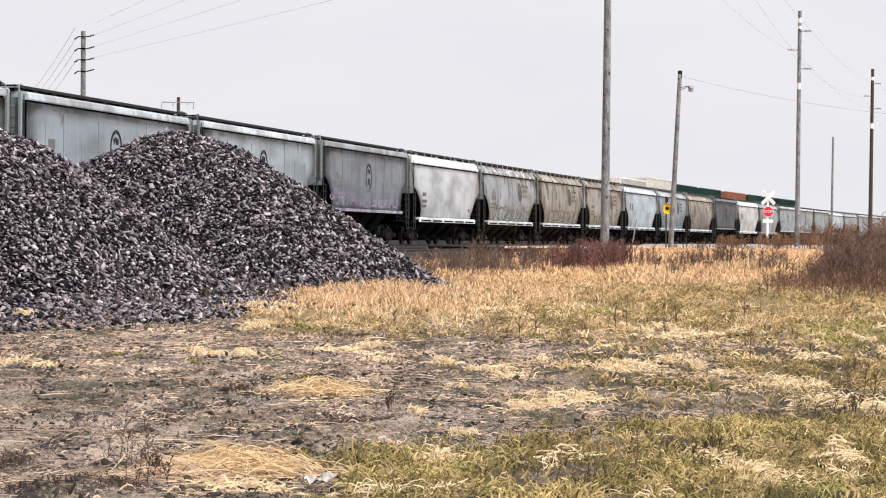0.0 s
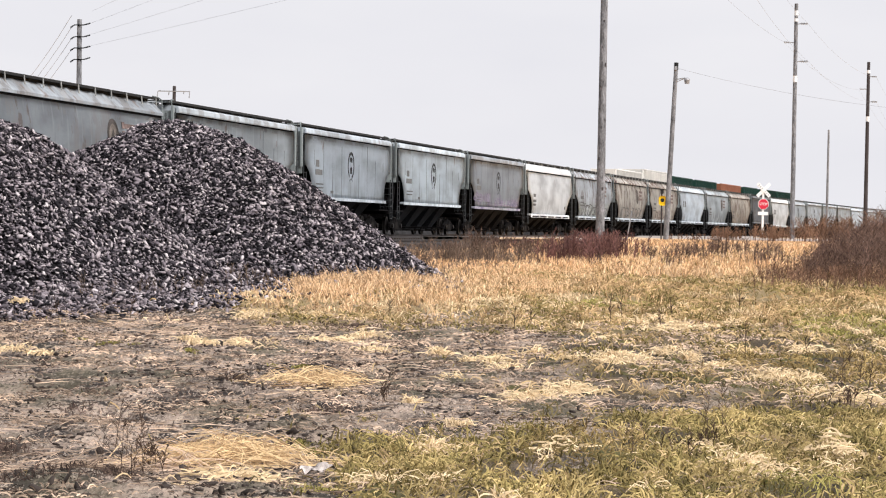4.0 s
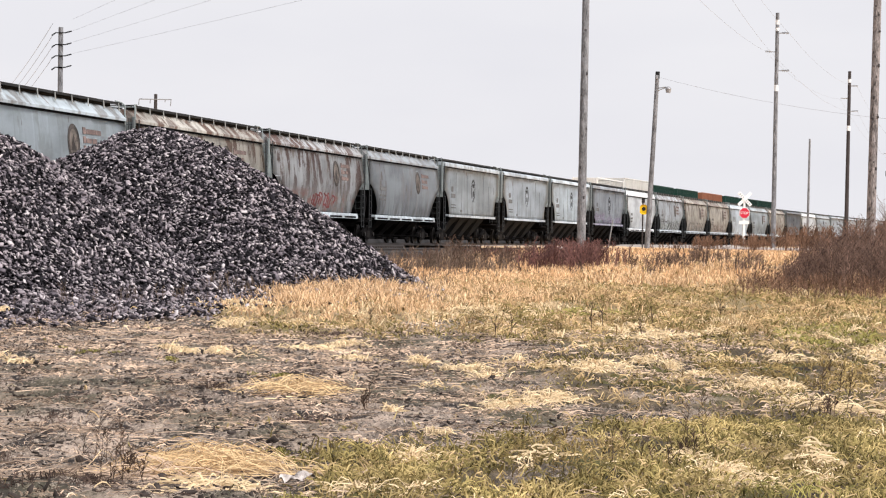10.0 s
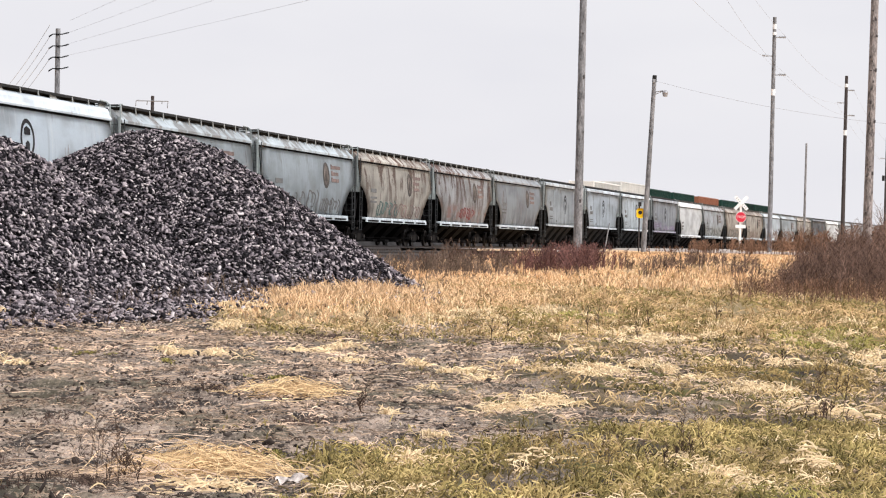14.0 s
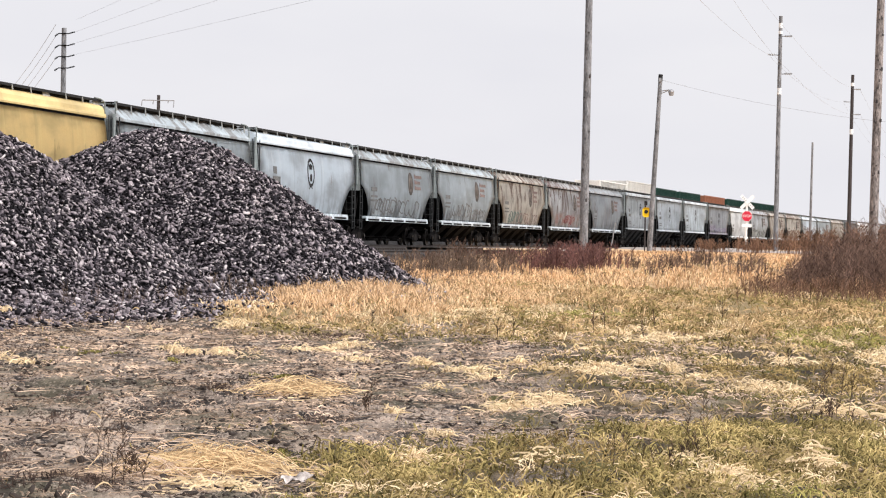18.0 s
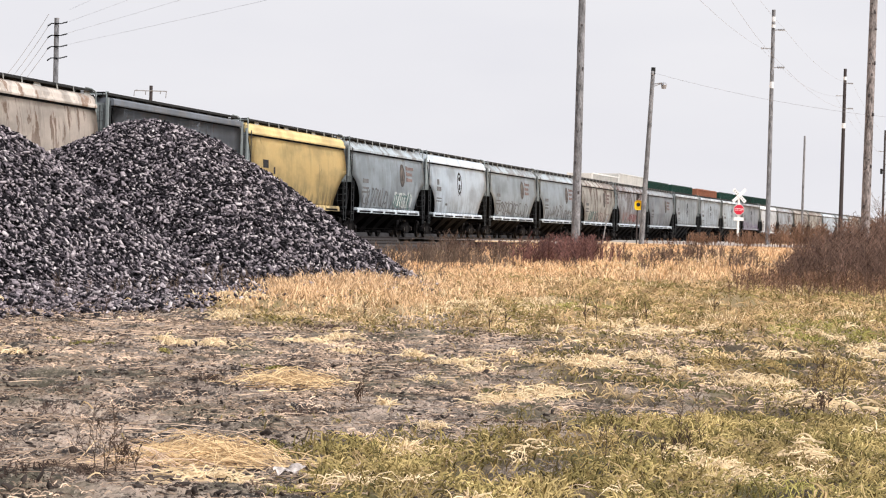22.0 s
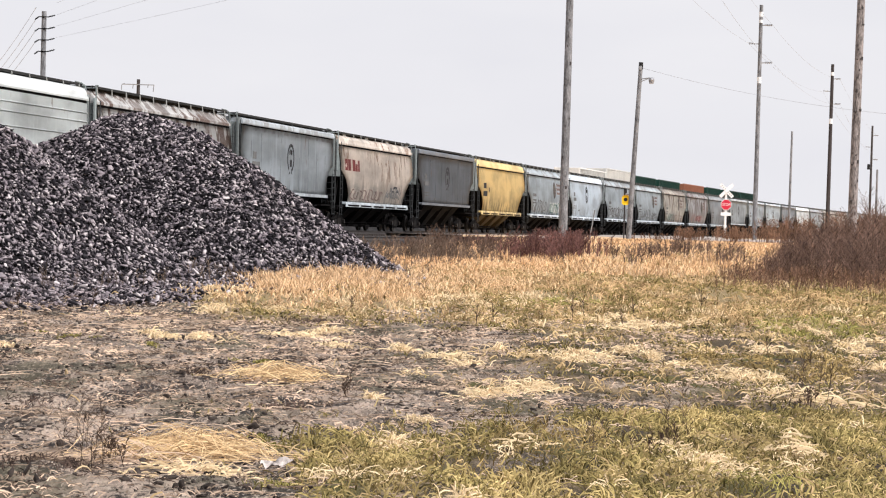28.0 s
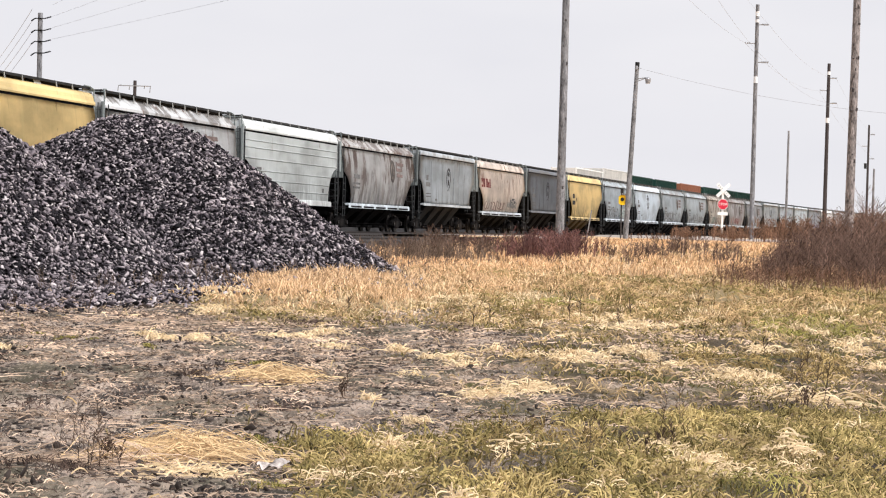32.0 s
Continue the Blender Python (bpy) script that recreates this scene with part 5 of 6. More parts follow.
def build_crossing_sign():
    s = empty("crossing_sign")
    s.matrix_basis = pose(19.36, 150, float(land(np.float64(19.36), np.float64(150.0))), 0, 0.5, 7)
    bm = bmesh.new()
    box(bm, 0, 0, 1.55, 0.12, 0.12, 3.3, 0.01)
    part("post", bm, M_white, s, "white square post")
    for a in (45, -45):
        bm = bmesh.new()
        box(bm, 0, 0, 0, 1.08, 0.02, 0.2, 0.004)
        o = part("crossbuck_blade", bm, M_white, s, "white crossbuck blade")
        o.matrix_basis = pose(0, -0.08 - (0.025 if a > 0 else 0), 3.02, 0, a, 0)
    for k in range(-3, 4):
        if k == 0:
            continue
        bm = bmesh.new()
        box(bm, 0, 0, 0, 0.05, 0.006, 0.10)
        o = part("lettering", bm, M_iron, s)
        o.matrix_basis = pose(k * 0.095, -0.12, 3.02 - k * 0.095, 0, 45, 0)
    bm = bmesh.new()
    octagon(bm, 0.345, -0.1, -0.07, 2.18)
    part("stop_sign_edge", bm, M_white, s, "white octagon border")
    bm = bmesh.new()
    octagon(bm, 0.315, -0.115, -0.101, 2.18)
    part("stop_sign", bm, M_red, s, "red octagonal stop sign")
    cu = bpy.data.curves.new("stop_text", "FONT")
    cu.body, cu.size, cu.align_x, cu.align_y, cu.extrude = "STOP", 0.215, "CENTER", "CENTER", 0.002
    tmp = new("stop_text", cu)
    me = bpy.data.meshes.new_from_object(tmp.evaluated_get(bpy.context.evaluated_depsgraph_get()))
    bpy.data.objects.remove(tmp)
    me.materials.clear()
    me.materials.append(M_white)
    o = new("stop_lettering", me)
    o.parent = s
    o.matrix_basis = pose(0, -0.122, 2.18, 90, 0, 0)
    tagged(o, "white word on the stop sign")
    bm = bmesh.new()
    box(bm, 0, -0.08, 1.62, 0.62, 0.02, 0.2, 0.004)
    part("track_count_plate", bm, M_white, s, "small white plate under the stop sign")
    tagged(s, "white railway crossbuck with a red stop sign on a post", "road sign")


build_crossing_sign()


def build_warning_sign():
    s = empty("warning_sign")
    s.location = (11.39, 128.3, 1.13)
    bm = bmesh.new()
    box(bm, 0, 0, 1.1, 0.07, 0.05, 2.8, 0.008)
    part("post", bm, M_wood_dark, s, "dark thin post")
    bm = bmesh.new()
    box(bm, 0.04, -0.05, 2.02, 0.38, 0.02, 0.5, 0.09)
    part("sign_plate", bm, M_yellow_sign, s, "yellow plate with a dark emblem")
    bm = bmesh.new()
    bmesh.ops.create_cone(bm, cap_ends=True, segments=12, radius1=0.1, radius2=0.1, depth=0.012, matrix=pose(0.04, -0.07, 2.05, 90, 0, 0))
    part("sign_emblem", bm, M_black, s)
    bm = bmesh.new()
    box(bm, 0.02, 0, 2.48, 0.16, 0.04, 0.22, 0.01)
    part("cap", bm, M_black, s)
    tagged(s, "yellow warning plate on a dark post by the crossing", "sign")
    g = empty("guy_wire_guard")
    g.location = (9.6, 128, 1.1)
    bm = bmesh.new()
    tube(bm, (0, 0, -0.1), (0.25, 0, 1.5), 0.03)
    part("guard_tube", bm, M_iron, g)
    tagged(g, "thin leaning grey marker stake", "stake")


build_warning_sign()


# ---- the standing container train behind ----
FAR_SIDE = -5.8
def container_paint(name, c):
    return mat(name, c, 0.6, 0, 0.25, 0.8, 0.1, rand=0.3)


M_green = container_paint("dark_green_container_paint", (0.018, 0.058, 0.044))
M_cwhite = container_paint("cream_white_container_paint", (0.80, 0.77, 0.72))
M_orange = container_paint("faded_orange_container_paint", (0.42, 0.17, 0.10))


def build_container(m, words, d, length, base, h=2.9):
    """A corrugated box with corner posts, rails, a door end and castings."""
    c = empty("shipping_container")
    x, y, a = track(d, FAR_SIDE)
    c.matrix_basis = pose(x, y, RAIL_Z + base, 0, 0, 90 - math.degrees(a))
    w = 2.44
    for s in (-1, 1):
        bm = bmesh.new()
        n = int(length / 0.28)
        pts = []
        for k in range(n):
            u = -length / 2 + 0.1 + k * (length - 0.2) / n
            st = (length - 0.2) / n
            pts += [(u, 0.0), (u + st * 0.35, 0.0), (u + st * 0.5, 0.036), (u + st * 0.85, 0.036)]
        lo = [bm.verts.new((u, s * (w / 2 - q - 0.03), 0.15)) for u, q in pts]
        hi = [bm.verts.new((u, s * (w / 2 - q - 0.03), h - 0.12)) for u, q in pts]
        for k in range(len(pts) - 1):
            bm.faces.new((lo[k], lo[k + 1], hi[k + 1], hi[k]))
        bmesh.ops.solidify(bm, geom=bm.faces[:], thickness=0.02)
        part("side_wall", bm, m, c)
        bm = bmesh.new()
        box(bm, s * length / 2 - s * 0.05, 0, h / 2, 0.08, w - 0.1, h - 0.1, 0.01)
        for k in range(4):
            tube(bm, (s * length / 2, -0.9 + 0.6 * k, 0.2), (s * length / 2, -0.9 + 0.6 * k, h - 0.2), 0.025, seg=6)
        part("end_wall", bm, m, c)
        for e in (-1, 1):
            bm = bmesh.new()
            box(bm, s * (length / 2 - 0.08), e * (w / 2 - 0.07), h / 2, 0.16, 0.14, h, 0.015)
            part("corner_post", bm, m, c)
            bm = bmesh.new()
            box(bm, 0, s * (w / 2 - 0.04), h - 0.06 if e > 0 else 0.08, length, 0.08, 0.12 if e > 0 else 0.16, 0.01)
            part("side_rail", bm, m, c)
    bm = bmesh.new()
    box(bm, 0, 0, h - 0.05, length - 0.1, w - 0.1, 0.04)
    part("roof_panel", bm, m, c)
    tagged(c, words + " shipping container stacked on a standing well car", "container", "stacked containers")
    return c


def build_well_car(d, length):
    w = empty("well_car")
    x, y, a = track(d, FAR_SIDE)
    w.matrix_basis = pose(x, y, RAIL_Z, 0, 0, 90 - math.degrees(a))
    for s in (-1, 1):
        bm = bmesh.new()
        box(bm, 0, s * 1.33, 0.85, length, 0.1, 0.9, 0.02)
        part("side_girder", bm, M_steel, w)
        bm = bmesh.new()
        box(bm, s * (length / 2 + 0.9), 0, 0.95, 1.9, 2.6, 0.25, 0.03)
        part("end_deck", bm, M_steel, w)
        bm = bmesh.new()
        for ax in (-0.85, 0.85):
            for e in (-1, 1):
                bmesh.ops.create_cone(bm, cap_ends=True, segments=16, radius1=0.457, radius2=0.457, depth=0.13, matrix=pose(s * (length / 2 + 1.0) + ax, e * 0.74, 0.457, 90, 0, 0))
            tube(bm, (s * (length / 2 + 1.0) + ax, -0.7, 0.457), (s * (length / 2 + 1.0) + ax, 0.7, 0.457), 0.08)
        part("bogie", bm, M_wheel, w)
    bm = bmesh.new()
    box(bm, 0, 0, 0.4, length, 2.5, 0.08)
    part("well_floor", bm, M_steel, w)
    tagged(w, "black double-stack well car standing on the far track", "railway car", "standing well cars")


def build_containers():
    bm_side = FAR_SIDE
    bed = new("far_track", sweep("far_track", [(-3.2, -1.0), (-1.7, -0.2), (1.7, -0.2), (3.2, -1.0)], 100, 700, 6, RAIL_Z, bm_side, M_ballast))
    tagged(bed, "grey ballast of the far track", "railway track", kind="structure")
    for s in (-0.7175, 0.7175):
        r = new("rail", sweep("far_rail", RAIL, 100, 700, 12, RAIL_Z, bm_side + s, M_rail))
        r.parent = bed
    kinds = [(M_cwhite, "cream-white"), (M_cwhite, "cream-white"), (M_green, "dark green"), (M_green, "dark green"), (M_orange, "faded orange"), (M_green, "dark green"), (M_green, "dark green"), (M_green, "dark green")]
    for k, (m, words) in enumerate(kinds):
        d, length = CONT[k]
        build_container(m, words, d, length, 0.46 + 2.9, 3.25 if k == 1 else (2.85 if k == 0 else 3.0))
        build_container(M_green if k % 2 else M_orange, "dark green" if k % 2 else "faded orange", d, 12.19, 0.45)
        build_well_car(d, 12.4)


CONT = ((169.0, 15.2), (185.1, 16.15), (202.1, 16.15), (220.7, 16.15), (241.0, 17.0), (258.6, 12.2), (275.6, 16.15), (292.0, 14.6))
build_containers()


# ---- grass, straw, weeds and brush ----
def straw_mat(name, lo, hi, rough=0.85, patch=0.7, through_light=0.2):
    m = mat(name, hi, rough, 0, 0.2, 2.0, 0, tint=lo, island=0.8, spec=0.06, patchy=patch)
    nt = m.node_tree
    b = nt.nodes["Principled BSDF"]
    tr, mx = nt.nodes.new("ShaderNodeBsdfTranslucent"), nt.nodes.new("ShaderNodeMixShader")
    mx.inputs[0].default_value = through_light
    nt.links.new(b.inputs["Base Color"].links[0].from_socket, tr.inputs["Color"])
    nt.links.new(b.outputs[0], mx.inputs[1])
    nt.links.new(tr.outputs[0], mx.inputs[2])
    nt.links.new(mx.outputs[0], nt.nodes["Material Output"].inputs["Surface"])
    return m


M_dry = straw_mat("pale_dry_grass", (0.33, 0.225, 0.115), (0.64, 0.465, 0.25))
M_pale = straw_mat("bleached_dry_grass", (0.50, 0.37, 0.22), (0.92, 0.71, 0.455), patch=0.0)
M_olive = straw_mat("olive_dry_grass", (0.15, 0.118, 0.046), (0.36, 0.275, 0.112))
M_tawny = straw_mat("tawny_dry_grass", (0.36, 0.24, 0.12), (0.60, 0.41, 0.22))
M_gold = straw_mat("golden_dry_grass", (0.57, 0.365, 0.205), (0.93, 0.63, 0.38), patch=0.0)
M_straw = straw_mat("golden_raked_straw", (0.3, 0.184, 0.093), (0.92, 0.671, 0.39), patch=0.0)
M_yellow_grass = straw_mat("yellowed_grass", (0.22, 0.163, 0.06), (0.62, 0.47, 0.215))
M_green_grass = straw_mat("dull_green_grass", (0.085, 0.07, 0.028), (0.38, 0.298, 0.118))
M_litter = straw_mat("bleached_straw", (0.12, 0.085, 0.062), (0.76, 0.565, 0.42))
M_rust_weed = straw_mat("rust_brown_weed", (0.045, 0.026, 0.026), (0.215, 0.108, 0.093))
M_brush = straw_mat("brown_brush_twigs", (0.028, 0.019, 0.018), (0.225, 0.142, 0.108))
M_brown_weed = straw_mat("brown_dead_weed", (0.046, 0.032, 0.027), (0.205, 0.138, 0.105))
M_skirt = straw_mat("rust_orange_weed", (0.062, 0.036, 0.027), (0.28, 0.165, 0.108))
M_heap_weed = straw_mat("grey_brown_stalks", (0.07, 0.05, 0.04), (0.215, 0.158, 0.12))
M_dark_weed = straw_mat("dark_dead_weed", (0.0288, 0.0204, 0.017), (0.112, 0.0726, 0.0528))
M_rotten = straw_mat("rotten_brown_stems", (0.036, 0.0258, 0.0224), (0.154, 0.106, 0.0858))
M_lush = straw_mat("fresh_green_grass", (0.12, 0.112, 0.034), (0.40, 0.345, 0.115))
M_russet = straw_mat("russet_olive_grass", (0.14, 0.098, 0.042), (0.47, 0.335, 0.145))
M_clod = mat("dark_soil_clod", (0.07, 0.055, 0.048), 0.95, 0, 0.5, 4.0, 0.4, island=0.5)


def blades(x, y, h, w, bend, rng, droop=0.35, z=None):
    """Bent, tapering blades rooted at x, y: five points and three triangles each."""
    n = len(x)
    a = rng.uniform(0, 2 * np.pi, n)
    z0 = (land(x, y) if z is None else z) - 0.01
    b = bend * h
    dx, dy = np.cos(a) * b, np.sin(a) * b
    # blades face the viewer's side of the field, give or take
    f = rng.normal(0, 0.6, n)
    wx, wy = np.cos(f) * w / 2, np.sin(f) * w / 2
    v = np.empty((n, 5, 3))
    v[:, 0] = np.stack([x - wx, y - wy, z0], 1)
    v[:, 1] = np.stack([x + wx, y + wy, z0], 1)
    mx, my, mz = x + dx * 0.4, y + dy * 0.4, z0 + h * 0.62
    v[:, 2] = np.stack([mx - wx * 0.75, my - wy * 0.75, mz], 1)
    v[:, 3] = np.stack([mx + wx * 0.75, my + wy * 0.75, mz], 1)
    v[:, 4] = np.stack([x + dx, y + dy, z0 + h * (1 - droop * bend)], 1)
    t = np.array([(0, 1, 3), (0, 3, 2), (2, 3, 4)])
    return v.reshape(-1, 3), (t[None] + (np.arange(n) * 5)[:, None, None]).reshape(-1, 3)


def sticks(p, q, w):
    """Straight thin strips from p to q, two triangles each, turned to the field's front."""
    n = len(p)
    d = q - p
    s = np.cross(d, np.tile((0.12, -0.85, 0.5), (n, 1)))
    s /= np.linalg.norm(s, axis=1, keepdims=True) + 1e-9
    s = s * w[:, None] / 2
    v = np.stack([p - s, p + s, q + s * 0.5, q - s * 0.5], 1)
    t = np.array([(0, 1, 2), (0, 2, 3)])
    return v.reshape(-1, 3), (t[None] + (np.arange(n) * 4)[:, None, None]).reshape(-1, 3)


def put(name, vf, m, label, category):
    if isinstance(vf, list):
        vs, fs, o = [], [], 0
        for v, f in vf:
            vs.append(v)
            fs.append(f + o)
            o += len(v)
        vf = (np.concatenate(vs), np.concatenate(fs))
    ob = new(name, fast_mesh(name, vf[0], vf[1], m))
    return tagged(ob, label, category, kind="stuff")


def wedge(rng, n, y0, y1, u0=-0.2, u1=0.21):
    """Points spread over the part of the field between two distances, u = x / y."""
    y = np.sqrt(rng.uniform(y0 * y0, y1 * y1, n))
    return rng.uniform(u0, u1, n) * y, y


def clumps(rng, cx, cy, n, spread):
    size = rng.uniform(0.35, 1.7, len(cx))
    k = rng.choice(len(cx), n, p=size ** 1.5 / (size ** 1.5).sum())
    # thick in the middle, thinning out into ragged, slanting edges
    r = spread * np.abs(rng.normal(0, 0.54, n)) * size[k]
    a = rng.uniform(0, 2 * np.pi, n)
    wide, slant = rng.uniform(0.7, 2.1, len(cx))[k], rng.normal(0, 0.25, len(cx))[k]
    dx, dy = r * np.cos(a) * wide, r * np.sin(a) * 2.4
    x, y = cx[k] + dx + slant * dy, cy[k] + dy
    j = patches(x, y, 0.12, 0.45, 21.0, 2) + rng.normal(0, 0.05, n) > 0.44
    return x[j], y[j]


def off_heap(x, y, lim=0.25):
    return heap(x, y) < lim


M_tan = straw_mat("orange_tan_grass", (0.42, 0.255, 0.135), (0.85, 0.59, 0.36))


def arcs(x, y, ln, rise, w, rng, turn=0.8):
    """Loose curled stems: three strips each, up, over and round."""
    n = len(x)
    a = rng.normal(0.1, turn, n) + np.where(rng.random(n) < 0.5, np.pi, 0)
    curl = rng.normal(0, 0.75, n)
    p = [np.stack([x, y, land(x, y) + rng.uniform(-0.005, 0.015, n)], 1)]
    for up, st in ((0.8, 0.36), (0.2, 0.34), (-0.8, 0.3)):
        p.append(p[-1] + np.stack([np.cos(a) * ln * st, np.sin(a) * ln * st, rise * up * rng.uniform(0.6, 1.2, n)], 1))
        a = a + curl
    return [chain(p, w)]


def chain(p, w):
    """Thin bent strips through the points of p, tapering to the tip, six triangles each."""
    n, k = len(p[0]), len(p)
    d = p[-1] - p[0]
    s = np.cross(d, np.tile((0.12, -0.85, 0.5), (n, 1)))
    s /= np.linalg.norm(s, axis=1, keepdims=True) + 1e-9
    s = s * w[:, None] / 2
    v = np.stack([q + s * g * (1 - 0.5 * j / (k - 1)) for j, q in enumerate(p) for g in (-1, 1)], 1)
    t = np.array([f for j in range(k - 1) for f in ((2 * j, 2 * j + 1, 2 * j + 3), (2 * j, 2 * j + 3, 2 * j + 2))])
    return v.reshape(-1, 3), (t[None] + (np.arange(n) * 2 * k)[:, None, None]).reshape(-1, 3)


def build_grass():
    rng = np.random.default_rng(11)

    def some(n, y0, y1, u0=-0.2, u1=0.21, sx=0.5, sy=2.2, seed=0.0, least=0.5, loose=0.06, turf=None, clear=0.02, own=""):
        """Points in cloudy patches; turf: True only off the bare soil, False mostly on it."""
        x, y = wedge(rng, n, y0, y1, u0, u1)
        k = ((patches(x, y, sx, sy, seed) + rng.normal(0, loose, n) > least) | (rng.random(n) < 0.1)) & off_heap(x, y, clear) & (by_track(x, y) > 10.6) & ((heap(x - 0.3, y + 3.5) <= 0.02) | (rng.random(n) < 0.25))
        if own:
            k &= rng.random(n) < zone(own, x, y)
        else:
            k &= rng.random(n) > 0.85 * np.maximum(zone("lush", x, y), np.maximum(zone("brown", x, y), zone("tan", x, y))) * (y < 60)
        if turf is not None:
            k &= rng.random(n) > 0.8 * zone("bare", x, y)
        if turf is True:
            k &= rng.random(n) > soil_side(x, y) * 0.99
        elif turf is False:
            k &= rng.random(n) < 0.12 + soil_side(x, y)
        return x[k], y[k]
    # short green and olive turf, in patches with bare gaps
    x, y = some(80000, 18.0, 50, seed=6.0, least=0.49, turf=True)
    n = len(x)
    h = rng.uniform(0.025, 0.085, n) * (0.5 + patches(x, y, 0.3, 1.2, 1.0))
    put("green_grass", blades(x, y, h, np.maximum(0.011, y * 0.00055), rng.uniform(0.5, 1.9, n), rng, 0.5), M_green_grass, "short dull green grass among straw", "grass")
    # the thick curled turf close by
    x, y = some(30000, 13.0, 21, -0.08, 0.2, 0.35, 1.2, 2.5, 0.36, turf=True)
    n = len(x)
    k = patches(x, y, 0.3, 0.9, 8.0) + rng.normal(0, 0.08, n) < 0.53
    h = rng.uniform(0.03, 0.11, n) * (0.4 + 1.2 * patches(x, y, 0.2, 0.6, 3.0))
    for name, sel, m, label in (("lush_turf", k, M_green_grass, "thick dull green grass close to the path"), ("yellow_turf", ~k, M_yellow_grass, "yellowed curled grass in the near turf")):
        j = int(sel.sum())
        half = rng.random(j) < 0.55
        xs, ys, hs = x[sel], y[sel], h[sel]
        j1, j2 = int(half.sum()), int((~half).sum())
        put(name, [blades(xs[half], ys[half], hs[half], rng.uniform(0.008, 0.017, j1), rng.uniform(0.3, 1.6, j1), rng, 0.5)] + arcs(xs[~half], ys[~half], rng.uniform(0.05, 0.16, j2), hs[~half] * rng.uniform(0.3, 1.0, j2), rng.uniform(0.007, 0.014, j2), rng, 1.5), m, label, "grass")
    # broad patches of fresh green, russet and tan growth
    for name, own, m, y0, y1, n, label in (("fresh_grass", "lush", M_lush, 13.0, 48, 60000, "fresh green grass in a broad patch"), ("russet_grass", "brown", M_russet, 13.0, 36, 60000, "russet-olive matted grass in a broad patch"), ("tan_turf", "tan", M_tan, 40, 96, 60000, "orange-tan grass before the heap")):
        x, y = some(n, y0, y1, sx=0.3, sy=1.2, seed=4.0, least=0.4, own=own)
        n = len(x)
        h = rng.uniform(0.03, 0.10, n) * (0.5 + patches(x, y, 0.3, 1.0, 2.0)) * (1.0 + (own == "tan"))
        k = rng.random(n) < 0.6
        j = int((~k).sum())
        put(name, [blades(x[k], y[k], h[k], np.maximum(0.009, y[k] * 0.0005), rng.uniform(0.4, 1.7, n - j), rng, 0.5)] + arcs(x[~k], y[~k], rng.uniform(0.05, 0.16, j), h[~k] * 0.7, np.maximum(0.008, y[~k] * 0.0005), rng, 1.4), m, label, "grass")
    # small sprigs of green on the soil
    gx, gy = np.array([field_point(*p) for p in ((150, 622), (200, 628), (250, 632), (345, 642), (500, 660), (545, 668), (545, 800), (575, 872), (560, 812))]).T
    x, y = clumps(rng, gx, gy, 1500, 0.11)
    h = rng.uniform(0.02, 0.07, len(x))
    put("green_sprigs", blades(x, y, h, np.maximum(0.008, y * 0.0005), rng.uniform(0.4, 1.6, len(x)), rng, 0.5), M_lush, "small sprigs of green on the soil", "grass")
    # pale curled blades lying through the turf
    x, y = some(18000, 13.0, 48, sx=0.3, sy=1.4, seed=9.0, least=0.56, turf=True)
    n = len(x)
    put("dry_turf", arcs(x, y, rng.uniform(0.06, 0.2, n), rng.uniform(0.02, 0.09, n), np.maximum(0.0095, y * 0.00055) * rng.uniform(0.7, 1.5, n), rng, 1.3), M_dry, "pale curled dry blades in the turf", "grass")
    # separate pale tufts
    spots = [(675, 640), (785, 632), (870, 655), (960, 637), (1025, 655), (1120, 660), (1190, 650), (1020, 712), (20, 640), (360, 618), (435, 628), (1275, 657), (1370, 668), (1405, 668), (980, 812), (780, 808), (1330, 832), (840, 570), (640, 590), (1330, 600), (1440, 600), (1230, 610), (740, 735), (30, 575), (1100, 585), (450, 560), (540, 550), (1080, 655), (905, 630), (1240, 655), (1520, 640), (1480, 560), (930, 575), (1010, 560), (600, 625), (660, 615), (1150, 600), (1260, 815), (1300, 835), (1470, 815), (930, 690), (960, 700)]
    cx, cy = np.array([field_point(*p) for p in spots]).T
    cy = cy + rng.normal(0, 0.8, len(cy))
    x1, y1 = clumps(rng, cx, cy, 12500, 0.13)
    ex, ey = wedge(rng, 110, 13, 48)
    k = (rng.random(110) > 0.93 * soil_side(ex, ey)) & off_heap(ex, ey, 0.02)
    x2, y2 = clumps(rng, ex[k], ey[k], 8000, 0.13)
    x, y = np.concatenate([x1, x2]), np.concatenate([y1, y2])
    h = rng.uniform(0.02, 0.11, len(x)) * (0.75 + 0.01 * y) * (0.2 + 1.5 * patches(x, y, 0.08, 0.3, 4.0))
    k = rng.random(len(x)) < 0.25
    n = int((~k).sum())
    put("dry_grass_tufts", [blades(x[k], y[k], h[k], np.maximum(0.011, y[k] * 0.0006), rng.uniform(0.7, 2.4, int(k.sum())), rng, 0.5)] + arcs(x[~k], y[~k], rng.uniform(0.06, 0.22, n), h[~k] * rng.uniform(0.3, 1.0, n), np.maximum(0.009, y[~k] * 0.0005) * rng.uniform(0.6, 1.5, n), rng, 1.5), M_pale, "separate tufts of bleached dry grass", "grass")
    # golden tall stand beside the heap
    x, y = wedge(rng, 90000, 42, 88, -0.12, 0.09)
    u = x / y
    wob = 3 * (patches(x, y, 1.2, 5.0, 1.0) - 0.5)
    dens = np.clip((y - 45 - 4 * wob) / 5, 0, 1) * np.clip((0.055 - u + 0.04 * wob) / 0.05, 0.1, 1) * np.clip((86 - y) / 10, 0, 1)
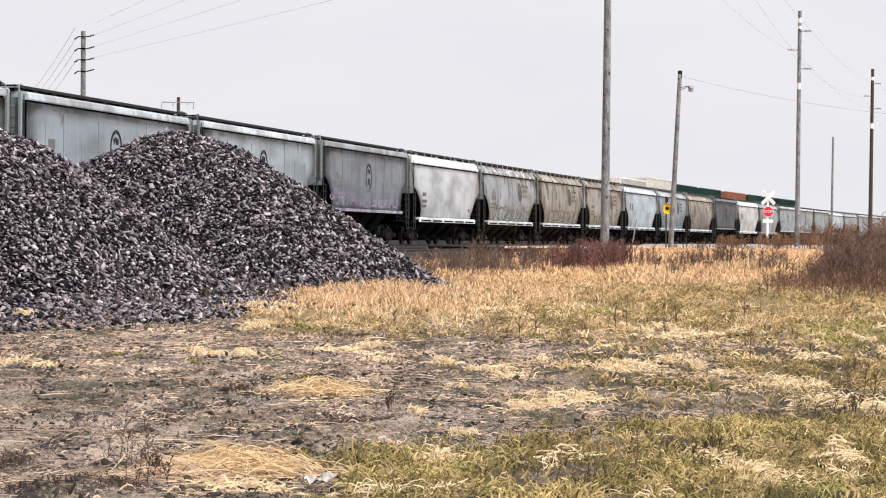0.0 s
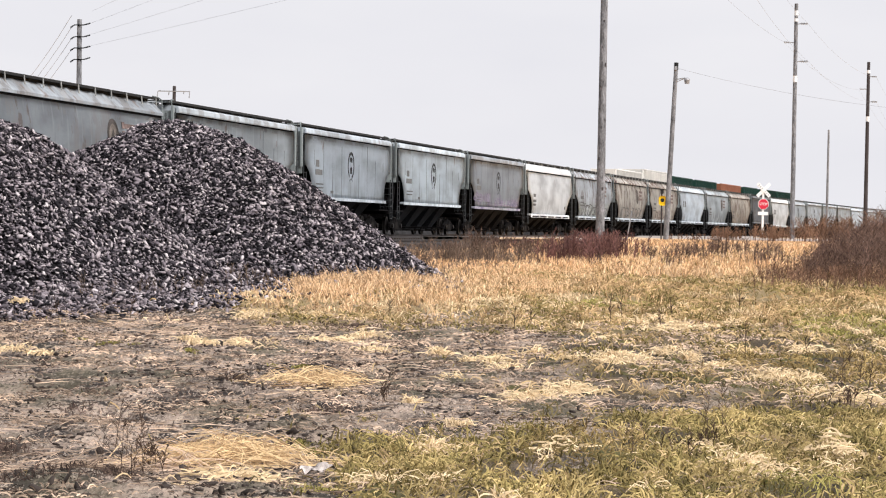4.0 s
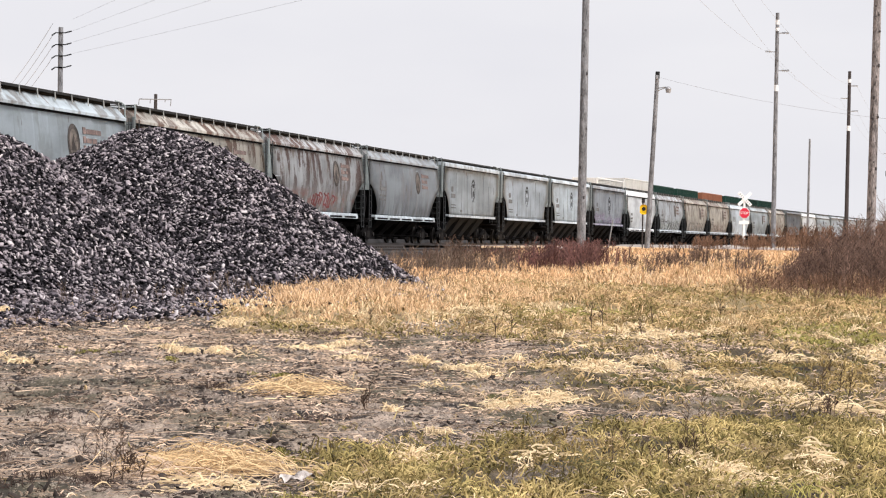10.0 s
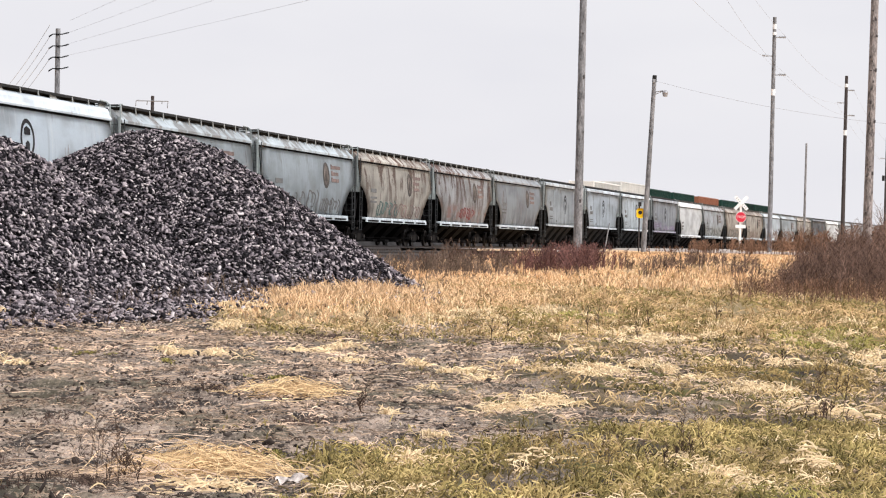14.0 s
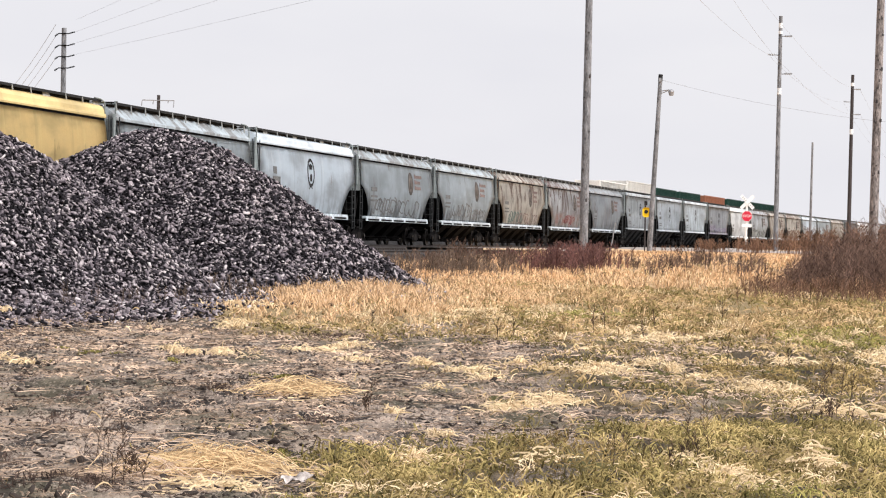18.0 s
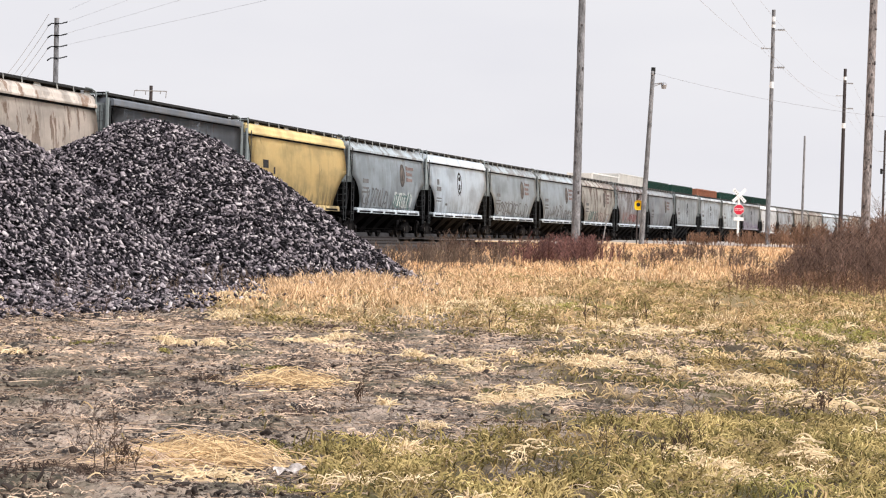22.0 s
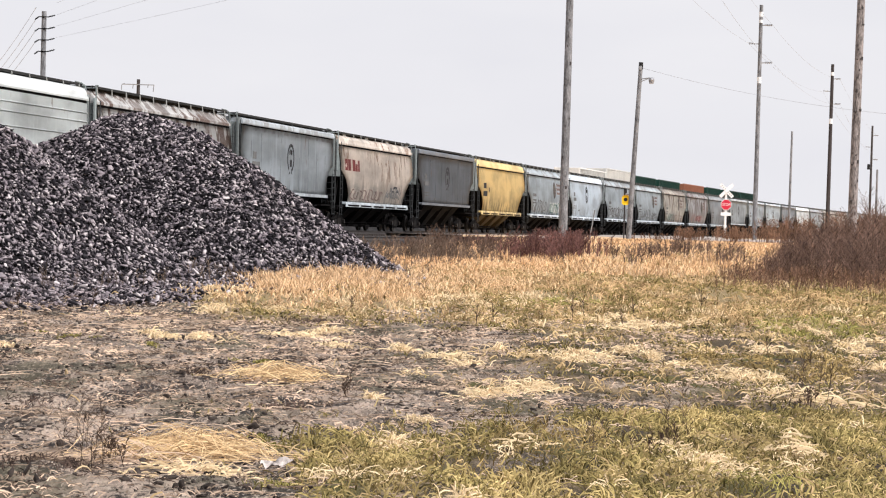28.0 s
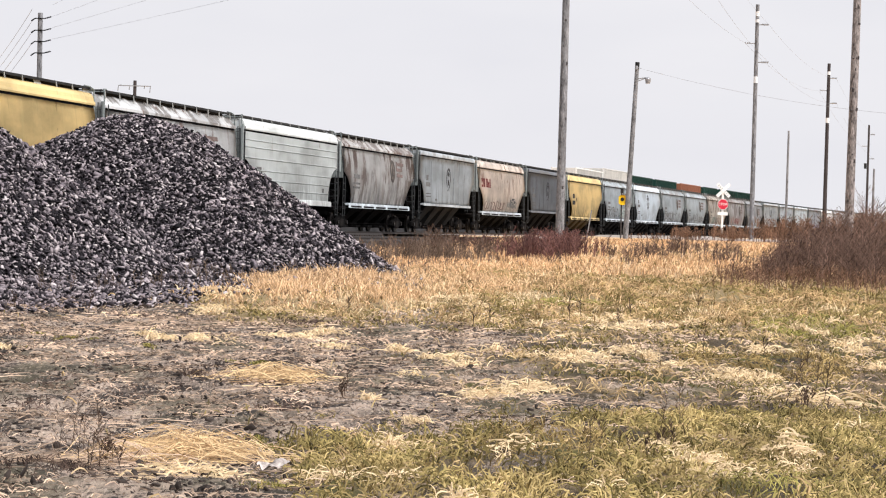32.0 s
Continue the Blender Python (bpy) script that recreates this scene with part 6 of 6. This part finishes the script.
    dens = dens * np.clip((u + 0.068 - 0.012 * wob + np.clip(y - 55, 0, 20) * 0.006) / 0.015, 0, 1)
    keep = (rng.random(len(x)) < dens) & off_heap(x, y, 0.25) & (by_track(x, y) > 11)
    x, y = x[keep], y[keep]
    h = rng.uniform(0.12, 0.42, len(x)) * (0.35 + 1.1 * patches(x, y, 0.35, 1.2, 2.0)) * (0.6 + 0.4 * np.clip((0.03 - x / y) / 0.05, 0, 1))
    put("golden_grass", blades(x, y, h, y * 0.00035, rng.uniform(0.3, 1.5, len(x)), rng), M_gold, "tall golden dry grass beside the ballast heap", "grass")
    # tawny and olive turf of the middle distance
    for name, m, n, seed, least, label in (("olive_grass", M_olive, 36000, 5.0, 0.47, "olive turf in the middle of the field"), ("tawny_grass", M_tawny, 38000, 8.0, 0.45, "tawny dry grass in the middle of the field")):
        x, y = some(n, 38, 98, -0.03, 0.22, 0.9, 5.0, seed, least)
        far = rng.random(len(x)) > np.clip((y - 60 - 14 * (patches(x, y, 2.0, 6.0, 5.0) - 0.5)) / 8, 0, 0.93)
        x, y = x[far], y[far]
        k = rng.random(len(x)) < 0.5
        n = int((~k).sum())
        hh = rng.uniform(0.05, 0.24, len(x)) * (0.4 + 1.1 * patches(x, y, 0.4, 1.8, seed + 1))
        put(name, [blades(x[k], y[k], hh[k], y[k] * 0.00045, rng.uniform(0.4, 1.6, int(k.sum())), rng)] + arcs(x[~k], y[~k], rng.uniform(0.1, 0.4, n), hh[~k] * 0.6, y[~k] * 0.00045, rng, 1.5), m, label, "grass")
    # pale low tussocks far out in the field
    ex, ey = wedge(rng, 110, 38, 92, -0.02, 0.2)
    x, y = clumps(rng, ex, ey, 6500, 0.32)
    k = off_heap(x, y, 0.02) & (by_track(x, y) > 11)
    x, y = x[k], y[k]
    h = rng.uniform(0.06, 0.28, len(x)) * (0.45 + 1.1 * patches(x, y, 0.15, 0.6, 4.0))
    put("pale_tussocks", blades(x, y, h, y * 0.00035, rng.uniform(0.4, 1.8, len(x)), rng, 0.5), M_pale, "pale tussocks of dry grass far out in the field", "grass")
    # tan grass towards the crossing
    x, y = wedge(rng, 70000, 60, 150, -0.04, 0.22)
    keep = (patches(x, y, 2.0, 9.0, 2.0) + rng.normal(0, 0.06, len(x)) > 0.42) & (y > 64 + 10 * (patches(x, y, 2.0, 6.0, 5.0) - 0.5)) & (by_track(x, y) > 10.2)
    x, y = x[keep], y[keep]
    h = rng.uniform(0.10, 0.36, len(x)) * np.clip((132 - y) / 30, 0.12, 1) * (0.4 + 1.1 * patches(x, y, 0.6, 3.0, 3.0))
    put("tan_grass", blades(x, y, h, y * 0.00036, rng.uniform(0.3, 1.2, len(x)), rng), M_tan, "orange-tan dry grass before the crossing", "grass")
    # straw lying about on the soil
    x, y = some(62000, 13.0, 45, sx=0.75, sy=1.0, seed=7.0, least=0.54, loose=0.045)
    n = len(x)
    put("straw_litter", arcs(x, y, rng.uniform(0.025, 0.06, n) / (1 - 0.68 * rng.random(n)), rng.uniform(0.0, 0.03, n), np.maximum(0.0075, y * 0.00042) * rng.uniform(0.6, 1.5, n), rng, 0.8), M_litter, "loose bleached straw lying on the soil", "straw")
    # long single straws drawn out over the soil
    x, y = some(2600, 13.0, 40, -0.2, 0.1, 1.2, 1.0, 12.0, 0.57, turf=False)
    n = len(x)
    put("long_straws", arcs(x, y, rng.uniform(0.12, 0.5, n), rng.uniform(0.0, 0.03, n), np.maximum(0.0066, y * 0.00035), rng, 0.5), M_litter, "long pale straws drawn out over the soil", "straw")
    # rotten dark stems in matted patches
    x, y = some(42000, 13.0, 46, -0.2, 0.19, 0.55, 0.8, 1.0, 0.56, 0.04, turf=False)
    n = len(x)
    put("rotten_stems", arcs(x, y, rng.uniform(0.02, 0.09, n), rng.uniform(0.0, 0.025, n), np.maximum(0.007, y * 0.0004), rng, 1.2), M_rotten, "dark matted rotten stems on the soil", "straw")

    # dark crumbs of soil
    def area(rng, n):
        x, y = some(n, 13, 46, -0.2, 0.12, 0.4, 1.5, 1.0, 0.54, turf=False)
        s = rng.lognormal(np.log(0.0105), 0.5, len(x)).clip(0.005, 0.035)
        return x, y, land(x, y) + s * 0.2, s
    cx, cy = np.array([field_point(*p) for p in ((430, 690), (590, 748), (135, 855), (60, 862), (200, 850), (20, 810), (270, 820), (700, 652), (640, 600), (330, 596), (150, 735), (480, 596))]).T
    x, y = clumps(rng, cx, cy, 1400, 0.17)
    n = len(x)
    put("rotten_mats", arcs(x, y, rng.uniform(0.02, 0.09, n), rng.uniform(0.01, 0.06, n), np.maximum(0.008, y * 0.00045), rng, 1.4), M_rotten, "dark lumps of matted rotten stems on the soil", "straw")
    put("soil_clods", stones(19000, rng, area), M_clod, "dark clods and crumbs on the trodden soil", "soil")


build_grass()


def straw_bunch(x, y, w, d, n, seed, label, lift=0.14, long=1.0, m=None, thick=0.0085):
    """A raked-up bunch of long straw, heaped and tangled, each stem bent through five points."""
    rng = np.random.default_rng(seed)
    px, py = x + rng.normal(0, w * 0.4, n), y + rng.normal(0, d * 0.4, n)
    top = lift * np.exp(-((px - x) / (w * 0.55)) ** 2 - ((py - y) / (d * 0.6)) ** 2) * (0.1 + 1.7 * patches(px, py, 0.14, 0.25, seed))
    a = rng.normal(0.1, 0.75, n) + np.where(rng.random(n) < 0.25, 1.5, 0) + np.where(rng.random(n) < 0.5, np.pi, 0)
    bow = rng.normal(0, 0.45, n)
    ln = rng.uniform(0.15, 0.55, n) * long
    z = land(px, py) + top * rng.uniform(0.1, 1.0, n)
    p = [np.stack([px - np.cos(a) * ln / 2, py - np.sin(a) * ln / 2, z], 1)]
    hop = rng.uniform(0.0, 1.0, n) ** 2.5 * 0.09 * long
    for k in range(4):
        rise = hop * (0.9, 0.35, -0.5, -0.95)[k] + rng.normal(0, 0.006, n)
        p.append(p[-1] + np.stack([np.cos(a) * ln / 4, np.sin(a) * ln / 4, rise], 1))
        a = a + bow + rng.normal(0, 0.12, n)
    for q in p:
        q[:, 2] = np.maximum(q[:, 2], land(q[:, 0], q[:, 1]) + 0.004)
    put("straw_bunch", chain(p, rng.uniform(0.7, 1.3, n) * thick), m or M_pale, label, "straw")


straw_bunch(-1.34, 16.1, 0.66, 0.6, 520, 3, "tangled bunch of pale raked straw on the soil", 0.10, 1.1, M_straw, 0.0066)
straw_bunch(-1.95, 15.6, 0.7, 0.5, 110, 13, "loose straws trailing over dark soil", 0.03, 1.3, M_litter, 0.0066)
straw_bunch(-1.2, 14.9, 0.55, 0.3, 130, 14, "curled pale grass before the straw bunch", 0.06, 0.32, M_pale, 0.012)
straw_bunch(-1.2, 24.2, 0.55, 0.9, 260, 4, "small bunch of pale straw lying flat", 0.10, 1.1, M_straw, 0.009)
straw_bunch(2.68, 16.9, 0.30, 0.5, 120, 5, "curled clump of bleached grass leaves", 0.15, 0.38, M_pale, 0.013)
straw_bunch(1.98, 16.0, 0.42, 0.7, 760, 6, "matted clump of pale dry grass", 0.07, 0.28, M_pale, 0.009)
straw_bunch(0.9, 17.1, 0.3, 0.3, 45, 7, "few bleached curled grass leaves", 0.08, 0.3, M_pale, 0.014)
straw_bunch(3.9, 22.3, 0.5, 0.2, 60, 8, "pale flattened stalk lying in the turf", 0.03, 1.1, M_pale, 0.016)


def weed(rng, x, y, h, n, width, spread, out):
    """A dead weed: a stem with forking side twigs and seed heads."""
    z0 = float(land(np.float64(x), np.float64(y)))
    root = np.array([x, y, z0])
    lean = rng.normal(0, 0.12, 2)
    top = root + np.array([lean[0] * h, lean[1] * h, h])
    P, Q, W = [root], [top], [width]
    for k in range(n):
        t = rng.uniform(0.25, 0.95)
        a = root + (top - root) * t
        an = rng.uniform(0, 2 * np.pi)
        ln = h * rng.uniform(0.15, 0.45) * (1.15 - 0.6 * t)
        e = a + np.array([math.cos(an) * ln * spread, math.sin(an) * ln * spread, ln * rng.uniform(0.5, 1.0)])
        P.append(a)
        Q.append(e)
        W.append(width * 0.7)
        for j in range(2):
            an2 = an + rng.uniform(-1, 1)
            b = a + (e - a) * rng.uniform(0.4, 1.0)
            l2 = ln * 0.4
            P.append(b)
            Q.append(b + np.array([math.cos(an2) * l2 * 0.7, math.sin(an2) * l2 * 0.7, l2 * rng.uniform(0.3, 1)]))
            W.append(width * rng.uniform(0.6, 1.3))
    out[0].extend(P)
    out[1].extend(Q)
    out[2].extend(W)


def weed_field(name, pts, seed, m, label, n, width, spread, category="weeds"):
    rng = np.random.default_rng(seed)
    out = ([], [], [])
    for x, y, h in pts:
        weed(rng, x, y, h, n, width * y, spread, out)
    put(name, sticks(np.array(out[0]), np.array(out[1]), np.array(out[2])), m, label, category)


def build_weeds():
    rng = np.random.default_rng(21)
    pts = []
    # rust-brown strip along the foot of the bank
    for _ in range(420):
        y = rng.uniform(80, 106)
        u = rng.uniform(-0.03, 0.075)
        x = u * y
        if by_track(x, y) > 8.3 and rng.random() < 0.35 + 0.6 * float(lump(np.float64(x), np.float64(y), 2.2, 2.0)):
            pts.append((x, y, rng.uniform(0.2, 0.62)))
    # brown bushy clumps standing in the tan grass
    for cx, cy, r, n, h1 in ((9.6, 88, 0.7, 34, 0.6), (10.8, 92, 0.8, 34, 0.6), (8.2, 80, 0.6, 24, 0.5), (11.0, 84, 0.7, 30, 0.6), (9.8, 76, 0.6, 26, 0.5), (6.9, 74, 0.5, 20, 0.4)):
        for _ in range(n):
            q = rng.normal(0, 0.6, 2)
            pts.append((cx + q[0] * r, cy + q[1] * r * 1.6, h1 * rng.uniform(0.45, 1.0)))
    # low brown weeds scattered through the tan grass
    for _ in range(420):
        y = rng.uniform(70, 92)
        x = rng.uniform(0.03, 0.15) * y
        if float(patches(x, y, 2.2, 5.0, 9.0)) > 0.55:
            pts.append((x, y, rng.uniform(0.12, 0.34)))
    # taller bushy stalks between the heap and the track
    for cx, cy, r, n, h1 in ((0.45, 73.5, 0.5, 26, 0.75), (1.1, 75.0, 0.6, 40, 1.05), (1.75, 76.5, 0.5, 30, 0.9), (2.5, 76.0, 0.6, 26, 0.7), (3.1, 79.0, 0.7, 30, 0.75), (0.2, 79.0, 0.8, 24, 0.6), (7.2, 82.0, 1.2, 30, 0.55), (8.8, 86.0, 1.2, 26, 0.6)):
        for _ in range(n):
            q = rng.normal(0, 0.6, 2)
            pts.append((cx + q[0] * r, cy + q[1] * r * 1.6, h1 * rng.uniform(0.45, 1.0) * float(np.exp(-0.35 * q[0] * q[0]))))
    weed_field("brown_weeds", pts, 22, M_brown_weed, "brown dead weeds along the foot of the bank", 9, 0.00022, 0.6)
    pts = []
    for cx, cy, r, n, h0, h1 in ((5.4, 86, 1.2, 110, 0.25, 0.8), (4.4, 77, 0.8, 95, 0.25, 0.95), (5.3, 80, 0.8, 95, 0.2, 0.9), (3.6, 76, 0.6, 35, 0.25, 0.75), (2.9, 88, 1.2, 50, 0.25, 0.6)):
        for _ in range(n):
            pts.append((cx + rng.normal(0, r * 0.55), cy + rng.normal(0, r * 0.7), rng.uniform(h0, h1)))
    weed_field("dark_red_shrub", pts, 23, M_rust_weed, "dark reddish leafless shrubs by a pole", 12, 0.00022, 0.5, "shrub")
    # orange-brown bushes about the crossing
    pts = []
    for cx, cy, r, n, h0, h1 in ((16.0, 138, 0.9, 60, 0.3, 0.75), (18.3, 138, 1.2, 90, 0.3, 0.9), (21.3, 136, 1.6, 110, 0.5, 1.4), (24.5, 132, 2.0, 120, 0.6, 1.8), (19.6, 128, 1.5, 60, 0.3, 0.9), (12.5, 118, 1.2, 25, 0.2, 0.4)):
        for _ in range(n):
            pts.append((cx + rng.normal(0, r * 0.55), cy + rng.normal(0, r * 0.7), rng.uniform(h0, h1)))
    weed_field("crossing_bushes", pts, 33, M_skirt, "orange-brown leafless bushes beside the crossing", 18, 0.00015, 0.6, "shrub")
    # dry stalks round the toe of the heap
    pts = []
    for _ in range(1500):
        x, y = rng.uniform(-9, 1.2), rng.uniform(36, 72)
        h = float(heap(np.float64(x), np.float64(y)))
        h2 = float(heap(np.float64(x - 0.8), np.float64(y + 0.8)))
        if h < 0.5 and h2 > 0.05:
            pts.append((x, y, rng.uniform(0.15, 0.45)))
    # a thick stand of them between the heap and the track
    for cx, cy, r, n, h1 in ((-1.3, 69.5, 0.6, 40, 0.55), (-0.7, 70.5, 0.7, 60, 0.75), (0.0, 70.0, 0.7, 60, 0.7), (0.7, 71.0, 0.7, 60, 0.8), (1.4, 72.0, 0.7, 50, 0.7), (2.2, 73.0, 0.8, 40, 0.55), (-0.2, 66.0, 0.9, 40, 0.4), (1.2, 67.0, 0.9, 30, 0.35)):
        for _ in range(n):
            q = rng.normal(0, 0.6, 2)
            pts.append((cx + q[0] * r, cy + q[1] * r * 1.6, h1 * rng.uniform(0.45, 1.0) * float(np.exp(-0.3 * q[0] * q[0]))))
    weed_field("heap_weeds", pts, 27, M_heap_weed, "grey-brown dry stalks round the toe of the heap", 6, 0.0002, 0.5)
    pts = []
    for _ in range(66):
        y = rng.uniform(57, 88)
        u = 0.146 + 0.126 * rng.random() ** 0.85
        edge = np.clip((u - 0.150) / 0.03, 0, 1)
        tall = rng.uniform(0.35, 0.75) + edge * rng.uniform(0.2, 1.7)
        r = rng.uniform(0.35, 0.9)
        for _ in range(int(10 + 22 * r)):
            q = rng.normal(0, 0.6, 2)
            pts.append((u * y + q[0] * r, y + q[1] * r * 2, tall * rng.uniform(0.5, 1.0) * float(np.exp(-0.3 * q[0] * q[0]))))
    weed_field("brush_thicket", pts, 24, M_brush, "tall reddish-brown leafless brush thicket", 22, 0.00015, 0.7, "brush")
    pts = []
    for _ in range(1300):
        y = rng.uniform(54, 66)
        u = rng.uniform(0.126, 0.25)
        if rng.random() < np.clip((u - 0.122) / 0.03, 0, 1) * np.clip((y - 53) / 6, 0.2, 1):
            pts.append((u * y, y, rng.uniform(0.15, 0.5)))
    weed_field("rust_skirt", pts, 25, M_skirt, "low rust-coloured weeds before the brush thicket", 9, 0.00022, 0.7)
    # dark weed clumps beside the raked straw and in the near turf
    pts = []
    for px, py, n, r in ((285, 838, 12, 0.05), (258, 845, 4, 0.05), (690, 720, 5, 0.05), (1215, 815, 9, 0.08), (1260, 800, 8, 0.06), (1500, 730, 10, 0.1)):
        cx, cy = field_point(px, py)
        for _ in range(n):
            pts.append((cx + rng.normal(0, r), cy + rng.normal(0, r * 3), rng.uniform(0.07, 0.2)))
    weed_field("weed_clumps", pts, 31, M_dark_weed, "low dark dead weed clumps in straw and turf", 9, 0.00034, 0.6)
    # single dark dead weeds standing in the field
    spots = [(1090, 568), (1110, 590), (1200, 560), (1318, 556), (1330, 640), (950, 596), (920, 600), (1300, 790), (270, 815), (250, 830), (1160, 800), (1530, 700), (1545, 720), (1180, 575), (700, 560), (110, 580), (240, 585), (860, 470), (1440, 640), (215, 800), (235, 812), (260, 800), (190, 830), (225, 845), (1255, 770), (1265, 800), (1290, 760), (1130, 815), (1500, 700), (1515, 660)]
    for px, py in spots:
        d = 1.45 * 4443 / (py - 422 - 0.008 * (px - 784))
        d = d if d < 40 else d * 0.86
        x = (px - 784) / 4443 * d
        o = ([], [], [])
        weed(rng, x, d, rng.uniform(0.22, 0.42) * (d / 24) ** 0.3, 12, 0.00026 * d, 0.5, o)
        put("dead_weed", sticks(np.array(o[0]), np.array(o[1]), np.array(o[2])), M_dark_weed, "single dark dead weed standing in the field", "weed")


build_weeds()


def build_trash():
    """A crumpled pale scrap of paper lying in the straw."""
    rng = np.random.default_rng(8)
    n = 9
    g = np.array([[(i / (n - 1) - 0.5, j / (n - 1) - 0.5) for i in range(n)] for j in range(n)])
    X, Y = g[..., 0] * 0.13, g[..., 1] * 0.14
    Z = 0.03 + 0.01 * np.sin(X * 31 + Y * 17) + 0.012 * np.cos(Y * 47 - X * 11) + rng.uniform(0, 0.028, X.shape) + 0.03 * np.abs(np.sin(X * 38 + 1))
    X = X + 0.02 * np.sin(Y * 40)
    Y = Y + 0.03 * np.sin(X * 23)
    v = np.stack([X, Y, Z], -1).reshape(-1, 3)
    i = (np.arange(n - 1)[:, None] * n + np.arange(n - 1)[None]).ravel()
    ob = new("paper_scrap", fast_mesh("paper_scrap", v, np.stack([i, i + 1, i + n + 1, i + n], 1), mat("crumpled_pinkish_paper", (0.66, 0.58, 0.54), 0.8, 0, 0.55, 20.0)))
    ob.matrix_basis = pose(-0.71, 15.05, float(land(np.float64(-0.71), np.float64(15.05))) + 0.02, 0, 0, -25)
    tagged(ob, "crumpled pale scrap of litter in the straw", "litter")


build_trash()


# ---- what moves: every car along the track, its wheels turning ----
def motions():
    beats = [k * 0.5 for k in range(65)]
    for i, car in CARS.items():
        walk(car, [(t, car_pose(i, t)) for t in beats])
    spins = []
    for k in range(481):
        t = k / 15.0
        spins.append((t, math.degrees(run(t) / 0.457)))
    for i, car in CARS.items():
        if i < -2:
            continue
        for bogie in car.children:
            if bogie.name.split(".")[0] != "bogie":
                continue
            for w in bogie.children:
                if w.name.split(".")[0] == "wheelset":
                    at = w.matrix_basis.translation.copy()
                    walk(w, [(t, pose(at.x, at.y, at.z, 0, a, 0)) for t, a in spins])


motions()
